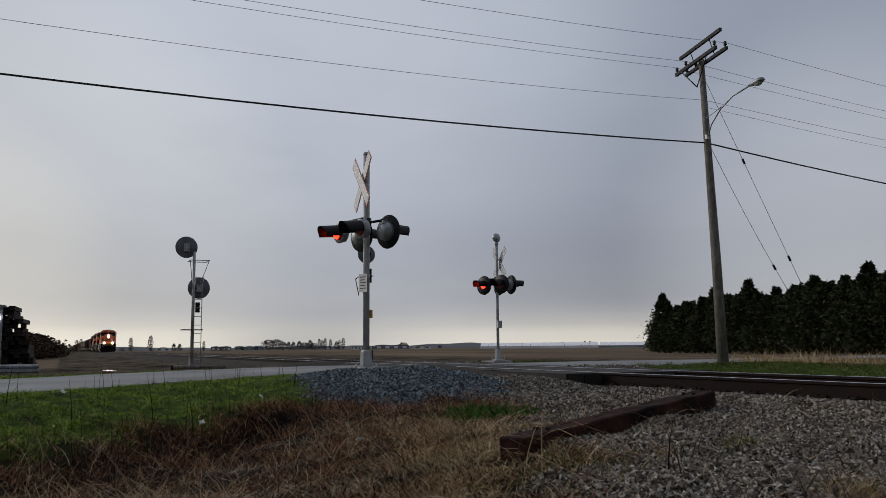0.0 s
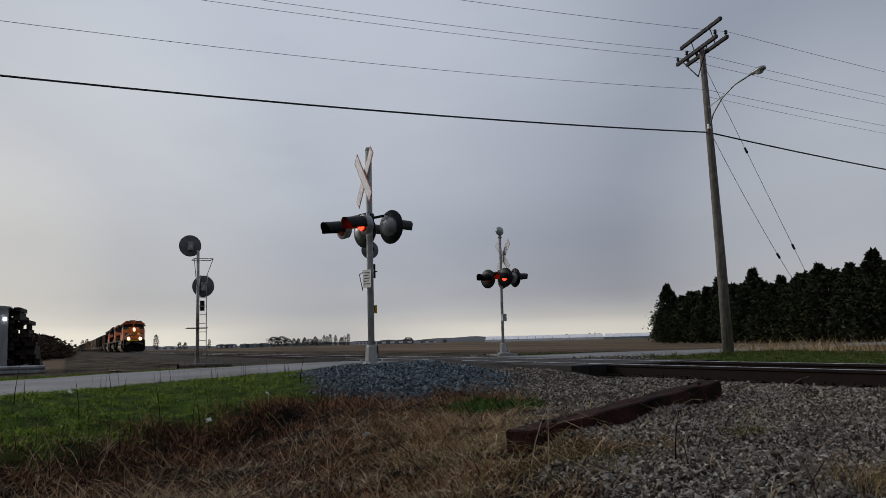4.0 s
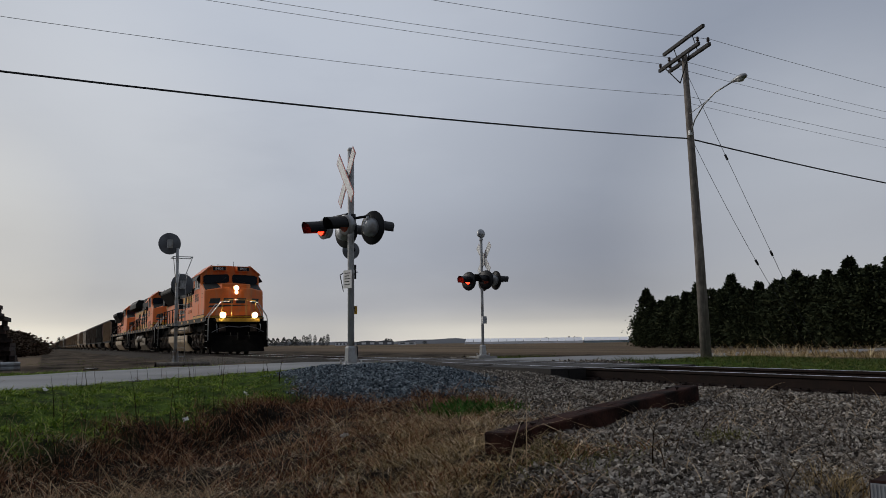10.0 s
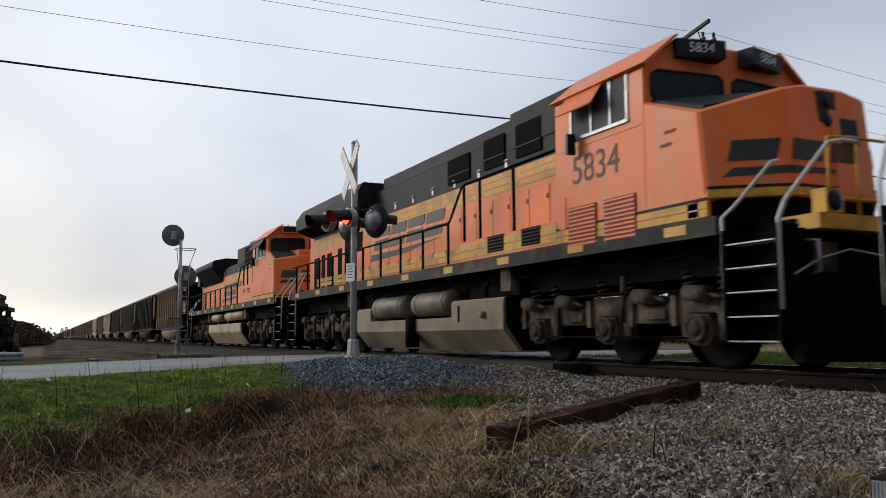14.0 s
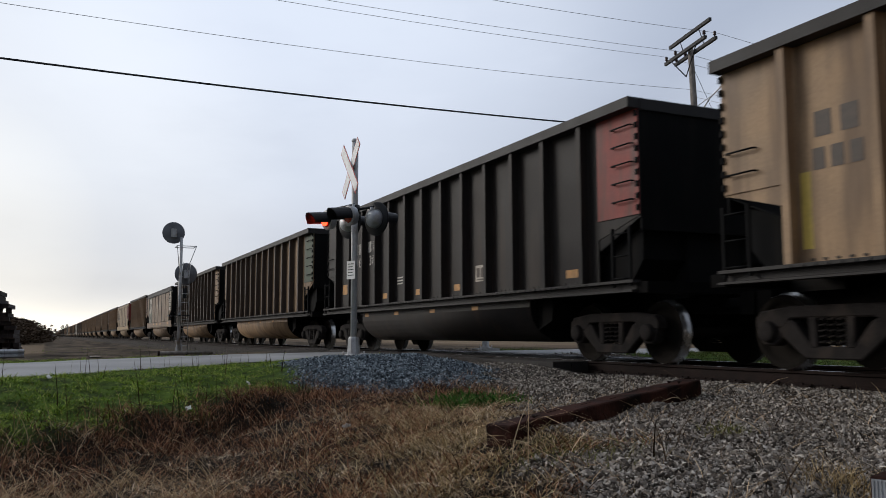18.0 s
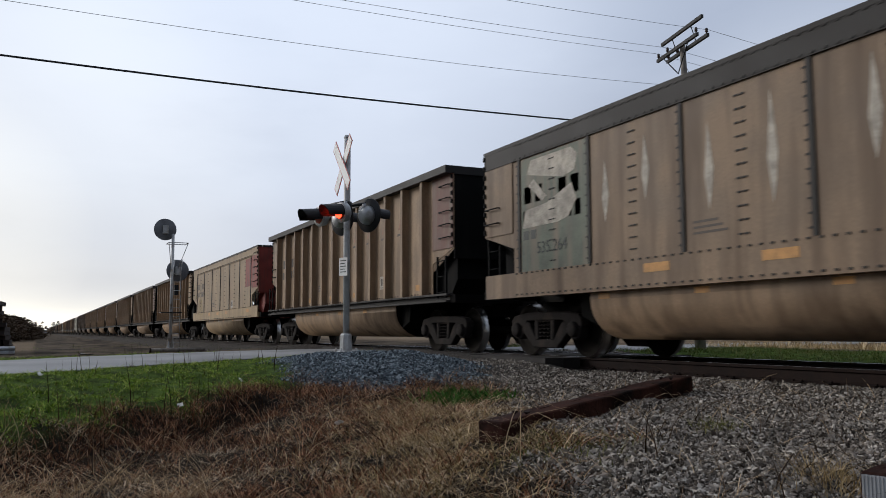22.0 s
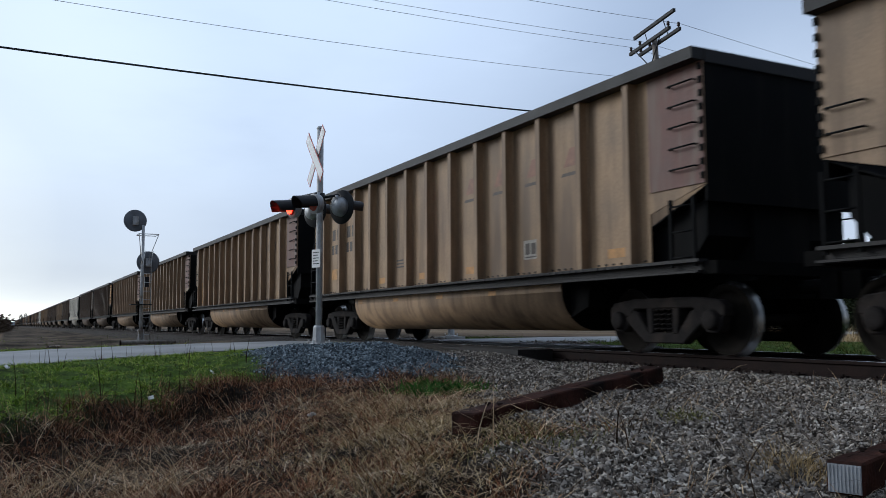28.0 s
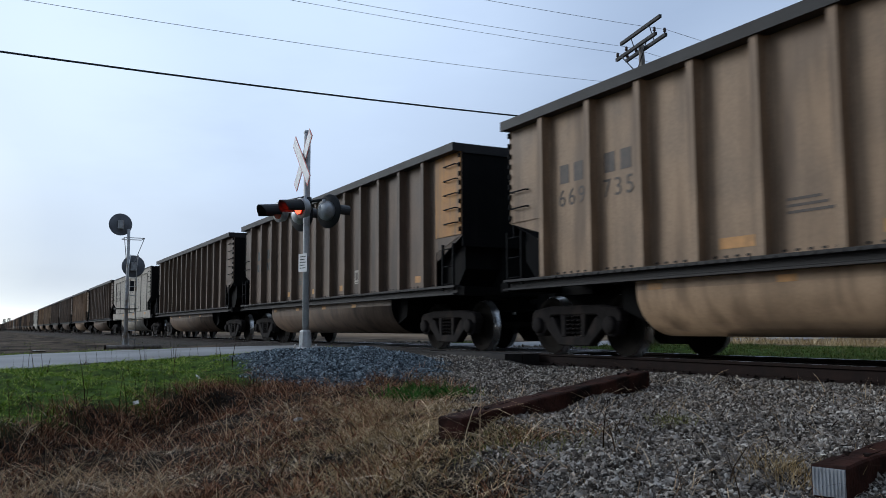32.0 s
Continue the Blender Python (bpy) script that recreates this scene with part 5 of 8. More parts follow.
LOOKS = {"t": (M_TAN, "tan ribbed steel coal car, dusty and worn"), "g": (M_GOLD, "ochre ribbed steel coal car with faded paint"), "b": (M_BROWN, "dark brown ribbed steel coal car, grimy"),
         "r": (M_RUSTY, "rusty brown ribbed steel coal car with faded marks"), "k": (M_SOOT, "black ribbed coal car with pale stencilled marks"), "w": (M_PALE, "pale grey riveted smooth-sided coal car"), "e": (M_BEIGE, "beige riveted smooth-sided coal car with red end")}
ORDER = "gkrrwteg" + "ttggttbbwbtbbtgwbtbtkbtbwtbgtbtbwtbtgbtbbtwbtgbtbtkb"
CORNER = {0: M_ENDBROWN, 1: M_ENDRED, 2: M_ENDGREEN, 4: M_SCUFF, 5: M_ENDBROWN, 6: M_ENDRED, 8: M_ENDBROWN, 10: M_ENDBROWN, 11: M_ENDBROWN, 12: M_ENDBROWN, 13: M_ENDBROWN, 14: M_ENDORANGE}
END = {6: M_ENDRED}
NUMBERS = {1: ("96", "38"), 2: ("960", "018"), 3: ("670", "955"), 11: ("669", "444"), 12: ("672", "157"), 13: ("669", "735")}
LOGO_SLANT, LOGO_RING = (3, 5, 10, 12), (0, 7, 11, 13)
used = set()
for k, c in enumerate(ORDER):
    paint, label = LOOKS[c]
    proto = PROTO[k < NEAR_CARS, c in "we"]
    if proto not in used:
        used.add(proto)
        car = proto
    else:
        car = copy_thing(proto, Matrix())
    car["label"] = label
    if k == 4:
        paint, car["label"] = M_WEATHER, "weathered brown smooth-sided coal car with faded green panel"
    repaint(car, paint, CORNER.get(k, paint), END.get(k), M_POSTGRIME if k in (2, 3) else None)
    dressed.append((car, k, c))
    CARS.append(car)
    MOVERS.append((car, X_A22 - CAR_L * k - HB))
for car, k, c in dressed[:NEAR_CARS]:
    markings(car, k, c)
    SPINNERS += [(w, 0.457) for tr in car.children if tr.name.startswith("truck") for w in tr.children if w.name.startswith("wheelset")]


# ---- locomotives ----
M_RAILING = mat("white_railing", (0.55, 0.54, 0.50), 0.5, vary=0.2, bump=0.05)


def loco_wheel_mesh(r=0.53):
    bm = bmesh.new()
    X = Matrix.Rotation(radians(90), 4, "X")
    lathe(bm, [(0, 0.1), (0.1, 0.1), (0.12, 0.05), (r * 0.75, 0.02), (r * 0.85, 0.06), (r, 0.06), (r + 0.004, -0.04), (r + 0.03, -0.05), (r + 0.03, -0.07), (0, -0.06)], X, 30)
    return mesh_of("wheel", bm, M_WHEEL)


LWHEEL = loco_wheel_mesh()
LWHEELSET = wheelset_mesh(LWHEEL, 0.1, 0.95, 0.78)


def loco_truck(parent, axles):
    """A three-axle truck: side frames with journal boxes, dampers, brake gear and wheels."""
    mid = sum(axles) / 3
    tr = new("truck")
    tr.parent, tr.matrix_basis = parent, pose(mid, 0, 0)
    rel = [a - mid for a in axles]
    a0, a1, a2 = sorted(rel)
    bm = bmesh.new()
    under = []
    for a in (a2, a1, a0):
        under += [(a + 0.66, 0.60), (a + 0.46, 0.60), (a + 0.42, 0.36), (a + 0.27, 0.36), (a + 0.25, 0.72), (a - 0.25, 0.72), (a - 0.27, 0.36), (a - 0.42, 0.36), (a - 0.46, 0.60), (a - 0.66, 0.60)]
    prism(bm, [(a0 - 0.80, 0.74), (a0 - 0.62, 0.93), (a0 + 0.45, 0.97), (a0 + 0.75, 0.86), (a1 - 0.75, 0.86), (a1 - 0.45, 1.02), (a1 + 0.45, 1.02), (a1 + 0.75, 0.86), (a2 - 0.75, 0.86), (a2 - 0.45, 0.97), (a2 + 0.62, 0.93), (a2 + 0.80, 0.74)] + under, "y", -0.07, 0.07)
    for a in (a0, a1, a2):
        for d in (-0.52, 0.52):
            box(bm, a + d - 0.05, a + d + 0.05, -0.13, -0.06, 0.56, 0.98)
    for a in (a0 + 1.05, a1 + 1.05):
        box(bm, a - 0.22, a + 0.22, -0.12, -0.06, 0.66, 0.80)
    soften(bm, 0.02)
    frame_me = mesh_of("side_frame", bm, M_TRUCK)
    bm = bmesh.new()
    prism(bm, [(-0.22, 0.36), (-0.12, 0.30), (0.12, 0.30), (0.22, 0.36), (0.24, 0.55), (0.18, 0.71), (-0.18, 0.71), (-0.24, 0.55)], "y", -0.13, 0.05)
    lathe(bm, [(0.19, 0.0), (0.19, 0.05), (0.15, 0.06), (0.15, 0.03), (0.10, 0.03), (0.09, 0.07), (0, 0.075)], Matrix.Translation((0, -0.16, 0.53)) @ Matrix.Rotation(radians(90), 4, "X"), 14)
    soften(bm, 0.015)
    box_me = mesh_of("journal_box", bm, M_TRUCK)
    bm = bmesh.new()
    tube(bm, [(-0.2, 0, 0), (0.2, 0, 0)], 0.11, 12)
    tube(bm, [(0.2, 0, 0), (0.42, 0, -0.04)], 0.03, 8)
    cyl_me = mesh_of("brake_cylinder", bm, M_TRUCK)
    bm = bmesh.new()
    pts = [(0.08 * math.cos(t * 0.8), 0.08 * math.sin(t * 0.8), 0.92 + 0.011 * t) for t in range(30)]
    tube(bm, pts, 0.018, 5)
    sp_me = mesh_of("spring", bm, M_TRUCK)
    bm = bmesh.new()
    tube(bm, [(0, -0.02, 0.62), (0.05, -0.02, 1.3)], 0.045, 10)
    damp_me = mesh_of("damper", bm, M_TRUCK)
    bm = bmesh.new()
    tube(bm, [(a0 - 0.4, 0, 1.02), (a1, 0, 1.06), (a2 + 0.4, 0, 1.0)], 0.022, 6)
    tube(bm, [(a0, 0.02, 0.42), (a2, 0.02, 0.40)], 0.016, 6)
    pipe_me = mesh_of("sand_pipe", bm, M_BLACK)
    for s in (-1, 1):
        f = 0 if s < 0 else 180
        again("side_frame", frame_me, tr, pose(0, s * 1.12, 0, 0, 0, f))
        again("sand_pipe", pipe_me, tr, pose(0, s * 1.3, 0, 0, 0, f))
        for a in rel:
            again("journal_box", box_me, tr, pose(a, s * 1.14, 0, 0, 0, f))
            again("spring", sp_me, tr, pose(a + 0.33, s * 1.1, 0.05, 0, 0, f))
            again("spring", sp_me, tr, pose(a - 0.33, s * 1.1, 0.05, 0, 0, f))
        for a in (a0 + 1.0, a1 + 1.0, a0 - 0.1, a2 + 0.1):
            again("brake_cylinder", cyl_me, tr, pose(a - 0.1, s * 1.28, 0.98, 0, 4, f))
        again("damper", damp_me, tr, pose(a1 + 0.35, s * 1.24, 0, 0, 0, f))
    for a in rel:
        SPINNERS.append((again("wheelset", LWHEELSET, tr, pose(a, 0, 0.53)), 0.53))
    bm = bmesh.new()
    box(bm, a0 - 0.4, a2 + 0.4, -0.9, 0.9, 0.66, 0.98)
    part("truck_frame", bm, M_BLACK, tr)


def stripe(parent, name, m, u0, u1, z0, z1, y, t=0.006):
    bm = bmesh.new()
    box(bm, u0, u1, y - t, y + t, z0, z1)
    return part(name, bm, m, parent)


M_TANKDARK = mat("grimy_tank_steel", (0.22, 0.175, 0.115), 0.65, vary=0.25, scale=0.7, bump=0.04, dirt=(0.075, 0.06, 0.042), dirt_amount=0.42)
M_RESERVOIR = mat("grimy_olive_steel", (0.155, 0.125, 0.086), 0.55, vary=0.22, scale=1.2, bump=0.03, dirt=(0.05, 0.042, 0.032), dirt_amount=0.4)
M_SILL = mat("dusty_dark_sill", (0.045, 0.043, 0.038), 0.75, vary=0.35, scale=2, bump=0.05, dirt=(0.11, 0.09, 0.065), dirt_amount=0.4, spec=0.15)
M_DULLMARK = mat("worn_dark_mark", (0.17, 0.085, 0.04), 0.6, vary=0.3, scale=5, bump=0.0)


def emblem(parent, u, y, z, w, h, m):
    """The railway's mark on a flat side, as four plain slanted blocks over a long swoosh."""
    k = 0.32 * h
    for i in range(4):
        x = u + i * w * 1.14
        low, high = (0.40, 0.54) if i % 2 else (0.46, 0.60)
        bm = bmesh.new()
        prism(bm, [(x, z), (x + w, z), (x + w + k * low, z + h * low), (x + k * low, z + h * low)], "y", y - 0.004, y + 0.004)
        prism(bm, [(x + k * high, z + h * high), (x + w + k * high, z + h * high), (x + w + k, z + h), (x + k, z + h)], "y", y - 0.004, y + 0.004)
        part("emblem_block", bm, m, parent, "dark slanted emblem block")
    bm = bmesh.new()
    ln = w * 4.4
    prism(bm, [(u - 0.3 * w, z - 0.5 * h), (u + ln * 0.5, z - 0.42 * h), (u + ln, z - 0.12 * h), (u + ln * 0.5, z - 0.2 * h), (u - 0.2 * w, z - 0.18 * h)], "y", y - 0.004, y + 0.004)
    part("emblem_swoosh", bm, m, parent)


def nose_u(y, z):
    """Front of the nose above the platform, at a place across and up."""
    a = abs(y)
    return (-0.72 if a < 0.72 else -0.72 - 0.66 * (a - 0.72) / 0.8) - 0.09 * (z - 1.9)


def sheet(bm, polys, lift=0.012):
    """Thin painted shapes that follow the front of the nose; outlines across and up."""
    for poly in polys:
        fr = [bm.verts.new((nose_u(y, z) + lift, y, z)) for y, z in poly]
        bk = [bm.verts.new((nose_u(y, z) - 0.01, y, z)) for y, z in poly]
        n = len(poly)
        bm.faces.new(fr)
        bm.faces.new(bk[::-1])
        for i in range(n):
            bm.faces.new((fr[i], bk[i], bk[(i + 1) % n], fr[(i + 1) % n]))
    bmesh.ops.recalc_face_normals(bm, faces=bm.faces)


def locomotive(label, number, ge=False, lights=True):
    lo = thing("locomotive", label, "locomotive", group="train locomotives")
    Y = 1.52
    # frame and side sill
    bm = bmesh.new()
    box(bm, -21.55, -0.45, -1.1, 1.1, 1.2, 1.78)
    box(bm, -21.0, -1.25, -1.5, 1.5, 1.70, 1.80)
    soften(bm, 0.015)
    part("frame", bm, M_BLACK, lo, "black main frame and walkway")
    for s in (-1, 1):
        stripe(lo, "side_sill", M_SILL, -21.1, -1.25, 1.66, 1.90, s * 1.515, 0.02)
        for k in range(9):
            u = -20.6 + 2.3 * k
            bm = bmesh.new()
            box(bm, u, u + 0.42, s * 1.54 - 0.004, s * 1.54 + 0.004, 1.72, 1.85)
            part("reflector", bm, M_REFL, lo, "yellow reflector strip")
    # hood
    H = 0.97
    hood_rear, cab_rear, cab_front = (-20.9, -4.85, -2.55) if ge else (-20.3, -4.97, -2.42)
    top_lo = 4.45 if ge else 3.95
    bm = bmesh.new()
    prism(bm, [(-H, 1.8), (H, 1.8), (H, top_lo - 0.18), (H - 0.2, top_lo), (-H + 0.2, top_lo), (-H, top_lo - 0.18)], "x", hood_rear, cab_rear)
    soften(bm, 0.02)
    part("hood", bm, M_ORANGE, lo, "long orange hood")
    bm = bmesh.new()
    prism(bm, [(-H - 0.01, top_lo - 0.2), (-H + 0.05, top_lo - 0.2), (H - 0.05, top_lo - 0.2), (H + 0.01, top_lo - 0.2), (H + 0.01, top_lo - 0.17), (H - 0.2, top_lo + 0.012), (-H + 0.2, top_lo + 0.012), (-H - 0.01, top_lo - 0.17)], "x", hood_rear + 0.02, cab_rear)
    part("hood_roof", bm, M_DKGREEN, lo, "dark hood roof")
    split = 3.62 if ge else 3.46
    for s in (-1, 1):
        stripe(lo, "dark_upper_band", M_DKGREEN, hood_rear + 0.5, cab_rear, split, top_lo - 0.16, s * H, 0.008)
        for k in range(3):
            z = split - 0.12 - 0.13 * k
            stripe(lo, "yellow_stripe", M_YELLOW, hood_rear + (0.9 if ge else 7.4), cab_rear, z, z + 0.10, s * H, 0.007)
        stripe(lo, "lower_yellow_stripe", M_YELLOW, hood_rear, cab_rear, 1.93, 2.01, s * H, 0.009)
        if ge:
            for k in range(2):
                stripe(lo, "lower_yellow_stripe", M_YELLOW, hood_rear + 0.9, -8.2, 2.06 + 0.14 * k, 2.17 + 0.14 * k, s * (H + 0.014), 0.009)
        # hood doors with latches
        n = 22
        for k in range(n):
            u0 = hood_rear + 0.3 + (cab_rear - hood_rear - 0.6) * k / n
            w = (cab_rear - hood_rear - 0.6) / n - 0.03
            bm = bmesh.new()
            box(bm, u0, u0 + w, *sorted((s * (H - 0.005), s * (H + 0.012))), 2.05, split - 0.5)
            d = part("hood_door", bm, M_ORANGE, lo)
            for zz in (2.25, split - 0.75):
                bm = bmesh.new()
                box(bm, u0 + w - 0.08, u0 + w - 0.03, *sorted((s * (H + 0.012), s * (H + 0.026))), zz, zz + 0.08)
                part("latch", bm, M_ENDRED, d)
        if ge:
            emblem(lo, -14.7, s * (H + 0.016), 2.74, 0.98, 0.56, M_MARK if s < 0 else M_DULLMARK)
        else:
            emblem(lo, -13.85, s * (H + 0.016), 2.46, 0.92, 0.56, M_MARK)
    # roof hump and intakes
    bm = bmesh.new()
    if ge:
        box(bm, -14.2, cab_rear, -0.9, 0.9, top_lo - 0.1, 4.62)
        box(bm, -7.2, cab_rear, -1.0, 1.0, 4.0, 4.68)
    else:
        box(bm, -10.66, cab_rear, -0.98, 0.98, 3.5, 4.51)
        box(bm, -8.0, cab_rear, -1.0, 1.0, 3.6, 4.58)
    soften(bm, 0.04)
    part("equipment_hump", bm, M_DKGREEN, lo, "dark green roof housing")
    for s in (-1, 1):
        opens = [(-10.0, -8.95, 3.75, 4.3), (-8.3, -7.45, 3.78, 4.38), (-7.0, -6.1, 3.78, 4.4)] if ge else [(-8.95, -7.15, 3.72, 4.42)]
        for a, b, z0, z1 in opens:
            bm = bmesh.new()
            box(bm, a, b, *sorted((s * 0.96, s * 1.012)), z0, z1)
            op = part("air_intake", bm, M_BLACK, lo, "black intake opening")
            bm = bmesh.new()
            for k in range(1 if ge else 2):
                box(bm, a, b, *sorted((s * 1.012, s * 1.02)), z0 + (z1 - z0) * (k + 1) / 3 - 0.012, z0 + (z1 - z0) * (k + 1) / 3 + 0.012)
            part("louvre", bm, M_DKGREEN, op)
    # radiator flare
    f0, f1 = (-20.7, -14.7) if ge else (-19.5, -14.1)
    bm = bmesh.new()
    if ge:
        prism(bm, [(-0.97, 3.72), (-1.53, 3.92), (-1.53, 4.28), (-1.3, 4.62), (1.3, 4.62), (1.53, 4.28), (1.53, 3.92), (0.97, 3.72)], "x", f0, f1)
    else:
        prism(bm, [(-0.97, 3.22), (-1.53, 4.02), (-1.53, 4.22), (-1.42, 4.30), (-0.9, 4.42), (0.9, 4.42), (1.42, 4.30), (1.53, 4.22), (1.53, 4.02), (0.97, 3.22)], "x", f0, f1)
        box(bm, -20.3, -19.5, -1.25, 1.25, 3.3, 4.3)
    soften(bm, 0.02)
    part("radiator_housing", bm, M_DKGREEN, lo, "flared dark radiator housing")
    for s in (-1, 1):
        bm = bmesh.new()
        if ge:
            prism(bm, [(s * 0.99, 3.725), (s * 1.5, 3.905), (s * 1.5, 3.895), (s * 0.99, 3.712)], "x", f0 + 0.1, f1 - 0.1)
        else:
            prism(bm, [(s * 0.99, 3.235), (s * 1.52, 3.955), (s * 1.53, 3.945), (s * 1.0, 3.22)], "x", f0 + 0.1, f1 - 0.1)
        part("radiator_screen", bm, M_BLACK, lo)
    if not ge:
        for s in (-1, 1):
            stripe(lo, "yellow_stripe", M_YELLOW, -20.3, -19.5, 3.08, 3.28, s * 0.985)
            bm = bmesh.new()
            box(bm, -20.25, -19.4, *sorted((s * 0.97, s * 0.99)), 1.95, 2.95)
            part("rear_recess", bm, M_ENDRED, lo)
    # rear end face
    bm = bmesh.new()
    box(bm, hood_rear - 0.006, hood_rear + 0.002, -0.9, 0.9, 1.85, 3.6)
    part("rear_face", bm, M_ORANGE, lo)
    # cab: side walls with openings cut out by framing, roof and front
    zr = 4.24
    bm = bmesh.new()
    prof = [(-Y, 1.82), (Y, 1.82), (Y, zr), (0.95, zr + 0.42), (-0.95, zr + 0.42), (-Y, zr)]
    prism(bm, prof, "x", cab_rear, cab_front)
    soften(bm, 0.03)
    part("cab", bm, M_ORANGE, lo, "orange cab")
    for s in (-1, 1):
        bm = bmesh.new()
        prism(bm, [(s * 1.56, zr - 0.06), (s * 1.60, zr - 0.04), (s * 1.0, zr + 0.46), (s * 0.96, zr + 0.44)], "x", cab_rear - 0.05, cab_front + 0.1)
        part("roof_edge", bm, M_ORANGE, lo)
        a, b = cab_rear + 0.5, cab_front - 0.38
        w = new("side_window")
        w.parent, w.matrix_basis = lo, Matrix()
        bm = bmesh.new()
        box(bm, a, b, *sorted((s * (Y - 0.02), s * (Y + 0.004))), zr - 0.72, zr - 0.08)
        part("pane", bm, M_DUSTYGLASS if ge else M_GLASS, w)
        for u in (a - 0.03, a + (b - a) * 0.36, a + (b - a) * 0.7, b - 0.03):
            bm = bmesh.new()
            box(bm, u, u + 0.05, *sorted((s * (Y - 0.01), s * (Y + 0.02))), zr - 0.74, zr - 0.06)
            part("window_post", bm, M_CHORD if not ge else M_GREY, w)
        bm = bmesh.new()
        box(bm, a - 0.03, b + 0.03, *sorted((s * (Y - 0.01), s * (Y + 0.03))), zr - 0.77, zr - 0.72)
        part("sill", bm, M_GREY, w)
        bm = bmesh.new()
        for p in ([(s * (Y + 0.02), zr - 0.04), (s * (Y + 0.03), zr - 0.03), (s * (Y + 0.25), zr - 0.36), (s * (Y + 0.24), zr - 0.38)],):
            prism(bm, p, "x", a - 0.1, b - 0.55 if ge else b + 0.1)
        part("sunshade", bm, M_ORANGE if ge else M_DKGREEN, w)
        bm = bmesh.new()
        box(bm, a + 0.1, a + 0.17, *sorted((s * (Y + 0.05), s * (Y + 0.2))), zr - 1.0, zr - 0.68)
        part("mirror", bm, M_DARK, w)
        if number:
            me = text_mesh(number, 0.62, M_NUMBER)
            again("road_number", me, lo, Matrix.Translation(((cab_rear + cab_front) / 2 - 0.05, s * (Y + 0.006), 2.98)) @ Euler((radians(90), 0, 0 if s < 0 else radians(180))).to_matrix().to_4x4())
        for k, (z0, z1) in enumerate(((1.91, 1.995), (2.015, 2.10)) if ge else ((1.905, 1.955), (1.97, 2.02))):
            stripe(lo, "cab_yellow_stripe", M_YELLOW, cab_rear, -1.4, z0, z1, s * Y, 0.008)
        stripe(lo, "dark_line", M_DKGREEN, cab_rear, -1.4, *((2.115, 2.15) if ge else (2.035, 2.065)), s * Y, 0.008)
        bm = bmesh.new()
        box(bm, cab_front - 2.3, cab_front - 0.1, *sorted((s * (Y - 0.01), s * (Y + 0.008))), 3.36, 3.38)
        part("drip_rail", bm, M_ORANGE, lo)
        bm = bmesh.new()
        box(bm, -1.75, -1.55, *sorted((s * (Y - 0.01), s * (Y + 0.008))), 2.1 if not ge else 1.92, 2.3 if not ge else 2.1)
        part("notice_plate", bm, M_PALEMARK, lo)
        for k, (u, z) in enumerate(((-2.15, 3.12), (cab_front + 0.3, 2.95))):
            bm = bmesh.new()
            box(bm, u, u + 0.22, *sorted((s * (Y - 0.01), s * (Y + 0.012))), z, z + 0.035)
            part("grab_slot", bm, M_ENDRED, lo)
        bm = bmesh.new()
        box(bm, cab_rear + 0.12, cab_rear + (1.9 if not ge else 0.3), *sorted((s * (Y - 0.01), s * (Y + 0.012))), 2.12, 2.62)
        part("cab_panel", bm, M_ORANGE, lo)
        if ge:
            for q in range(2):
                gr = new("grille")
                gr.parent, gr.matrix_basis = lo, pose(-4.1 + q * 0.94, s * Y, 2.12)
                bm = bmesh.new()
                box(bm, -0.37, 0.37, -0.02, 0.02, -0.31, 0.31)
                part("backing", bm, M_ENDRED, gr)
                bm = bmesh.new()
                box(bm, -0.36, 0.36, -0.03, 0.03, -0.014, 0.014)
                me = mesh_of("slat", bm, M_ORANGE)
                for k in range(10):
                    again("slat", me, gr, pose(0, 0, -0.28 + 0.062 * k))
    # the ledge beside the hood behind the cab stands out to full width
    ledge, ledge_top = (-8.4, 2.30) if ge else (-7.75, 2.62)
    for s in (-1, 1):
        bm = bmesh.new()
        prism(bm, [(s * (H - 0.02), 1.82), (s * (Y - 0.01), 1.82), (s * (Y - 0.01), ledge_top - 0.04), (s * (Y - 0.05), ledge_top), (s * (H - 0.02), ledge_top)], "x", ledge, cab_rear)
        part("ledge_box", bm, M_ORANGE, lo, "full-width orange box beside the hood")
        if ge:
            for z in (1.95, 2.10):
                stripe(lo, "ledge_stripe", M_YELLOW, ledge, cab_rear, z, z + 0.125, s * (Y - 0.008), 0.006)
        for u in (-6.9, -5.65) if ge else (-6.5, -5.65):
            gr = new("grille")
            gr.parent, gr.matrix_basis = lo, pose(u, s * (Y - 0.004), 2.13 if ge else 2.36)
            bm = bmesh.new()
            if ge:
                box(bm, -0.3, 0.3, -0.012, 0.012, -0.15, 0.15)
            else:
                box(bm, -0.2, 0.2, -0.006, 0.006, -0.12, 0.12)
            part("backing", bm, M_BLACK if ge else M_ORANGE, gr)
            bm = bmesh.new()
            box(bm, -0.3 if ge else -0.08, 0.3 if ge else 0.08, -0.02, 0.02, -0.012, 0.012)
            me = mesh_of("slat", bm, M_SILL if ge else M_BLACK)
            for k in range(5 if ge else 3):
                if ge:
                    again("slat", me, gr, pose(0, 0, -0.12 + 0.06 * k))
                else:
                    for du in (-0.1, 0.1):
                        again("slat", me, gr, pose(du, 0, -0.07 + 0.07 * k))
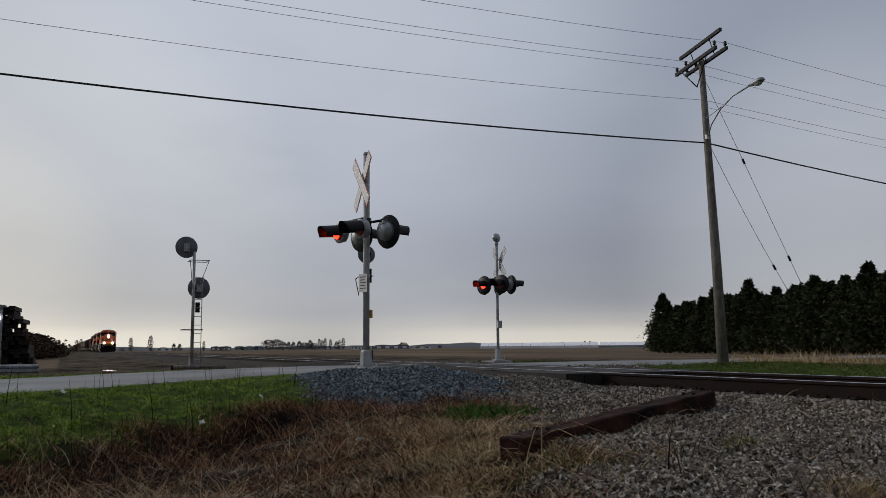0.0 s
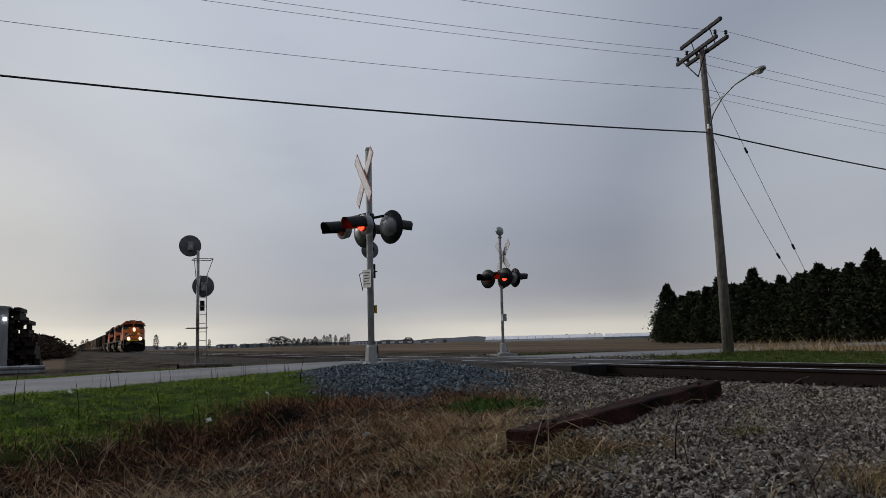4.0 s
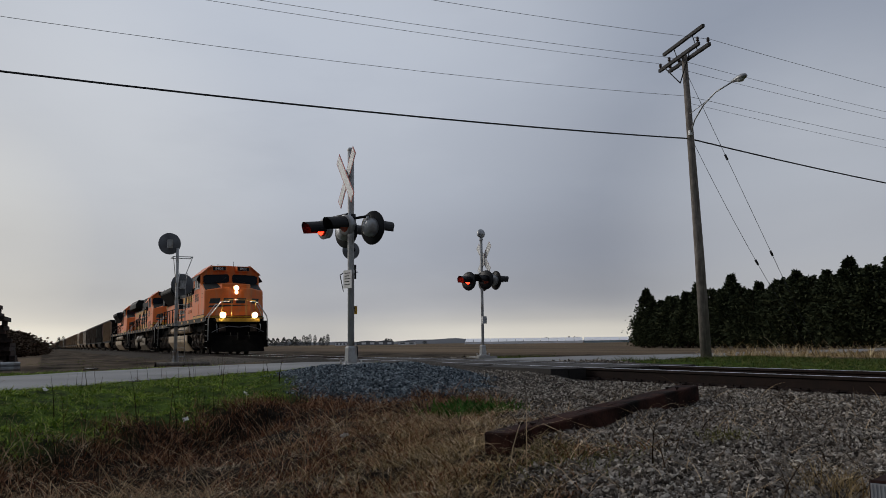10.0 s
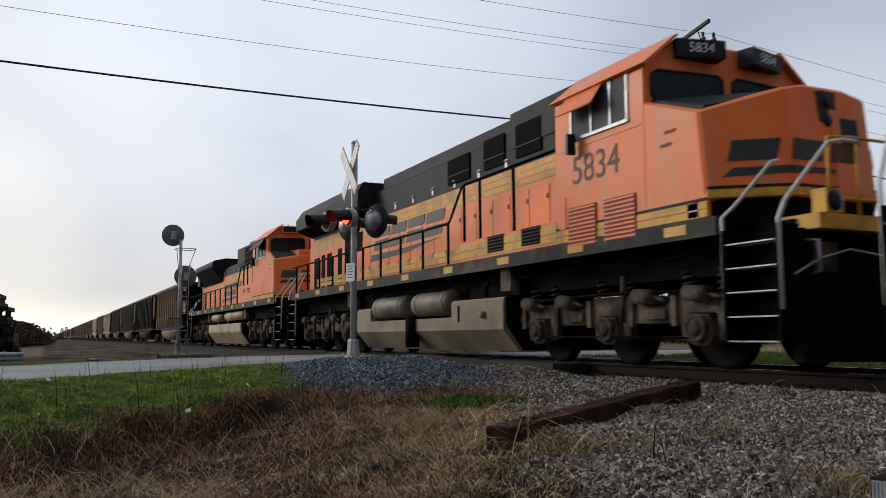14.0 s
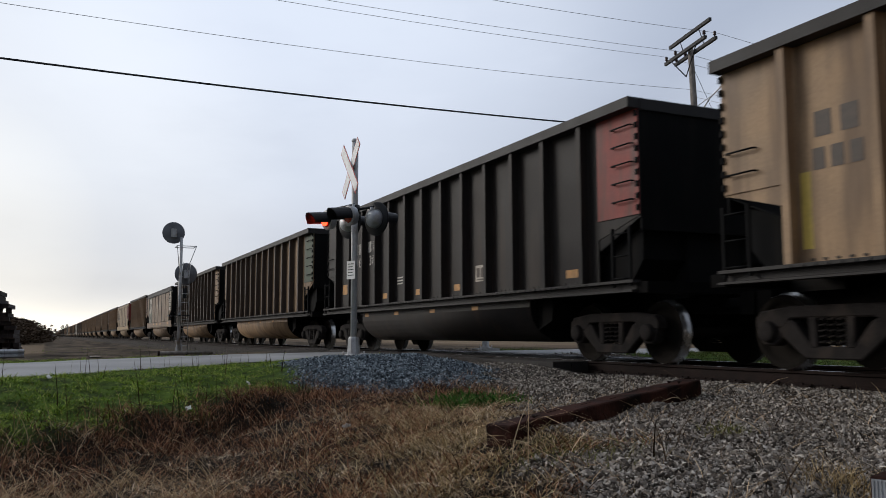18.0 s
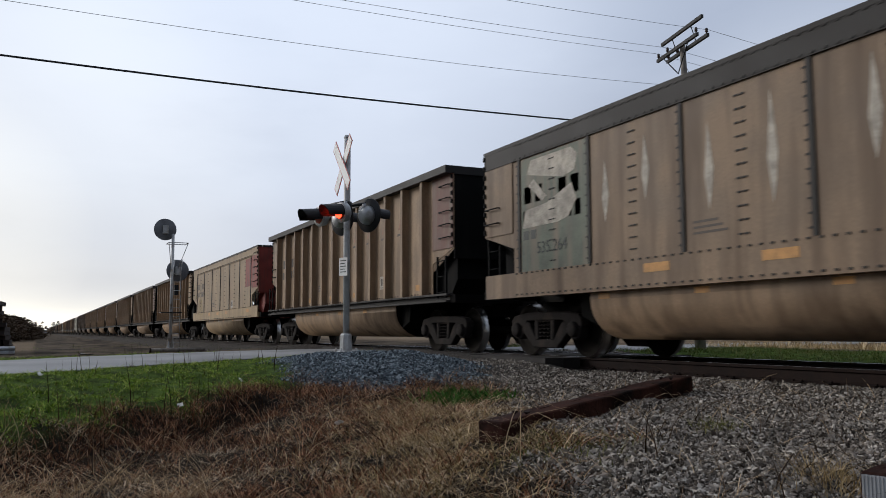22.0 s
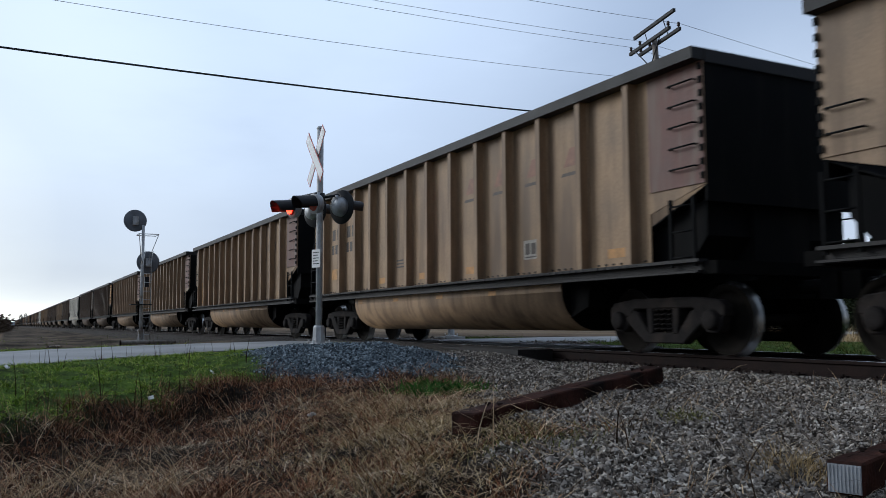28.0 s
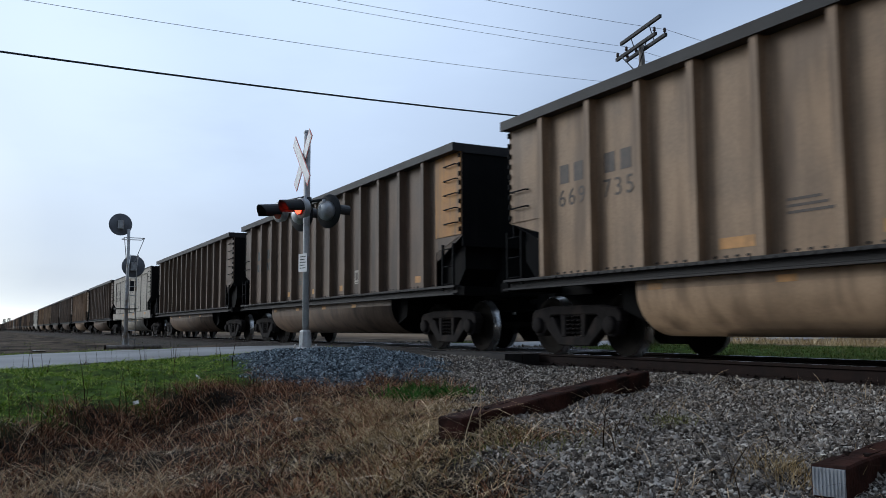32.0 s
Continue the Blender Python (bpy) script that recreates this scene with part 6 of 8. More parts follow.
    if ge:
        # dark openings in the hood under the radiators
        for s in (-1, 1):
            for u0, u1, z0, z1 in ((-20.35, -19.75, 1.98, 3.0), (-19.55, -19.15, 2.0, 3.05), (-18.95, -18.45, 2.0, 3.05), (-17.85, -17.45, 2.05, 3.1), (-17.2, -16.35, 2.2, 3.4), (-16.1, -15.65, 2.85, 3.4)):
                bm = bmesh.new()
                box(bm, u0, u1, *sorted((s * (H + 0.004), s * (H + 0.017))), z0, z1)
                part("hood_opening", bm, M_BLACK, lo, "dark screened opening")
    # nose: flat sides, angled corners and a flat middle, its roof rising to the windscreen
    nb, nf = cab_front, -0.72
    mid_z = 3.58 if ge else 3.40
    bm = bmesh.new()
    zb = 2.13 if ge else 1.88
    foot = [(nb - 0.05, -Y), (-1.38, -Y), (nf, -0.72), (nf, 0.72), (-1.38, Y), (nb - 0.05, Y)]
    tops = [3.68, 3.29, mid_z, mid_z, 3.29, 3.68]
    if ge:
        foot[2:4] = [(nf, -0.72), (nf, -0.36), (nf, 0.36), (nf, 0.72)]
        tops[2:4] = [3.52, 3.60, 3.60, 3.52]
    lo_v = [bm.verts.new((x if abs(y) > 1.5 and x < -2 else nose_u(y, zb), y, 1.85 if x < -2 else zb)) for x, y in foot]
    hi_v = [bm.verts.new((x if x < -2 else nose_u(y, z), y, z)) for (x, y), z in zip(foot, tops)]
    n = len(foot)
    bm.faces.new(lo_v[::-1])
    for i in range(n):
        bm.faces.new((lo_v[i], lo_v[(i + 1) % n], hi_v[(i + 1) % n], hi_v[i]))
    back = [bm.verts.new((nb - 0.02, 0.36, 3.76)), bm.verts.new((nb - 0.02, -0.36, 3.76))]
    bm.faces.new(hi_v + back)
    bmesh.ops.triangulate(bm, faces=[f for f in bm.faces if len(f.verts) > 4])
    bmesh.ops.recalc_face_normals(bm, faces=bm.faces)
    soften(bm, 0.035, 0.5)
    part("nose", bm, M_ORANGE, lo, "sloping orange nose")
    for s in (-1, 1):
        bm = bmesh.new()
        prism(bm, [(nb, 1.83), (-1.39, 1.83), (-1.39, 2.2), (nb, 2.2)], "y", *sorted((s * (Y - 0.05), s * (Y - 0.004))))
        part("nose_skirt", bm, M_ORANGE, lo)
        # anti-glare panel before the windscreen
        bm = bmesh.new()
        y0, y1 = (0.05, 1.40) if ge else (0.74, 1.44)
        zf = (lambda y: 3.60 - 0.31 * max(y - 0.36, 0) / 1.16) if ge else (lambda y: 3.29 + 0.11 * (1.52 - y) / 0.8)
        zk = lambda y: 3.76 - 0.08 * max(y - 0.36, 0) / 1.16
        q = [(nose_u(y0, zf(y0)) - 0.12, y0, zf(y0) + 0.02), (nose_u(y1, zf(y1)) - 0.12, y1, zf(y1) + 0.05), (nb, y1, zk(y1) + 0.02), (nb, y0, zk(y0) + 0.02)]
        up = [bm.verts.new((x, s * y, z)) for x, y, z in q]
        dn = [bm.verts.new((x, s * y, z - 0.05)) for x, y, z in q]
        bm.faces.new(up)
        bm.faces.new(dn[::-1])
        for i in range(4):
            bm.faces.new((up[i], dn[i], dn[(i + 1) % 4], up[(i + 1) % 4]))
        bmesh.ops.recalc_face_normals(bm, faces=bm.faces)
        part("antiglare_panel", bm, M_DKGREEN, lo, "dark antiglare panel")
    if not ge:
        bm = bmesh.new()
        prism(bm, [(nf - 0.12, 3.0), (nf - 0.19, 3.62), (nb, 3.66), (nb, 3.0)], "y", -0.74, 0.74)
        soften(bm, 0.04)
        part("headlight_housing", bm, M_ORANGE, lo)
    for nm, m, z0, z1 in (("yellow_band", M_YELLOW, 2.14, 2.24), ("dark_band", M_DKGREEN, 2.25, 2.285)) if ge else (("dark_band", M_DKGREEN, 1.93, 1.97), ("yellow_band", M_YELLOW, 1.885, 1.928)):
        bm = bmesh.new()
        sheet(bm, [[(a, z0), (b, z0), (b, z1), (a, z1)] for a, b in ((-1.51, -0.73), (-0.72, 0.72), (0.73, 1.51))])
        part(nm, bm, m, lo)
    if ge:
        # recessed nose door on the far half of the middle
        bm = bmesh.new()
        sheet(bm, [[(0.02, 2.2), (0.66, 2.2), (0.66, 3.3), (0.02, 3.3)]], 0.02)
        nd = part("nose_door", bm, M_ORANGE, lo)
        bm = bmesh.new()
        sheet(bm, [[(0.2, 2.85), (0.5, 2.85), (0.5, 3.2), (0.2, 3.2)]], 0.03)
        part("door_window", bm, M_GLASS, nd)
    # windscreen panes, with rounded corners and black seals
    for s in (-1, 1):
        u = cab_front + 0.012
        out = [(0.10, 3.84), (0.16, 3.79), (1.32, 3.72), (1.40, 3.78), (1.40, 4.08), (1.30, 4.15), (0.18, 4.20), (0.10, 4.14)]
        bm = bmesh.new()
        prism(bm, [(s * y, z) for y, z in out], "x", u - 0.01, u + 0.006)
        ws = part("windscreen", bm, M_GLASS, lo, "dark windscreen pane")
        bm = bmesh.new()
        tube(bm, [(u + 0.006, s * y, z) for y, z in out + out[:1]], 0.022, 6)
        part("seal", bm, M_DARK, ws)
        bm = bmesh.new()
        tube(bm, [(u + 0.05, s * 0.95, 3.74), (u + 0.03, s * 0.45, 3.86), (u + 0.02, s * 0.25, 4.05)], 0.013, 6)
        part("wiper", bm, M_DARK, ws)
        nbx = new("number_board")
        nbx.parent, nbx.matrix_basis = lo, pose(cab_front + 0.14, s * 0.62, 4.50, 0, 0, s * 14)
        bm = bmesh.new()
        box(bm, -0.2, 0.06, -0.38, 0.38, -0.13, 0.13)
        soften(bm, 0.02)
        part("case", bm, M_ORANGE if not ge else M_DARK, nbx)
        bm = bmesh.new()
        box(bm, 0.06, 0.068, -0.33, 0.33, -0.1, 0.1)
        part("face", bm, M_DARK, nbx)
        if number:
            again("number", text_mesh(number, 0.2, M_WHITE), nbx, Matrix.Translation((0.072, 0, 0)) @ Euler((radians(90), 0, radians(90))).to_matrix().to_4x4())
    # roof details
    bm = bmesh.new()
    box(bm, cab_rear + 0.6, cab_rear + 1.2, -0.35, 0.35, zr + 0.42, zr + 0.56)
    soften(bm, 0.04)
    part("air_conditioner", bm, M_DKGREEN, lo)
    bm = bmesh.new()
    for k in range(3):
        lathe(bm, [(0.03, 0), (0.035, 0.2), (0.09, 0.42), (0.095, 0.42), (0.04, 0.2)], Matrix.Translation((-12.4 if not ge else -13.4, -0.35 + 0.3 * k, top_lo + 0.34)) @ Matrix.Rotation(radians(90 if k != 1 else -90), 4, "Y"), 12)
    tube(bm, [(-12.4 if not ge else -13.4, 0, top_lo - 0.1), (-12.4 if not ge else -13.4, 0, top_lo + 0.34)], 0.05, 8)
    tube(bm, [(-12.4 if not ge else -13.4, -0.4, top_lo + 0.34), (-12.4 if not ge else -13.4, 0.3, top_lo + 0.34)], 0.03, 8)
    part("horn", bm, M_BLACK, lo, "black air horns")
    bm = bmesh.new()
    tube(bm, [(cab_rear + 0.9, 0.5, zr + 0.4), (cab_rear + 0.7, 0.5, zr + 0.85)], 0.012, 6)
    tube(bm, [(cab_rear + 1.6, -0.5, zr + 0.4), (cab_rear + 1.6, -0.5, zr + 0.6)], 0.02, 6)
    part("antenna", bm, M_BLACK, lo)
    bm = bmesh.new()
    box(bm, -0.05, 0.05, -0.012, 0.03, -0.09, 0.09)
    tube(bm, [(-0.04, -0.03, 0.05), (0.04, -0.03, 0.05)], 0.018, 6)
    eye_me = mesh_of("lifting_eye", bm, M_GREY)
    for k in range(7):
        for s in (-1, 1):
            again("lifting_eye", eye_me, lo, pose(hood_rear + 6.6 + 1.15 * k, s * (H + 0.012), split + 0.14, 0, 0, 0 if s < 0 else 180))
    # lights
    Xm = Matrix.Rotation(radians(90), 4, "Y")
    hl = new("headlight")
    hl.parent, hl.matrix_basis = lo, pose(nf - (0.13 if ge else 0.15), 0, 3.28)
    bm = bmesh.new()
    box(bm, -0.1, 0.02, -0.15, 0.15, -0.25, 0.25)
    soften(bm, 0.02)
    part("bezel", bm, M_DARK if ge else M_ORANGE, hl)
    for z in (-0.125, 0.125):
        bm = bmesh.new()
        lathe(bm, [(0.09, 0.02), (0.087, 0.03), (0.055, 0.045), (0, 0.05)], Matrix.Translation((0, 0, z)) @ Xm, 20)
        part("lamp", bm, M_HEAD if lights else M_GLASS, hl, "lit round lamp" if lights else "unlit round lamp")
    for s in (-1, 1):
        dl = new("ditch_light")
        dl.parent, dl.matrix_basis = lo, pose(-0.12, s * 0.80, 1.97)
        bm = bmesh.new()
        box(bm, -0.2, 0.0, -0.14, 0.14, -0.14, 0.14)
        soften(bm, 0.02)
        part("case", bm, M_YELLOW, dl)
        bm = bmesh.new()
        lathe(bm, [(0.125, 0.0), (0.12, 0.015), (0.07, 0.03), (0, 0.035)], Xm, 20)
        part("lamp", bm, M_HEAD if lights else M_GLASS, dl, "lit round lamp" if lights else "unlit round lamp")
    # front emblem on the nose
    for y0, y1 in ((-1.30, -0.80), (-0.70, -0.14), (-0.04, 0.48), (0.76, 1.24)):
        bm = bmesh.new()
        sheet(bm, [[(y0, 2.60), (y1 - 0.06, 2.60), (y1, 2.86), (y0 + 0.06, 2.86)]], 0.02)
        part("emblem_block", bm, M_MARK, lo, "black slanted emblem block")
    bm = bmesh.new()
    sheet(bm, [[(-1.36, 2.40), (-0.73, 2.42), (-0.73, 2.51), (-1.25, 2.51)], [(-0.72, 2.42), (0.0, 2.46), (0.0, 2.51), (-0.72, 2.51)], [(0.0, 2.46), (0.7, 2.50), (0.0, 2.51)]], 0.016)
    part("emblem_swoosh", bm, M_MARK, lo)
    # front platform, pilot, plough, steps
    bm = bmesh.new()
    box(bm, -0.72, -0.12, -1.06, 1.06, 1.64, 1.82)
    part("anticlimber", bm, M_YELLOW, lo, "yellow front beam")
    bm = bmesh.new()
    box(bm, -0.95, -0.32, -1.22, 1.22, 0.75, 1.66)
    part("pilot", bm, M_BLACK, lo, "black pilot plate")
    bm = bmesh.new()
    foot_z = 2.13 if ge else 1.87
    prism(bm, [(-1.5, -1.40), (-1.30, -1.36), (-0.82, -0.74), (-0.82, 0.74), (-1.30, 1.36), (-1.5, 1.40)], "z", 1.79, foot_z)
    part("nose_foot", bm, M_BLACK, lo, "black recess over the front steps")
    bm = bmesh.new()
    tube(bm, [(-0.15, -0.84, 1.82), (-0.15, -0.84, 2.72), (-0.15, -0.5, 2.74), (-0.15, 0.5, 2.74), (-0.15, 0.84, 2.72), (-0.15, 0.84, 1.82)], 0.02, 8)
    for y in (-0.36, 0.36):
        tube(bm, [(-0.15, y, 1.82), (-0.15, y, 2.74)], 0.018, 6)
    part("platform_rail", bm, M_YELLOW, lo, "yellow platform rail")
    for e, fr in ((1, 0.0), (-1, -21.95)):
        bm = bmesh.new()
        vs = [bm.verts.new(c) for c in ((fr - e * 0.38, -1.26, 1.0), (fr - e * 0.05, 0, 0.9), (fr - e * 0.38, 1.26, 1.0), (fr - e * 0.18, -1.33, 0.13), (fr + e * 0.25, 0, 0.13), (fr - e * 0.18, 1.33, 0.13), (fr - e * 0.5, -1.26, 1.0), (fr - e * 0.5, 1.26, 1.0), (fr - e * 0.33, -1.33, 0.13), (fr - e * 0.33, 1.33, 0.13))]
        for f in ((0, 1, 4, 3), (1, 2, 5, 4), (0, 6, 7, 2, 1), (3, 4, 5, 9, 8), (0, 3, 8, 6), (2, 7, 9, 5)):
            bm.faces.new([vs[i] for i in f])
        bmesh.ops.recalc_face_normals(bm, faces=bm.faces)
        part("snow_plough", bm, M_BLACK, lo, "black snow plough")
        bm = bmesh.new()
        tube(bm, [(fr, 0, 0.9), (fr + e * 0.5, 0, 0.9)], 0.12, 8)
        box(bm, *sorted((fr + e * 0.4, fr + e * 0.72)), -0.2, 0.16, 0.72, 1.08)
        part("coupler", bm, M_BLACK, lo)
        bm = bmesh.new()
        for s in (-0.45, 0.45):
            tube(bm, [(fr, s, 1.1), (fr + e * 0.25, s, 0.85), (fr + e * 0.4, s * 0.8, 0.6)], 0.022, 6)
        part("air_hose", bm, M_BLACK, lo)
        bm = bmesh.new()
        tube(bm, [(fr - e * 0.28, -1.3, 1.12), (fr - e * 0.24, -0.95, 1.30), (fr - e * 0.2, -0.5, 1.42), (fr - e * 0.16, 0, 1.36), (fr - e * 0.2, 0.5, 1.42), (fr - e * 0.24, 0.95, 1.30), (fr - e * 0.28, 1.3, 1.12)], 0.016, 6)
        part("uncoupling_lever", bm, M_GREY, lo, "bare steel uncoupling lever")
        for sd in (-1, 1):
            bm = bmesh.new()
            tube(bm, [(fr - e * 0.3, sd * 1.05, 1.12), (fr - e * 0.12, sd * 1.08, 1.15), (fr - e * 0.12, sd * 1.1, 1.5), (fr - e * 0.3, sd * 1.08, 1.52)], 0.016, 6)
            part("grab_handle", bm, M_GREY, lo)
            bm = bmesh.new()
            box(bm, *sorted((fr - e * 0.33, fr - e * 0.27)), *sorted((sd * 0.62, sd * 0.95)), 1.15, 1.5)
            part("hose_bracket", bm, M_TRUCK, lo)
        for s in (-1, 1):
            st = new("steps")
            st.parent, st.matrix_basis = lo, pose(fr - e * 0.75, s * 1.35, 0)
            bm = bmesh.new()
            box(bm, -0.4, 0.4, -0.15, 0.15, -0.008, 0.008)
            me = mesh_of("tread", bm, M_GREY)
            for k in range(5):
                again("tread", me, st, pose(0, 0, 0.36 + 0.29 * k))
            bm = bmesh.new()
            box(bm, -0.4, 0.4, *sorted((-s * 0.17, -s * 0.15)), 0.36, 1.62)
            part("riser_sheet", bm, M_BLACK, st)
            for u in (-0.42, 0.42):
                bm = bmesh.new()
                box(bm, u - 0.02, u + 0.02, -0.17, 0.17, 0.35, 1.7)
                part("step_side", bm, M_BLACK, st)
            for u, top in ((-0.44, 2.55), (0.44, 2.45)):
                bm = bmesh.new()
                y = s * 0.14
                if (u > 0) == (e > 0):
                    tube(bm, [(u, y, 0.72), (u, y, 1.75), (u + e * 0.05, y * 0.6, 1.95), (u + e * 0.25, y - s * 0.55, 2.62), (u + e * 0.28, y - s * 0.75, 2.66), (u + e * 0.28, y - s * 0.98, 2.66)], 0.026, 8)
                else:
                    tube(bm, [(u, y, 0.5), (u, y, 1.86), (u + e * 0.12, y - s * 0.12, 2.02), (u + e * 0.42, y - s * 0.42, 2.52), (u + e * 0.46, y - s * 0.5, 2.54)], 0.024, 8)
                part("handrail", bm, M_RAILING, st, "pale handrail")
    # handrails along the walkway
    rise = -9.0 if ge else -8.05
    us = [hood_rear + 0.2 + (rise - hood_rear - 0.2) * k / 9 for k in range(10)]
    tops = (-8.3, -7.62, -6.32) if ge else (-6.9, -6.15, -5.2)
    bm = bmesh.new()
    tube(bm, [(0, 0, 1.8), (0, 0, 2.76)], 0.03, 8)
    box(bm, -0.05, 0.05, -0.02, 0.05, 1.68, 1.86)
    post_me = mesh_of("stanchion", bm, M_BLACK)
    for s in (-1, 1):
        hr = new("walkway_rail")
        hr.parent, hr.matrix_basis = lo, Matrix()
        for u in us:
            again("stanchion", post_me, hr, pose(u, s * 1.48, 0))
        for u in tops:
            up = bmesh.new()
            tube(up, [(u, s * 1.45, ledge_top - 0.02), (u, s * 1.46, 3.46)], 0.03, 8)
            part("stanchion", up, M_BLACK, hr)
        bm = bmesh.new()
        tube(bm, [(-21.2, s * 1.48, 2.74), (rise, s * 1.48, 2.76), (rise + 0.08, s * 1.48, 2.80), (rise + 0.62, s * 1.47, 3.42), (rise + 0.75, s * 1.46, 3.46), (cab_rear - 0.05, s * 1.45, 3.48)], 0.026, 8)
        part("top_rail", bm, M_BLACK, hr)
    # fuel tank and reservoirs
    t0, t1 = (-14.6, -6.7) if ge else (-14.95, -7.15)
    bm = bmesh.new()
    zt = 1.15 if ge else 1.06
    if ge:
        prism(bm, [(-1.49, 0.82), (1.49, 0.82), (1.49, 0.56), (1.16, 0.16), (-1.16, 0.16), (-1.49, 0.56)], "x", t0, t1)
        for a, b in ((t0, t0 + 1.0), (t1 - 2.15, t1)):
            block = bmesh.new()
            prism(block, [(-1.488, 0.82), (-1.488, zt - 0.05), (-1.44, zt), (1.44, zt), (1.488, zt - 0.05), (1.488, 0.82)], "x", a, b)
            part("tank_block", block, M_TANKDARK, lo)
    else:
        prism(bm, [(-1.5, zt), (1.5, zt), (1.5, 0.68), (1.12, 0.14), (-1.12, 0.14), (-1.5, 0.68)], "x", t0, t1)
    if not ge:
        soften(bm, 0.03)
    part("fuel_tank", bm, M_TANKDARK if ge else M_TANK, lo, "grimy brown fuel tank" if ge else "dusty tan fuel tank")
    bm = bmesh.new()
    prism(bm, [(-1.44, zt - 0.01), (1.44, zt - 0.01), (1.44, 0.66), (1.08, 0.18), (-1.08, 0.18), (-1.44, 0.66)], "x", t1 - 0.02, t1 + 0.06)
    part("tank_end", bm, M_BLACK, lo, "black plate over the tank's front end")
    if ge:
        bm = bmesh.new()
        box(bm, t1 - 1.86, t1 - 1.77, -1.496, -1.485, 0.72, 1.04)
        part("sight_glass", bm, M_BLACK, lo, "dark fuel sight glass")
        bm = bmesh.new()
        lathe(bm, [(0, 0), (0.07, 0), (0.07, 0.06), (0.05, 0.09), (0, 0.09)], Matrix.Translation((t1 - 0.75, -1.485, 0.84)) @ Matrix.Rotation(radians(90), 4, "X"), 14)
        part("filler_cap", bm, M_TANKDARK, lo)
        for u in (t1 - 1.75, t1 - 0.95):
            bm = bmesh.new()
            tube(bm, [(u, -1.3, zt - 0.02), (u + 0.05, -1.36, zt + 0.2), (u + 0.22, -1.36, zt + 0.3)], 0.04, 8)
            part("filler_pipe", bm, M_BLACK, lo)
        bm = bmesh.new()
        tube(bm, [(-10.85, -1.5, 0.2), (-10.85, -1.5, 0.85)], 0.16, 12)
        part("sump", bm, M_BLACK, lo, "grimy black sump")
    for k in range(0 if ge else 2):
        bm = bmesh.new()
        box(bm, t0 + 2.6 + 2.4 * k, t0 + 2.66 + 2.4 * k, -1.515, -1.495, zt - 0.02, zt + 0.22)
        part("tank_bracket", bm, M_TANK, lo)
    specs = [(-13.5, -11.45, 1.14, 0.26), (-11.0, -9.0, 1.14, 0.26)] if ge else [(-11.2, -7.2, 1.40, 0.2), (-14.6, -12.3, 1.40, 0.19)]
    for a, b, z, r in specs:
        for s in (-1, 1):
            bm = bmesh.new()
            lathe(bm, [(0, a), (r * 0.6, a + 0.02), (r, a + 0.12), (r, b - 0.12), (r * 0.6, b - 0.02), (0, b)], Matrix.Translation((0, s * 1.27, z)) @ Matrix.Rotation(radians(90), 4, "Y"), 20)
            tank = part("air_reservoir", bm, M_RESERVOIR if ge else M_TANK, lo, "grimy olive cylindrical air tank" if ge else "tan cylindrical air tank")
            for u in (a + 0.3, b - 0.3):
                bm = bmesh.new()
                lathe(bm, [(r, u - 0.03), (r + 0.012, u - 0.03), (r + 0.012, u + 0.03), (r, u + 0.03)], Matrix.Translation((0, s * 1.27, z)) @ Matrix.Rotation(radians(90), 4, "Y"), 20, False)
                part("strap", bm, M_TANKDARK, tank)
    bm = bmesh.new()
    tube(bm, [(0, 0, 1.68), (0.3, -0.05, 1.45), (0.8, -0.03, 1.5), (1.1, 0, 1.68)], 0.02, 6)
    pipe_me = mesh_of("pipe", bm, M_BLACK)
    for k in range(14):
        for s in (-1, 1):
            again("pipe", pipe_me, lo, pose(-20 + 1.32 * k if s < 0 else -18.9 + 1.32 * k, s * 1.25, 0, 0, 0, 0 if s < 0 else 180))
    for u in (-15.6, -6.9):
        bm = bmesh.new()
        box(bm, u, u + 0.35, -1.42, -1.2, 1.25, 1.66)
        soften(bm, 0.02)
        part("valve_box", bm, M_TRUCK, lo)
    if ge:
        loco_truck(lo, (-1.9, -3.87, -5.85))
        loco_truck(lo, (-16.1, -18.05, -20.0))
    else:
        loco_truck(lo, (-1.9, -3.98, -6.05))
        loco_truck(lo, (-16.15, -18.3, -20.4))
    return lo


FRONT22 = X_A22 + 0.83 + 67.5
lead = locomotive("orange and green diesel locomotive with lit headlights", "8406")
second = locomotive("orange diesel locomotive with tall windowed hood", "5834", ge=True, lights=False)
third = locomotive("orange diesel locomotive with flared radiator, third in line", "", lights=False)
MOVERS += [(lead, FRONT22), (second, FRONT22 - 22.63), (third, FRONT22 - 44.93)]


# ---- distance: shed, stacked ties, trees, town ----
def polar(az, rho, z=0.0):
    """A place by its bearing from the eye (degrees from -x towards +y) and its distance."""
    a = radians(az)
    return Vector((-rho * math.cos(a), EYE.y + rho * math.sin(a), z))


M_SHED = mat("grey_sheet_metal", (0.33, 0.335, 0.33), 0.5, metal=0.1, vary=0.1, scale=1.5, bump=0.03, dirt=(0.22, 0.2, 0.17), dirt_amount=0.3, streak=True)
shed = thing("signal_shed", "grey sheet-metal signal equipment shed with wall lamp", "shed", pose(-41.5, -13.45, -0.45))
bm = bmesh.new()
box(bm, -1.2, 1.2, -2.2, 2.2, 0.12, 2.75)
part("walls", bm, M_SHED, shed)
bm = bmesh.new()
prism(bm, [(-2.3, 2.75), (2.3, 2.75), (2.3, 2.82), (0, 3.05), (-2.3, 2.82)], "x", -1.3, 1.3)
part("roof", bm, M_SHED, shed)
bm = bmesh.new()
box(bm, -1.3, 1.3, -2.3, 2.3, -0.2, 0.12)
part("plinth", bm, M_CONC, shed)
bm = bmesh.new()
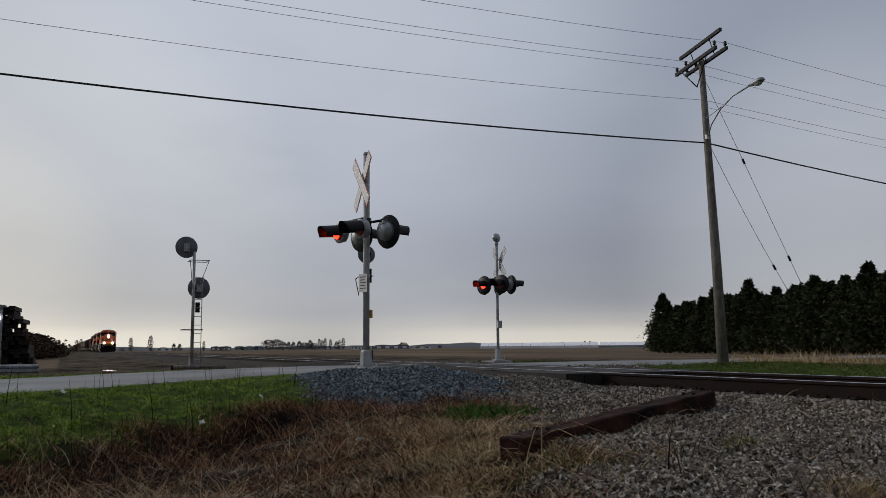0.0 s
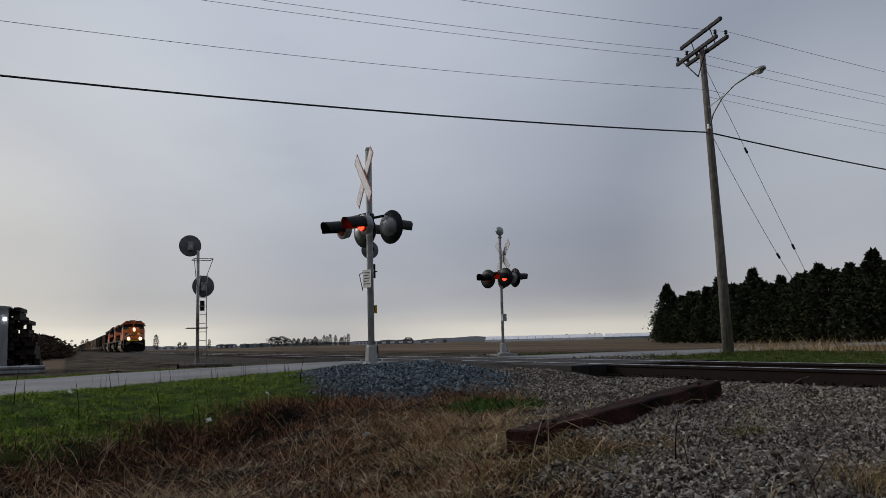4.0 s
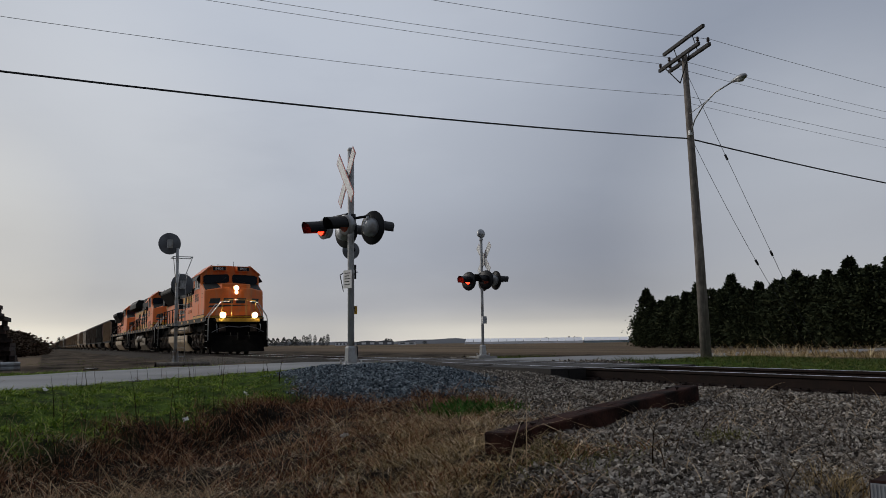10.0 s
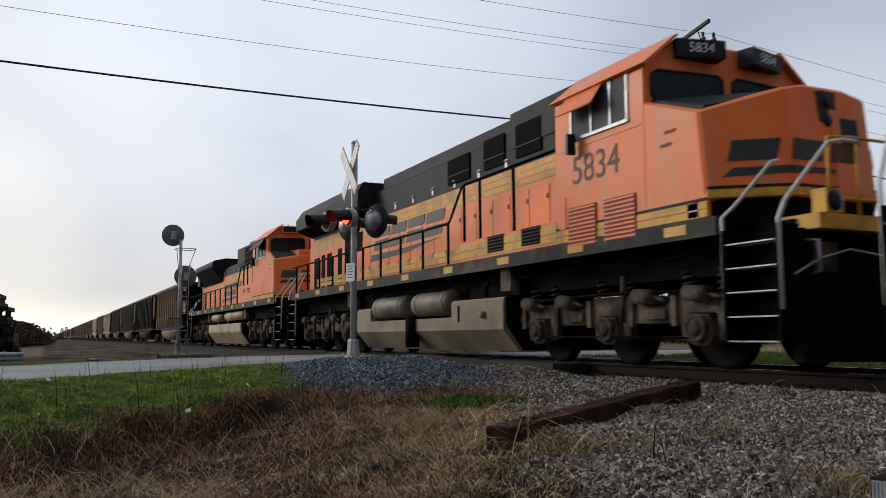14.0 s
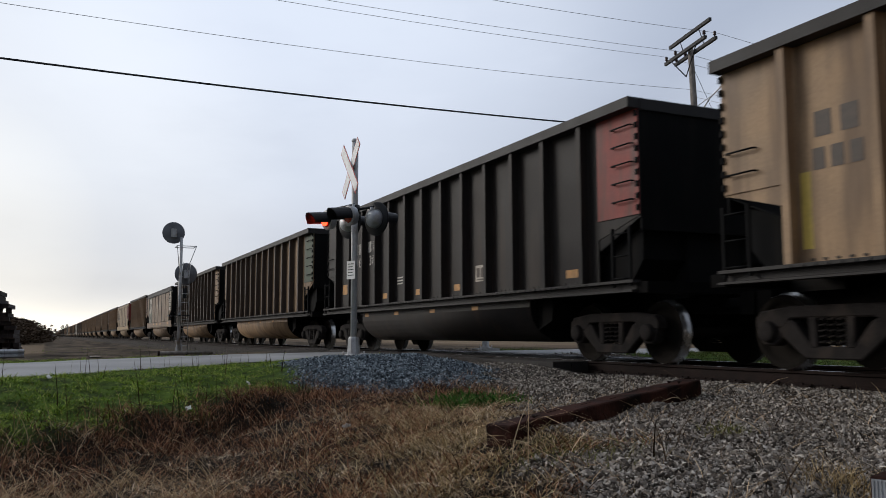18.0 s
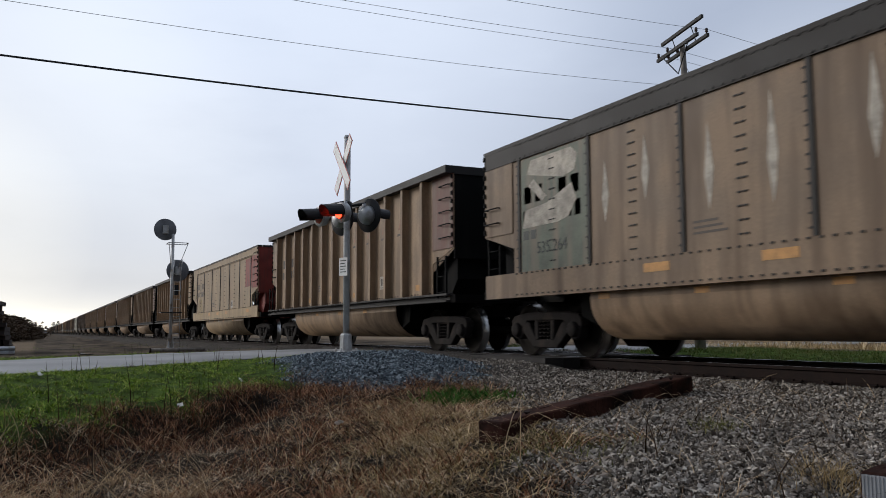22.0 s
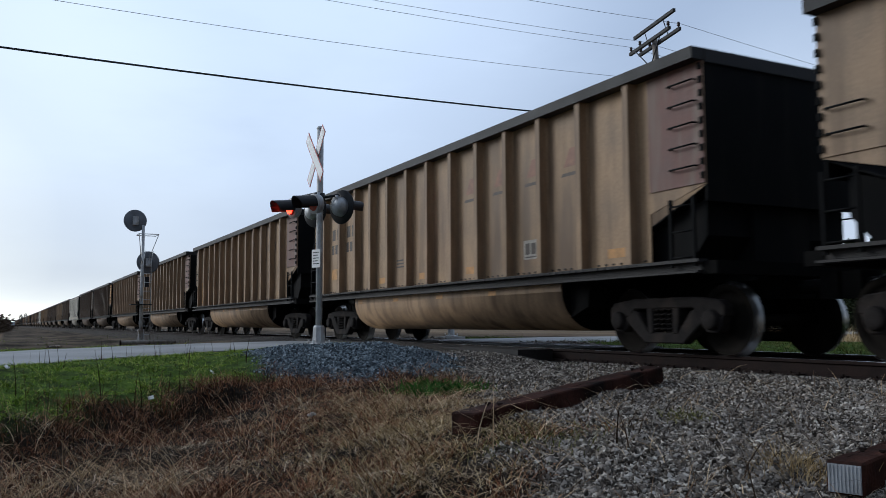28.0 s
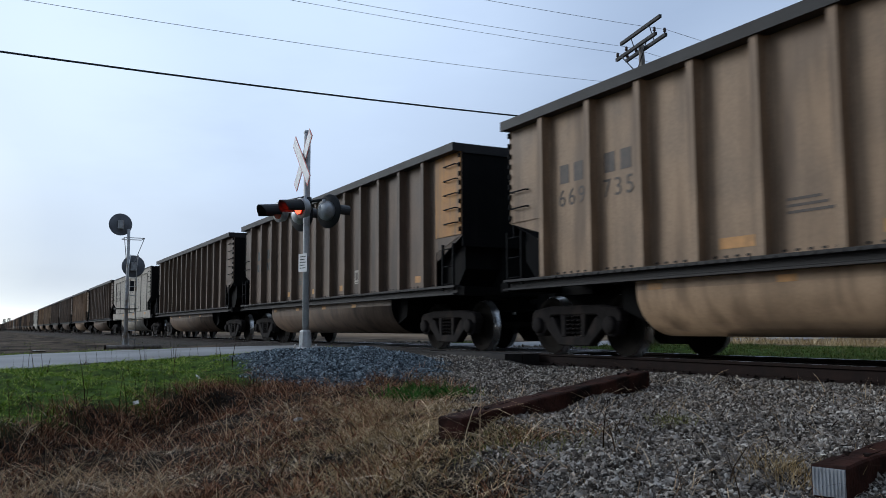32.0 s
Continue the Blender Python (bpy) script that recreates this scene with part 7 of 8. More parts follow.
box(bm, 1.2, 1.32, 1.75, 1.98, 2.28, 2.48)
la = part("wall_lamp", bm, M_WHITE, shed)
bm = bmesh.new()
box(bm, 1.2, 1.36, 2.02, 2.14, 2.22, 2.36)
part("lit_glass", bm, glow("wall_lamp_lit", (0.85, 0.9, 1.0), 4.0), la)
bm = bmesh.new()
box(bm, 1.2, 1.34, 1.2, 1.62, 1.35, 1.75)
part("meter_box", bm, M_GREY, shed)

stack = thing("tie_stack", "tall stack of old black railway ties", "tie stack", pose(-42.0, -10.75, -0.42))
srnd = random.Random(11)
for lay in range(15):
    n = 6 if lay < 3 else 5 if lay < 7 else 4 if lay < 12 else 3
    for k in range(n):
        again("tie", tie_me, stack, pose(srnd.uniform(-0.3, 0.3), -0.55 + 0.25 * k + srnd.uniform(-0.07, 0.07), 0.36 + 0.186 * lay, 0, srnd.uniform(-3, 3), 90 + srnd.uniform(-6, 6)))

rail_g = thing("guard_rail", "low galvanised steel guard rail beside the road", "guard rail", pose(-34.5, -10.9, -0.42))
bm = bmesh.new()
prism(bm, [(0.0, 0.05), (0.06, 0.1), (0.06, 0.16), (0.0, 0.21), (0.06, 0.26), (0.06, 0.32), (0.0, 0.37), (-0.01, 0.37), (0.05, 0.32), (0.05, 0.26), (-0.01, 0.21), (0.05, 0.16), (0.05, 0.1), (-0.01, 0.05)], "y", -6.0, 1.25)
part("beam", bm, M_GREY, rail_g)
for k in range(4):
    bm = bmesh.new()
    box(bm, -0.16, -0.02, -0.07 - 1.7 * k + 0.6, 0.07 - 1.7 * k + 0.6, -0.3, 0.42)
    part("post", bm, M_POLE, rail_g)

# old pole lying at the foot of the block signal
log = thing("fallen_pole", "short grey weathered pole lying by the signal foot", "pole", pose(-29.4, -5.2, -0.14))
bm = bmesh.new()
tube(bm, [(0.02, -0.35, -0.02), (0.0, 0.4, -0.01), (-0.05, 1.4, -0.02)], 0.075, 12, 0.065)
part("shaft", bm, M_POLE, log)
bm = bmesh.new()
tube(bm, [(0.02, -0.39, -0.02), (0.02, -0.33, -0.02)], 0.085, 12)
part("end_band", bm, M_RUST, log)


def island_mat(name, cols, rough=0.85, translucent=0.0):
    """A material whose loose pieces differ in colour one from another."""
    m = bpy.data.materials.new(name)
    m.use_nodes = True
    nt = m.node_tree
    b = nt.nodes["Principled BSDF"]
    g = nt.nodes.new("ShaderNodeNewGeometry")
    r = nt.nodes.new("ShaderNodeValToRGB")
    r.color_ramp.interpolation = "LINEAR"
    while len(r.color_ramp.elements) < len(cols):
        r.color_ramp.elements.new(0.5)
    for i, c in enumerate(cols):
        r.color_ramp.elements[i].position, r.color_ramp.elements[i].color = i / (len(cols) - 1), (*c, 1)
    nt.links.new(g.outputs["Random Per Island"], r.inputs[0])
    n = nt.nodes.new("ShaderNodeTexNoise")
    n.inputs["Scale"].default_value = 40
    x = nt.nodes.new("ShaderNodeMix")
    x.data_type, x.blend_type = "RGBA", "MULTIPLY"
    x.inputs[0].default_value = 0.5
    nt.links.new(r.outputs[0], x.inputs[6])
    nt.links.new(n.outputs["Fac"], x.inputs[7])
    gn = nt.nodes.new("ShaderNodeMix")
    gn.data_type, gn.blend_type = "RGBA", "MULTIPLY"
    gn.inputs[0].default_value = 1.0
    gn.inputs[7].default_value = (1.35, 1.35, 1.35, 1)
    nt.links.new(x.outputs[2], gn.inputs[6])
    nt.links.new(gn.outputs[2], b.inputs["Base Color"])
    b.inputs["Roughness"].default_value = rough
    b.inputs["Specular IOR Level"].default_value = 0.06
    return m


M_SPRAY = island_mat("conifer_sprays", [(0.016, 0.021, 0.012), (0.045, 0.056, 0.028), (0.085, 0.092, 0.046)])
M_TWIG = island_mat("bare_twigs", [(0.04, 0.028, 0.019), (0.12, 0.085, 0.058)])
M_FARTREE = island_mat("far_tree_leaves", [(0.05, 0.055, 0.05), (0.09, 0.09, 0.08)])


def crown_mesh(name, seed, h, r0, n, shape, spray, material, droop=0.3):
    """A crown of many small sprays in an uneven envelope; shape: cone, column or ball."""
    g = np.random.default_rng(seed)
    u = g.random(n)
    hh = u ** 0.9
    if shape == "cone":
        env = np.where(hh < 0.12, 0.75 + 2 * hh, (1 - ((hh - 0.12) / 0.88) ** 1.45) * 0.97 + 0.03)
    elif shape == "column":
        env = np.sin(np.pi * np.clip(hh * 0.95 + 0.05, 0, 1)) ** 0.5
    else:
        env = np.sqrt(np.clip(1 - (2 * hh - 1) ** 2, 0, 1)) + 0.05
    th = g.random(n) * 2 * np.pi
    lump = 1 + 0.26 * np.sin(3 * th + seed) * np.sin(9 * hh + seed) + 0.2 * np.sin(31 * hh + 2 * th) + 0.3 * g.standard_normal(n)
    rad = r0 * env * lump * np.sqrt(0.25 + 0.75 * g.random(n))
    c = np.stack([rad * np.cos(th), rad * np.sin(th), 0.06 * h + hh * 0.94 * h], -1)
    d = np.stack([np.cos(th), np.sin(th), 0.25 - droop * g.random(n)], -1) + 0.5 * g.standard_normal((n, 3))
    d /= np.linalg.norm(d, axis=1)[:, None]
    s = np.cross(d, g.standard_normal((n, 3)))
    s /= np.linalg.norm(s, axis=1)[:, None] + 1e-9
    L = spray * (0.6 + 0.8 * g.random(n))[:, None]
    w = L * 0.3
    v = np.stack([c, c + d * L * 0.4 - s * w * 0.8, c + d * L, c + d * L * 0.5 + s * w * 0.8], 1).reshape(-1, 3)
    f = [(4 * i, 4 * i + 1, 4 * i + 2, 4 * i + 3) for i in range(n)]
    me = bpy.data.meshes.new(name)
    me.from_pydata(v.tolist(), [], f)
    me.materials.append(material)
    return me


def tree_proto(name, label, seed, h, r0, n, shape, spray, material, category="tree", group=""):
    t = thing(name, label, category, group=group)
    bm = bmesh.new()
    tube(bm, [(0, 0, -0.4), (0.05, 0.02, h * 0.3), (0.0, 0.05, h * 0.9)], 0.018 * h + 0.05, 8, 0.02)
    rr = random.Random(seed)
    for k in range(9):
        z = h * (0.12 + 0.08 * k)
        a = rr.uniform(0, 6.28)
        ln = r0 * 0.6 * (1 - z / h * 0.7)
        tube(bm, [(0, 0, z), (ln * math.cos(a), ln * math.sin(a), z + ln * 0.25)], 0.03 + 0.004 * h, 5, 0.01)
    part("trunk", bm, M_BARK, t)
    part_ob = new("crown", crown_mesh("crown", seed, h, r0, n, shape, spray, material))
    part_ob.parent = t
    return t


trnd = random.Random(5)
conifers = [tree_proto("conifer", "dark dense evergreen tree in a windbreak row", 20 + i, 5.4 + 0.42 * i, 1.45 + 0.1 * i, 3600, "column" if i == 2 else "cone", 0.36, M_SPRAY, group="evergreen windbreak") for i in range(5)]
row_a, row_b = polar(38.3, 112, -0.55), polar(60, 66, -0.55)
N_ROW = 44
for i in range(N_ROW):
    t = i / (N_ROW - 1)
    for row in range(2):
        p = row_a.lerp(row_b, t) + Vector((trnd.uniform(-0.5, 0.5) - 2.0 * row, trnd.uniform(-0.5, 0.5) + 3.0 * row, 0))
        k = i * 2 + row
        sc = trnd.uniform(0.78, 1.06) * (0.78 if i < 2 else 1.0) * (1.0 if t < 0.5 else 1.05)
        m = pose(p.x, p.y, p.z, 0, 0, trnd.uniform(0, 360))
        if k < 5:
            ob = conifers[k]
            ob.matrix_basis = m
        else:
            ob = copy_thing(conifers[trnd.randrange(5)], m)
        ob.scale = (sc, sc, sc * trnd.uniform(0.95, 1.08))

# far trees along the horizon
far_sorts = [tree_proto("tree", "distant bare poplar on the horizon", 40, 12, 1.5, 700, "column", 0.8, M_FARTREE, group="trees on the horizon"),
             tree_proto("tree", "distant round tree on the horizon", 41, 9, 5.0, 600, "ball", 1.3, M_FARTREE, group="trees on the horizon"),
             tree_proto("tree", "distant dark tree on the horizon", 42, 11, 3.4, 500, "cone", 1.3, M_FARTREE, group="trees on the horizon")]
spots = [(0.85, 460, 0, 0.5), (1.1, 470, 0, 0.55), (4.0, 520, 0, 0.64), (5.18, 520, 0, 0.74), (6.61, 560, 2, 0.42), (6.96, 560, 2, 0.4), (8.46, 560, 0, 0.5), (3.5, 560, 1, 0.25), (9.6, 600, 1, 0.3), (10.9, 620, 1, 0.3), (11.8, 600, 1, 0.33),
         (12.6, 560, 1, 0.72), (13.1, 570, 1, 0.75), (13.5, 560, 1, 0.55), (13.9, 590, 2, 0.5), (14.2, 590, 2, 0.5), (14.6, 600, 2, 0.55), (14.95, 600, 1, 0.55), (15.3, 600, 2, 0.6), (15.55, 600, 1, 0.5), (15.9, 585, 0, 0.6), (16.1, 590, 0, 0.55), (16.3, 590, 0, 0.65), (16.65, 600, 0, 0.6), (17.05, 580, 2, 0.5), (17.25, 585, 0, 0.55), (17.5, 580, 0, 0.64),
         (19.5, 700, 1, 0.3), (21.5, 700, 1, 0.55), (21.75, 700, 2, 0.4), (24.0, 700, 1, 0.3), (32.2, 600, 1, 0.42), (33.7, 600, 2, 0.4), (34.05, 600, 0, 0.38), (34.3, 600, 1, 0.42), (34.8, 600, 2, 0.32), (35.4, 600, 1, 0.3)]
for i, (az, rho, sort, sc) in enumerate(spots):
    p = polar(az, rho, -0.5)
    m = pose(p.x, p.y, p.z, 0, 0, 37 * i)
    first = [j for j, sp in enumerate(spots) if sp[2] == sort][0] == i
    ob = far_sorts[sort] if first else copy_thing(far_sorts[sort], m)
    ob.matrix_basis = m
    ob.scale = (sc, sc, sc)

# bushes by the line on the left
bush_sorts = [tree_proto("bush", "leafless brown bush beside the railway", 50 + i, 3.6, 2.6, 2400, "ball", 0.42, M_TWIG, "bush", "bushes by the line") for i in range(2)]
for i, (az, rho, sc) in enumerate(((-1.75, 95, 0.86), (-1.15, 105, 0.72), (-0.75, 110, 0.62), (-0.35, 120, 0.55), (-2.6, 90, 0.9))):
    p = polar(az, rho, -0.6)
    m = pose(p.x, p.y, p.z, 0, 0, 50 * i)
    ob = bush_sorts[i] if i < 2 else copy_thing(bush_sorts[i % 2], m)
    ob.matrix_basis = m
    ob.scale = (sc, sc, sc * 0.85)

# greenhouses and low sheds on the horizon
M_FARWHITE = mat("pale_greenhouse_wall", (0.93, 0.92, 0.92), 0.4, vary=0.08, scale=0.1, bump=0.0)
M_FARBLUE = mat("blue_grey_roof", (0.28, 0.35, 0.38), 0.5, vary=0.12, scale=0.1, bump=0.0)
M_FARDARK = mat("dark_shed_wall", (0.20, 0.20, 0.21), 0.7, vary=0.2, scale=0.1, bump=0.0)


def far_building(name, label, az0, az1, rho, h, wall, roof, bays, windows=True):
    a, b = polar(az0, rho, -0.5), polar(az1, rho, -0.5)
    d = (b - a)
    ob = thing(name, label, "building", pose(a.x, a.y, a.z, 0, 0, math.degrees(math.atan2(d.y, d.x))), "buildings on the horizon")
    ln = d.length
    bm = bmesh.new()
    if not windows:
        box(bm, 0, ln, 0.1, 8.5, 0, h * 0.4)
        part("wall", bm, wall, ob)
        for k in range(bays):
            bm = bmesh.new()
            prism(bm, [(0.0, h * 0.35), (8.6, h * 0.95), (8.8, h), (8.6, h), (-0.1, h * 0.40)], "x", ln * k / bays + 0.25, ln * (k + 1) / bays)
            part("roof", bm, roof, ob)
        return ob
    box(bm, 0, ln, 0, 20, 0, h * 0.78)
    part("wall", bm, wall, ob)
    for k in range(bays):
        bm = bmesh.new()
        u0, u1 = ln * k / bays, ln * (k + 1) / bays
        prism(bm, [(u0, h * 0.78), (u1, h * 0.78), (u1, h * 0.84), ((u0 + u1) / 2, h), (u0, h * 0.84)], "y", -0.3, 20.3)
        part("roof", bm, roof, ob)
    bm = bmesh.new()
    for k in range(bays * 2):
        u = ln * (k + 0.5) / (bays * 2)
        box(bm, u - ln / bays * 0.12, u + ln / bays * 0.12, -0.06, 0.02, h * 0.15, h * 0.6)
    tagged(part("window_row", bm, M_FARDARK if wall is not M_FARDARK else M_FARWHITE, ob), kind="stuff")
    return ob


far_building("greenhouse", "long white greenhouse block across the fields", 26.7, 34.6, 520, 3.4, M_FARWHITE, M_FARWHITE, 14, False)
far_building("greenhouse", "blue-grey greenhouse block across the fields", 34.65, 37.6, 530, 3.4, M_FARBLUE, M_FARWHITE, 5, False)
far_building("barn", "low teal-roofed farm building on the horizon", 10.4, 12.3, 640, 3.2, M_FARBLUE, M_FARBLUE, 3)
far_building("barn", "low grey farm building on the horizon", 8.9, 10.2, 640, 3.2, M_FARDARK, M_FARBLUE, 2)
far_building("barn", "low white farm building on the horizon", 18.0, 19.4, 650, 2.8, M_FARWHITE, M_FARDARK, 3)
far_building("barn", "dark farm building on the horizon", 19.6, 21.9, 690, 3.6, M_FARDARK, M_FARDARK, 2)
far_building("barn", "small pale farm building on the horizon", 5.5, 6.4, 600, 2.6, M_FARWHITE, M_FARBLUE, 1)
far_building("barn", "small farm building among distant trees", 22.2, 23.4, 700, 2.8, M_FARWHITE, M_FARDARK, 1)

# low ridge on the horizon
M_RIDGE = mat("far_ridge", (0.15, 0.155, 0.165), 0.95, vary=0.15, scale=0.01, bump=0.0)
rg = np.random.default_rng(8)
verts, faces = [], []
for i in range(161):
    az = -20 + 0.55 * i
    h = 3.5 + 1.5 * math.sin(az * 0.5) + 1.0 * math.sin(az * 1.7 + 1) + 4.5 * math.exp(-((az - 24.5) / 2.2) ** 2) + rg.random() * 1.0
    for rho, z in ((1500, -3), (1520, h), (1800, h * 0.6)):
        p = polar(az, rho, z)
        verts.append(tuple(p))
    if i:
        a = 3 * (i - 1)
        faces += [(a, a + 3, a + 4, a + 1), (a + 1, a + 4, a + 5, a + 2)]
tagged(raw("backdrop", verts, faces, M_RIDGE, True), "low grey ridge on the horizon", "hills", kind="structure")


# ---- stones, grass and weeds ----
def stones(name, label, pts, size, material, seed, parent=None):
    """Loose angular stones, half sunk in the ground."""
    g = np.random.default_rng(seed)
    n = len(pts)
    base = np.array([(1, 0, 0), (0, 1, 0), (-1, 0, 0), (0, -1, 0), (0, 0, 1), (0, 0, -1)], float)
    tri = np.array([(0, 1, 4), (1, 2, 4), (2, 3, 4), (3, 0, 4), (1, 0, 5), (2, 1, 5), (3, 2, 5), (0, 3, 5)])
    sc = (size[0] + (size[1] - size[0]) * g.random(n) ** 2)[:, None] * (0.5 + 0.75 * g.random((n, 3))) * np.array((1.15, 1.0, 0.62))
    q = g.standard_normal((n, 4))
    q /= np.linalg.norm(q, axis=1)[:, None]
    w, x, y, z = q.T
    R = np.stack([np.stack([1 - 2 * (y * y + z * z), 2 * (x * y - z * w), 2 * (x * z + y * w)], -1), np.stack([2 * (x * y + z * w), 1 - 2 * (x * x + z * z), 2 * (y * z - x * w)], -1), np.stack([2 * (x * z - y * w), 2 * (y * z + x * w), 1 - 2 * (x * x + y * y)], -1)], 1)
    v = base[None] * sc[:, None, :] + 0.2 * sc[:, None, :] * g.standard_normal((n, 6, 3))
    v = np.einsum("nij,nkj->nki", R, v)
    v += np.column_stack([pts, ground_z(pts[:, 0], pts[:, 1]) + 0.3 * sc.mean(1)])[:, None, :]
    f = (tri[None] + 6 * np.arange(n)[:, None, None]).reshape(-1, 3)
    return tagged(raw(name, v.reshape(-1, 3), f, material), label, "gravel", kind="stuff")


grng = np.random.default_rng(77)


def scatter(n, x0, x1, y0, y1, weight):
    p = np.column_stack([grng.uniform(x0, x1, n), grng.uniform(y0, y1, n)])
    return p[grng.random(n) < weight(p[:, 0], p[:, 1])]


def in_view(x, y):
    """Keeps what lies before the camera."""
    return ((y - EYE.y) > -0.14 * (-x) - 0.6) & (x < -1.0)


def near_fade(x, y, k=7.0):
    return np.clip(k / np.hypot(x, y - EYE.y), 0, 1)


M_BALLAST = island_mat("ballast_stones", [(0.032, 0.026, 0.021), (0.098, 0.081, 0.065), (0.189, 0.161, 0.132), (0.299, 0.262, 0.220), (0.537, 0.488, 0.415)])
M_CHIPS = island_mat("blue_grey_chips", [(0.022, 0.027, 0.032), (0.075, 0.092, 0.105), (0.17, 0.205, 0.225), (0.36, 0.405, 0.425)])


def off_road(x, y):
    return road_distance(x, y) > ROAD_HALF + 0.05


pts = scatter(330000, -13.5, 2.0, -8.2, -0.4, lambda x, y: near_fade(x, y, 5.0) * zone_gravel(x, y) * in_view(x, y) * (zone_mound(x, y) < 0.5) * off_road(x, y) * ~((np.abs(y) < 1.6) & (x < -11)) * (np.abs(np.abs(y) - RAIL_Y) > 0.06))
stones("ballast", "grey brown crushed ballast stones beside the track", pts, (0.009, 0.027), M_BALLAST, 1)
pts = scatter(110000, -7.0, -1.2, -7.2, -2.0, lambda x, y: near_fade(x, y, 4.5) * zone_gravel(x, y) * in_view(x, y))
stones("ballast", "small stone chips between the larger ballast", pts, (0.007, 0.018), M_BALLAST, 11)
pts = scatter(80000, -18.5, -9.6, -7.2, -2.0, lambda x, y: zone_mound(x, y) * off_road(x, y))
stones("gravel_mound", "blue-grey gravel heaped round the signal foot", pts, (0.012, 0.03), M_CHIPS, 2)
pts = scatter(26000, -40.0, 3.0, 0.4, 3.4, lambda x, y: 0.8 * off_road(x, y) * (np.abs(np.abs(y) - RAIL_Y) > 0.06) * ~((y < 1.6) & (x < -11.6) & (x > -25)))
stones("ballast", "crushed stones between and beyond the rails", pts, (0.03, 0.07), M_BALLAST, 3)


def blades(name, label, pts, h, w, lean, material, seed, segs=3, category="grass", clump=0.0):
    """Curved grass blades or stems: thin tapering strips."""
    g = np.random.default_rng(seed)
    n = len(pts)
    hh = h[0] + (h[1] - h[0]) * g.random(n) ** 1.5
    if clump:
        lump = np.sin(5.1 * pts[:, 0] + 2.0 * np.sin(2.3 * pts[:, 1])) * np.sin(5.7 * pts[:, 1] + 1.7 * np.sin(2.9 * pts[:, 0])) + 0.6 * np.sin(13.0 * pts[:, 0] - 4.0 * pts[:, 1] + seed) * np.sin(11.0 * pts[:, 1] + 3.0 * pts[:, 0])
        hh = hh * np.clip(1 + clump * lump, 0.3, 2.4)
    a = g.random(n) * 2 * np.pi
    tilt = lean * (0.3 + g.random(n))
    ww = w * (0.6 + 0.8 * g.random(n))
    b = g.random(n) * 2 * np.pi
    side = np.stack([np.cos(b), np.sin(b), 0.15 * g.standard_normal(n)], -1)
    z0 = ground_z(pts[:, 0], pts[:, 1])
    V = []
    for k in range(segs + 1):
        t = k / segs
        bend = tilt * t ** 1.6
        c = np.column_stack([pts[:, 0] + hh * bend * np.cos(a), pts[:, 1] + hh * bend * np.sin(a), z0 - 0.02 + hh * t * np.sqrt(np.clip(1 - (0.55 * bend) ** 2, 0.08, 1))])
        half = (side * (ww * (1 - 0.85 * t) * 0.5)[:, None])
        V += [c - half, c + half]
    V = np.stack(V, 1)
    m = 2 * (segs + 1)
    f = np.array([(2 * k, 2 * k + 1, 2 * k + 3, 2 * k + 2) for k in range(segs)])
    F = (f[None] + m * np.arange(n)[:, None, None]).reshape(-1, 4)
    return tagged(raw(name, V.reshape(-1, 3), F, material, True), label, category, kind="stuff")


def dry_zone(x, y):
    g = np.maximum(np.maximum(zone_gravel(x, y), zone_mound(x, y)), zone_green(x, y))
    return np.clip(1 - g, 0, 1) * in_view(x, y) * off_road(x, y)


M_GREENBLADE = island_mat("green_grass", [(0.041, 0.074, 0.011), (0.162, 0.263, 0.027), (0.284, 0.385, 0.054), (0.486, 0.486, 0.149)])
M_FARGREEN = island_mat("rough_green_grass", [(0.02, 0.032, 0.008), (0.06, 0.09, 0.018), (0.115, 0.14, 0.032), (0.22, 0.2, 0.08)])
M_STRAWGREEN = island_mat("yellow_green_grass", [(0.05, 0.06, 0.015), (0.15, 0.15, 0.04), (0.27, 0.24, 0.09)])
M_DRYRED = island_mat("red_brown_dry_stems", [(0.022, 0.010, 0.006), (0.106, 0.043, 0.022), (0.275, 0.119, 0.060), (0.575, 0.362, 0.213)])
M_STRAW = island_mat("straw_grass", [(0.169, 0.111, 0.049), (0.325, 0.227, 0.104), (0.494, 0.364, 0.189), (0.650, 0.520, 0.325)])
M_STUBBLE = island_mat("grey_brown_stubble", [(0.020, 0.013, 0.009), (0.119, 0.081, 0.050), (0.400, 0.294, 0.194), (0.800, 0.650, 0.463)])
M_PALESTRAW = island_mat("pale_dead_grass", [(0.246, 0.161, 0.092), (0.462, 0.322, 0.185), (0.647, 0.483, 0.290)])
M_DARKWEED = island_mat("dark_dead_weeds", [(0.020, 0.012, 0.007), (0.042, 0.027, 0.016), (0.084, 0.053, 0.031)])
M_LEAF = island_mat("dark_green_leaves", [(0.015, 0.05, 0.010), (0.045, 0.115, 0.02), (0.085, 0.18, 0.032)])


def border(x, y):
    """The band where the mown green gives way to the weeds in the ditch."""
    d = road_distance(x, y) + 0.7 * edge_noise(x, y)
    return np.exp(-((d - 6.5) / 0.55) ** 2) * (y < -4.5)


def bearing(x, y):
    return np.degrees(np.arctan2(y - EYE.y, -x))


def red_zone(x, y):
    """The rusty weeds in the ditch bottom and up to the gravel heap."""
    return np.clip(0.5 + 1.5 * edge_noise(x * 0.8, y * 0.8) + 0.7 * edge_noise(x * 2.7, y * 2.3) + 0.5 * smoothstep(-8.0, -10.5, x), 0.08, 1)


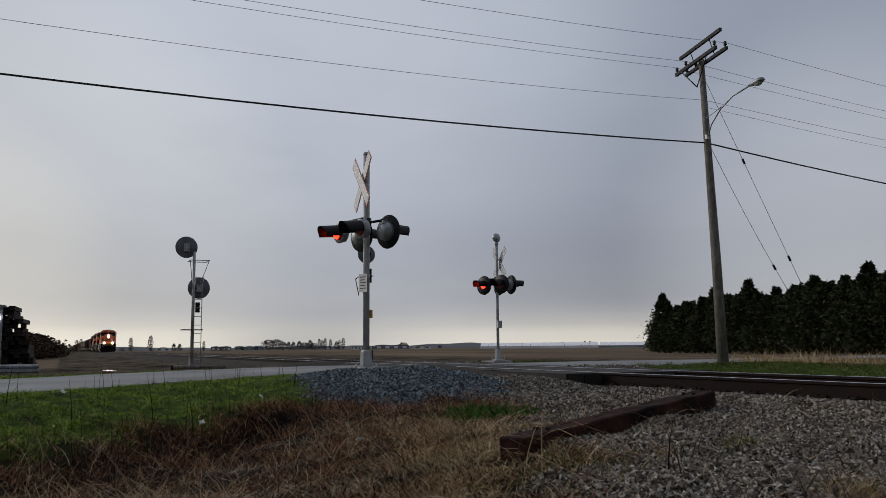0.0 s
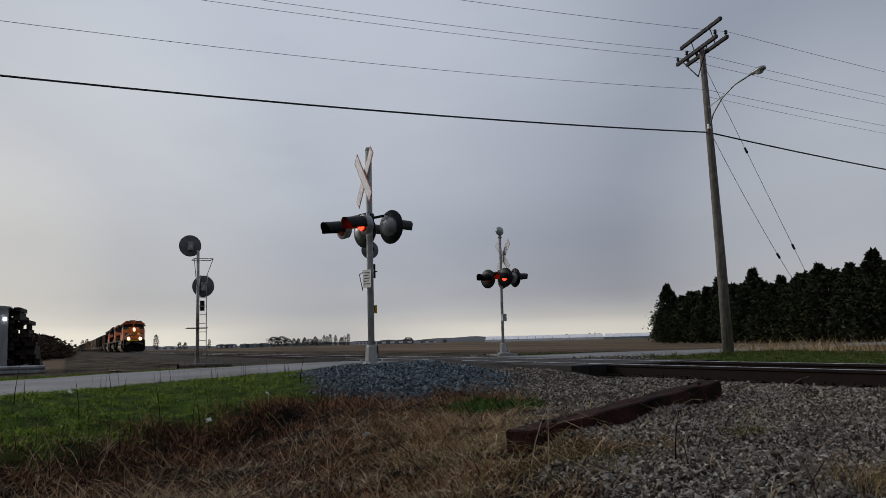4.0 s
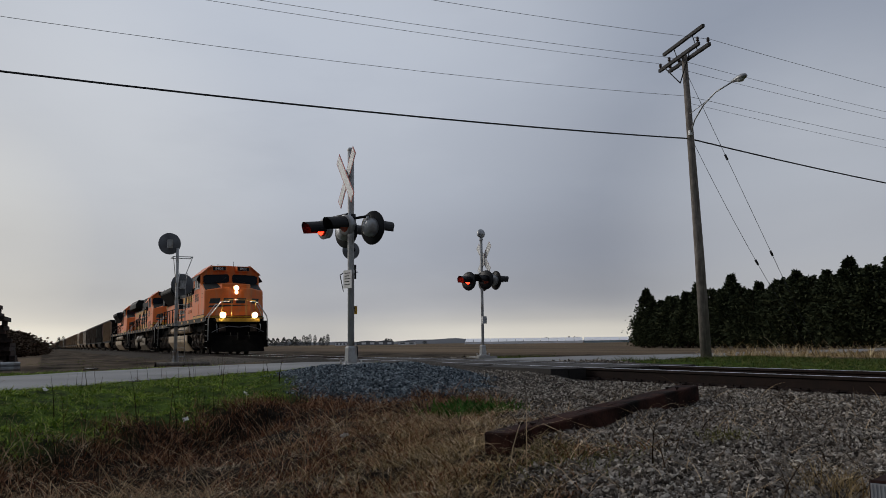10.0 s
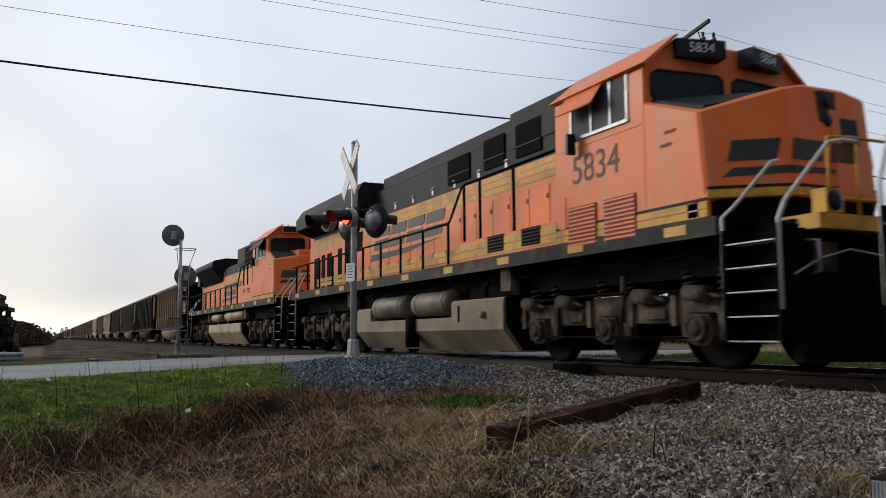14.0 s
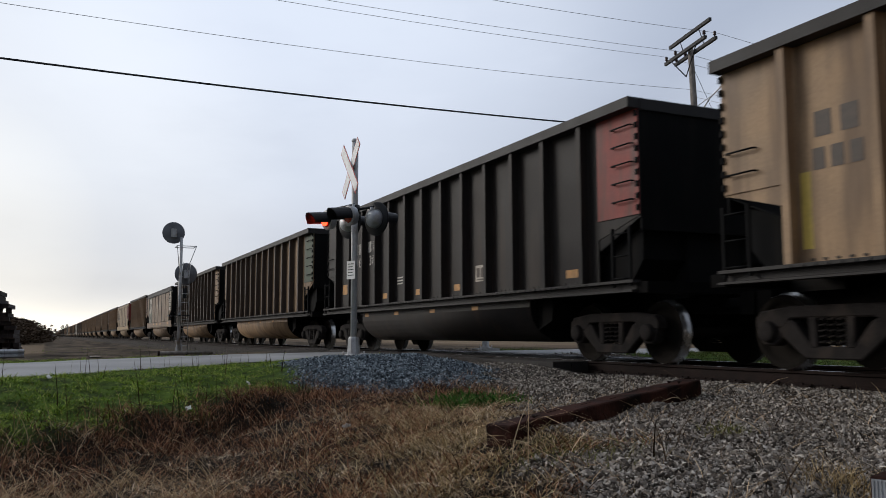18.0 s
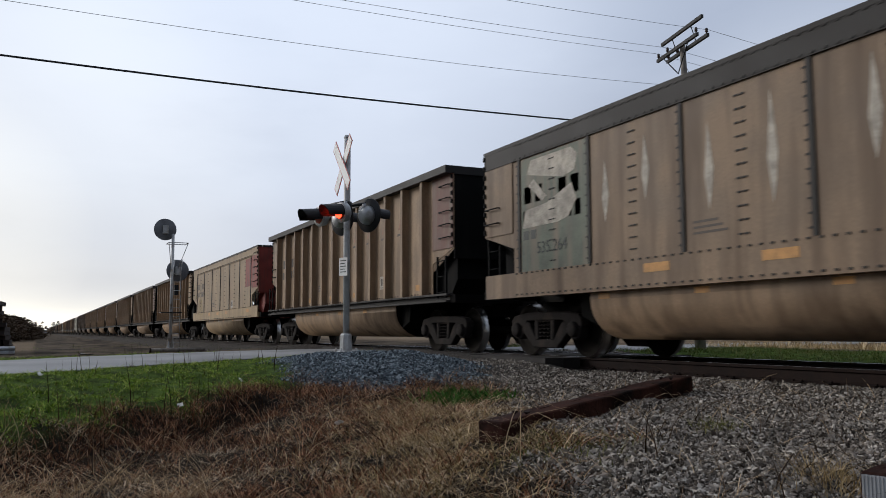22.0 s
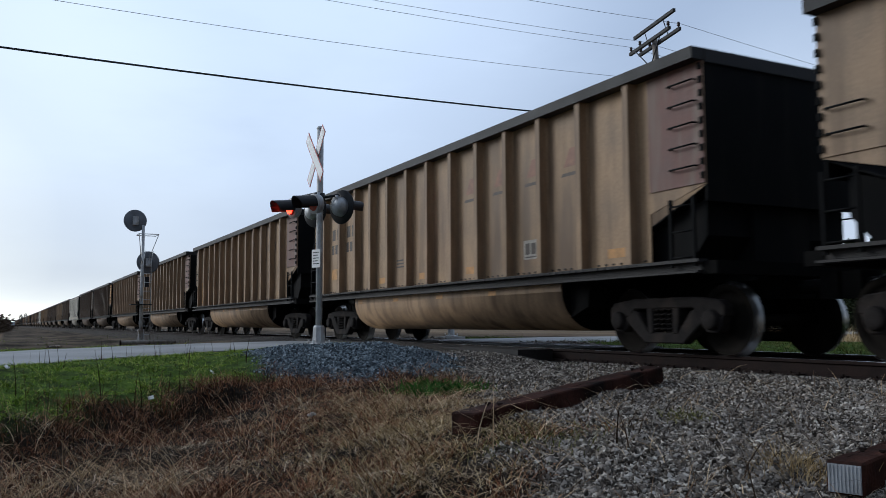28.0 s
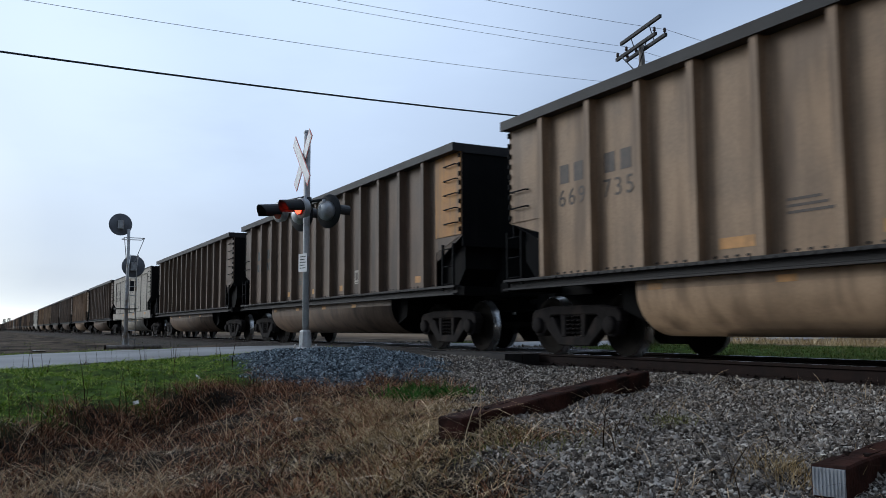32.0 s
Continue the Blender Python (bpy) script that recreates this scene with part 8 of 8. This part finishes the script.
def straw_zone(x, y):
    """The yellow grass between the weeds and the stones."""
    return np.exp(-(((x + 6.9) / 2.1) ** 2 + ((y + 5.75 + 0.36 * (x + 7.0)) / 0.8) ** 2)) + 0.16 * smoothstep(21, 25, bearing(x, y))


pts = scatter(340000, -26.0, -6.0, -12.5, -2.5, lambda x, y: zone_green(x, y) * in_view(x, y) * (zone_mound(x, y) < 0.6) * near_fade(x, y, 10.0))
blades("green_grass", "short green grass on the road verge", pts, (0.02, 0.075), 0.014, 1.5, M_GREENBLADE, 4, 2, clump=0.6)
pts = scatter(70000, -15.5, -4.0, -11.5, -4.0, lambda x, y: border(x, y) * in_view(x, y) * (zone_mound(x, y) < 0.3) * near_fade(x, y, 7.0))
blades("dry_weeds", "red-brown upright dead weed stems along the ditch", pts, (0.04, 0.19), 0.007, 0.8, M_DRYRED, 5, 3, clump=0.6)
pts = scatter(210000, -16.0, -2.5, -11.5, -3.0, lambda x, y: dry_zone(x, y) * near_fade(x, y, 6.5) * red_zone(x, y))
blades("dry_weeds", "red-brown dead weeds and bracken in the ditch", pts, (0.03, 0.15), 0.009, 1.5, M_DRYRED, 15, 3, clump=0.7)
pts = scatter(210000, -13.0, -2.5, -11.0, -3.2, lambda x, y: dry_zone(x, y) * near_fade(x, y, 6.0) * (1.1 - red_zone(x, y)) * np.clip(0.6 + 1.3 * edge_noise(x * 2.2, y * 2.6), 0.12, 1))
blades("stubble", "cut grey-brown weed stubble on soil coloured dark for shade", pts, (0.025, 0.10), 0.0095, 2.0, M_STUBBLE, 16, 3, clump=0.6)
tufts = np.column_stack([grng.uniform(-8.2, -3.6, 26), grng.uniform(-10.2, -7.6, 26)])
tufts = np.repeat(tufts[bearing(tufts[:, 0], tufts[:, 1]) < 13], 90, axis=0)
pts = tufts + 0.13 * grng.standard_normal(tufts.shape)
blades("bent_straw", "long bent pale dead grass lying over the bank", pts, (0.12, 0.42), 0.008, 2.1, M_PALESTRAW, 17, 5)
pts = scatter(900, -9.5, -2.5, -10.5, -5.0, lambda x, y: dry_zone(x, y))
blades("bent_straw", "single long dead stems fallen across the weeds", pts, (0.2, 0.6), 0.007, 2.2, M_PALESTRAW, 18, 4)
pts = scatter(110000, -11.0, -2.5, -8.5, -3.2, lambda x, y: np.clip(dry_zone(x, y) + 0.35 * zone_gravel(x, y) * (zone_gravel(x, y) < 0.9), 0, 1) * near_fade(x, y, 6.0) * straw_zone(x, y))
blades("straw_grass", "yellow dry straw grass in tufts beside the stones", pts, (0.03, 0.14), 0.008, 1.9, M_STRAW, 6, 3, clump=0.6)
pts = scatter(1000, -19.0, -7.0, -11.5, -5.0, lambda x, y: (np.clip(zone_green(x, y) + border(x, y), 0, 1) > 0.3) & in_view(x, y) & (zone_mound(x, y) < 0.1) & (grng.random(len(x)) < 0.25 + 0.75 * border(x, y)))
blades("tall_weed_stalks", "tall thin dark dead weed stalks", pts, (0.16, 0.62), 0.011, 0.16, M_DARKWEED, 7, 3)
pts = scatter(5500, -9.0, -2.2, -8.0, -1.6, lambda x, y: zone_gravel(x, y) * in_view(x, y) * np.clip(edge_noise(x * 1.7 + 3, y * 1.7) + 0.15 + 0.4 * smoothstep(-4.4, -5.6, y), 0.03, 1))
blades("sparse_weeds", "sparse dry weeds growing through the ballast", pts, (0.03, 0.2), 0.006, 1.4, M_STUBBLE, 8, 3)
pts = scatter(420, -9.0, -2.2, -7.0, -1.8, lambda x, y: zone_gravel(x, y) * in_view(x, y))
blades("fallen_twigs", "thin dark dead twigs lying on the stones", pts, (0.15, 0.45), 0.009, 2.3, M_DARKWEED, 19, 4)
pts = scatter(700, -9.0, -2.2, -7.0, -1.8, lambda x, y: zone_gravel(x, y) * in_view(x, y))
blades("fallen_straw", "pale dead stalks lying on the stones", pts, (0.08, 0.3), 0.007, 2.3, M_PALESTRAW, 22, 4)
pts = scatter(70, -5.2, -2.4, -2.4, -1.5, lambda x, y: np.ones(len(x)))
blades("pale_stalks", "pale dry stalks standing by the rail", pts, (0.12, 0.3), 0.006, 0.3, M_PALESTRAW, 20, 3)
pts = scatter(36000, -60.0, 8.0, 15.0, 19.5, lambda x, y: 0.6 * (x > -27))
blades("roadside_grass", "pale dry grass before the windbreak", pts, (0.08, 0.42), 0.028, 0.9, M_STRAW, 9, 2, clump=0.8)
pts = scatter(80000, -27.0, 6.0, 3.2, 13.5, lambda x, y: zone_green(x, y))
blades("green_grass", "rough green grass beyond the track", pts, (0.03, 0.11), 0.02, 1.1, M_FARGREEN, 10, 2, clump=0.7)
pts = scatter(9000, -60.0, -21.0, -14.0, -2.6, lambda x, y: off_road(x, y) * (edge_noise(x * 0.5, y * 0.7) > 0.22))
blades("rough_grass", "patches of rough grass on the mud beyond the road", pts, (0.04, 0.11), 0.03, 1.2, M_FARGREEN, 21, 2)


def ground_hit(az, el):
    """Where a line of sight from the eye meets the ground."""
    for rho in np.arange(3.5, 40, 0.03):
        q = polar(az, rho)
        if EYE.z + rho * math.tan(radians(el)) < float(ground_z(q.x, q.y)):
            break
    return Vector((q.x, q.y, float(ground_z(q.x, q.y))))


# leafy weeds and dry tufts standing in the stones
for label, az, el, n, r, h, w, m in (("dark green leafy weed in the gravel", 27.0, -4.75, 900, 0.42, (0.06, 0.20), 0.032, M_LEAF), ("yellow-green grass tuft in the ballast", 43.2, -6.25, 240, 0.15, (0.04, 0.11), 0.008, M_STRAWGREEN),
                                     ("yellow-green grass tuft beside the old tie", 33.4, -7.7, 700, 0.42, (0.03, 0.12), 0.007, M_STRAWGREEN), ("dry grass tuft at the ballast edge", 50.0, -9.3, 260, 0.2, (0.08, 0.2), 0.007, M_STRAW)):
    c = ground_hit(az, el)
    pts = np.column_stack([c.x + r * grng.standard_normal(n) * 0.6, c.y + r * grng.standard_normal(n) * 0.6])
    blades("weed_clump", label, pts, h, w, 0.9, m, 30 + n, 3, "weeds")

# the stones and weeds go on, thinner, around the viewpoint
pts = scatter(14000, -1.2, 13.0, -8.0, -1.7, lambda x, y: zone_gravel(x, y))
stones("ballast", "crushed ballast stones along the track side", pts, (0.015, 0.045), M_BALLAST, 41)
pts = scatter(16000, -9.0, 8.0, -15.0, -5.0, lambda x, y: (1 - zone_gravel(x, y)) * (1 - in_view(x, y)) * (1 - zone_green(x, y)) * (np.hypot(x, y - EYE.y) > 0.9))
blades("dry_weeds", "red-brown dead weeds on the bank", pts, (0.05, 0.22), 0.012, 1.2, M_DRYRED, 42, 2)
pts = scatter(14000, -14.0, -2.0, -24.0, -11.0, lambda x, y: zone_green(x, y))
blades("green_grass", "short green grass along the road", pts, (0.05, 0.14), 0.02, 1.0, M_GREENBLADE, 43, 2)

# scraps of litter in the grass
for i, (az, el) in enumerate(((8.44, -4.95), (0.2, -2.75), (12.2, -3.4), (18.6, -6.4))):
    c = ground_hit(az, el)
    ob = thing("paper_scrap", "crumpled scrap of white litter in the grass", "litter", pose(c.x, c.y, c.z + 0.06, 20, 35, 70 * i), "litter")
    bm = bmesh.new()
    bmesh.ops.create_grid(bm, x_segments=3, y_segments=3, size=0.032)
    for v in bm.verts:
        v.co.z += 0.018 * math.sin(v.co.x * 90 + i) * math.cos(v.co.y * 70)
    bmesh.ops.solidify(bm, geom=bm.faces[:], thickness=0.004)
    part("sheet", bm, M_WHITE, ob)


# shallow puddles on the mud beyond the road
M_WATER = mat("muddy_water", (0.03, 0.027, 0.022), 0.03, vary=0.2, scale=1.0, bump=0.0, spec=0.5)
for i, (az, el, rx, ry) in enumerate(((2.78, -1.34, 0.9, 0.3),)):
    c = ground_hit(az, el)
    bm = bmesh.new()
    ring = [(rx * (1 + 0.22 * math.sin(3 * a + i) + 0.12 * math.sin(7 * a)) * math.cos(a), ry * (1 + 0.25 * math.cos(2 * a + i) + 0.12 * math.sin(5 * a)) * math.sin(a)) for a in (2 * math.pi * k / 28 for k in range(28))]
    prism(bm, ring, "z", -0.03, 0.0)
    pd = thing("puddle", "shallow puddle of muddy water on the verge", "puddle", pose(c.x, c.y, c.z + 0.035, 0, 0, 25 * i), "puddles")
    part("water", bm, M_WATER, pd)


def motions():
    """The train runs by at an even speed; the crossing lights flash in turn."""
    beat, start, share = 1.12, 0.85, 0.52
    for ob, x22 in MOVERS:
        walk(ob, [(t, pose(x22 + SPEED * (t - 22), 0, 0)) for t in (0, 16, 32)])
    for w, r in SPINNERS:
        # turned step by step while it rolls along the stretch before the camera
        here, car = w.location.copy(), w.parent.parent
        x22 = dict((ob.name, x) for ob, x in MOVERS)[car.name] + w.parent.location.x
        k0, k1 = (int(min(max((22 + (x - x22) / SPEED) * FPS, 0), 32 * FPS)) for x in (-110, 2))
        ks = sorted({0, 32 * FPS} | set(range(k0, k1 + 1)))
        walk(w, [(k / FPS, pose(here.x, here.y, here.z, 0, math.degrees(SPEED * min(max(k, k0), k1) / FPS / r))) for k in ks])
    for lit, phase in FLASHERS:
        shown, hidden = pose(0.047, 0, 0), pose(-0.08, 0, 0)
        now = (0 - start) % beat < share * beat
        rows = [(0, shown if now == (phase == 0) else hidden)]
        t = start - beat
        while t < 32:
            for at, on in ((t, phase == 0), (t + share * beat, phase == 1)):
                if 0.1 < at < 31.9:
                    rows += [(at - 0.034, hidden if on else shown), (at, shown if on else hidden)]
            t += beat
        rows.append((32, rows[-1][1]))
        walk(lit, rows)


motions()
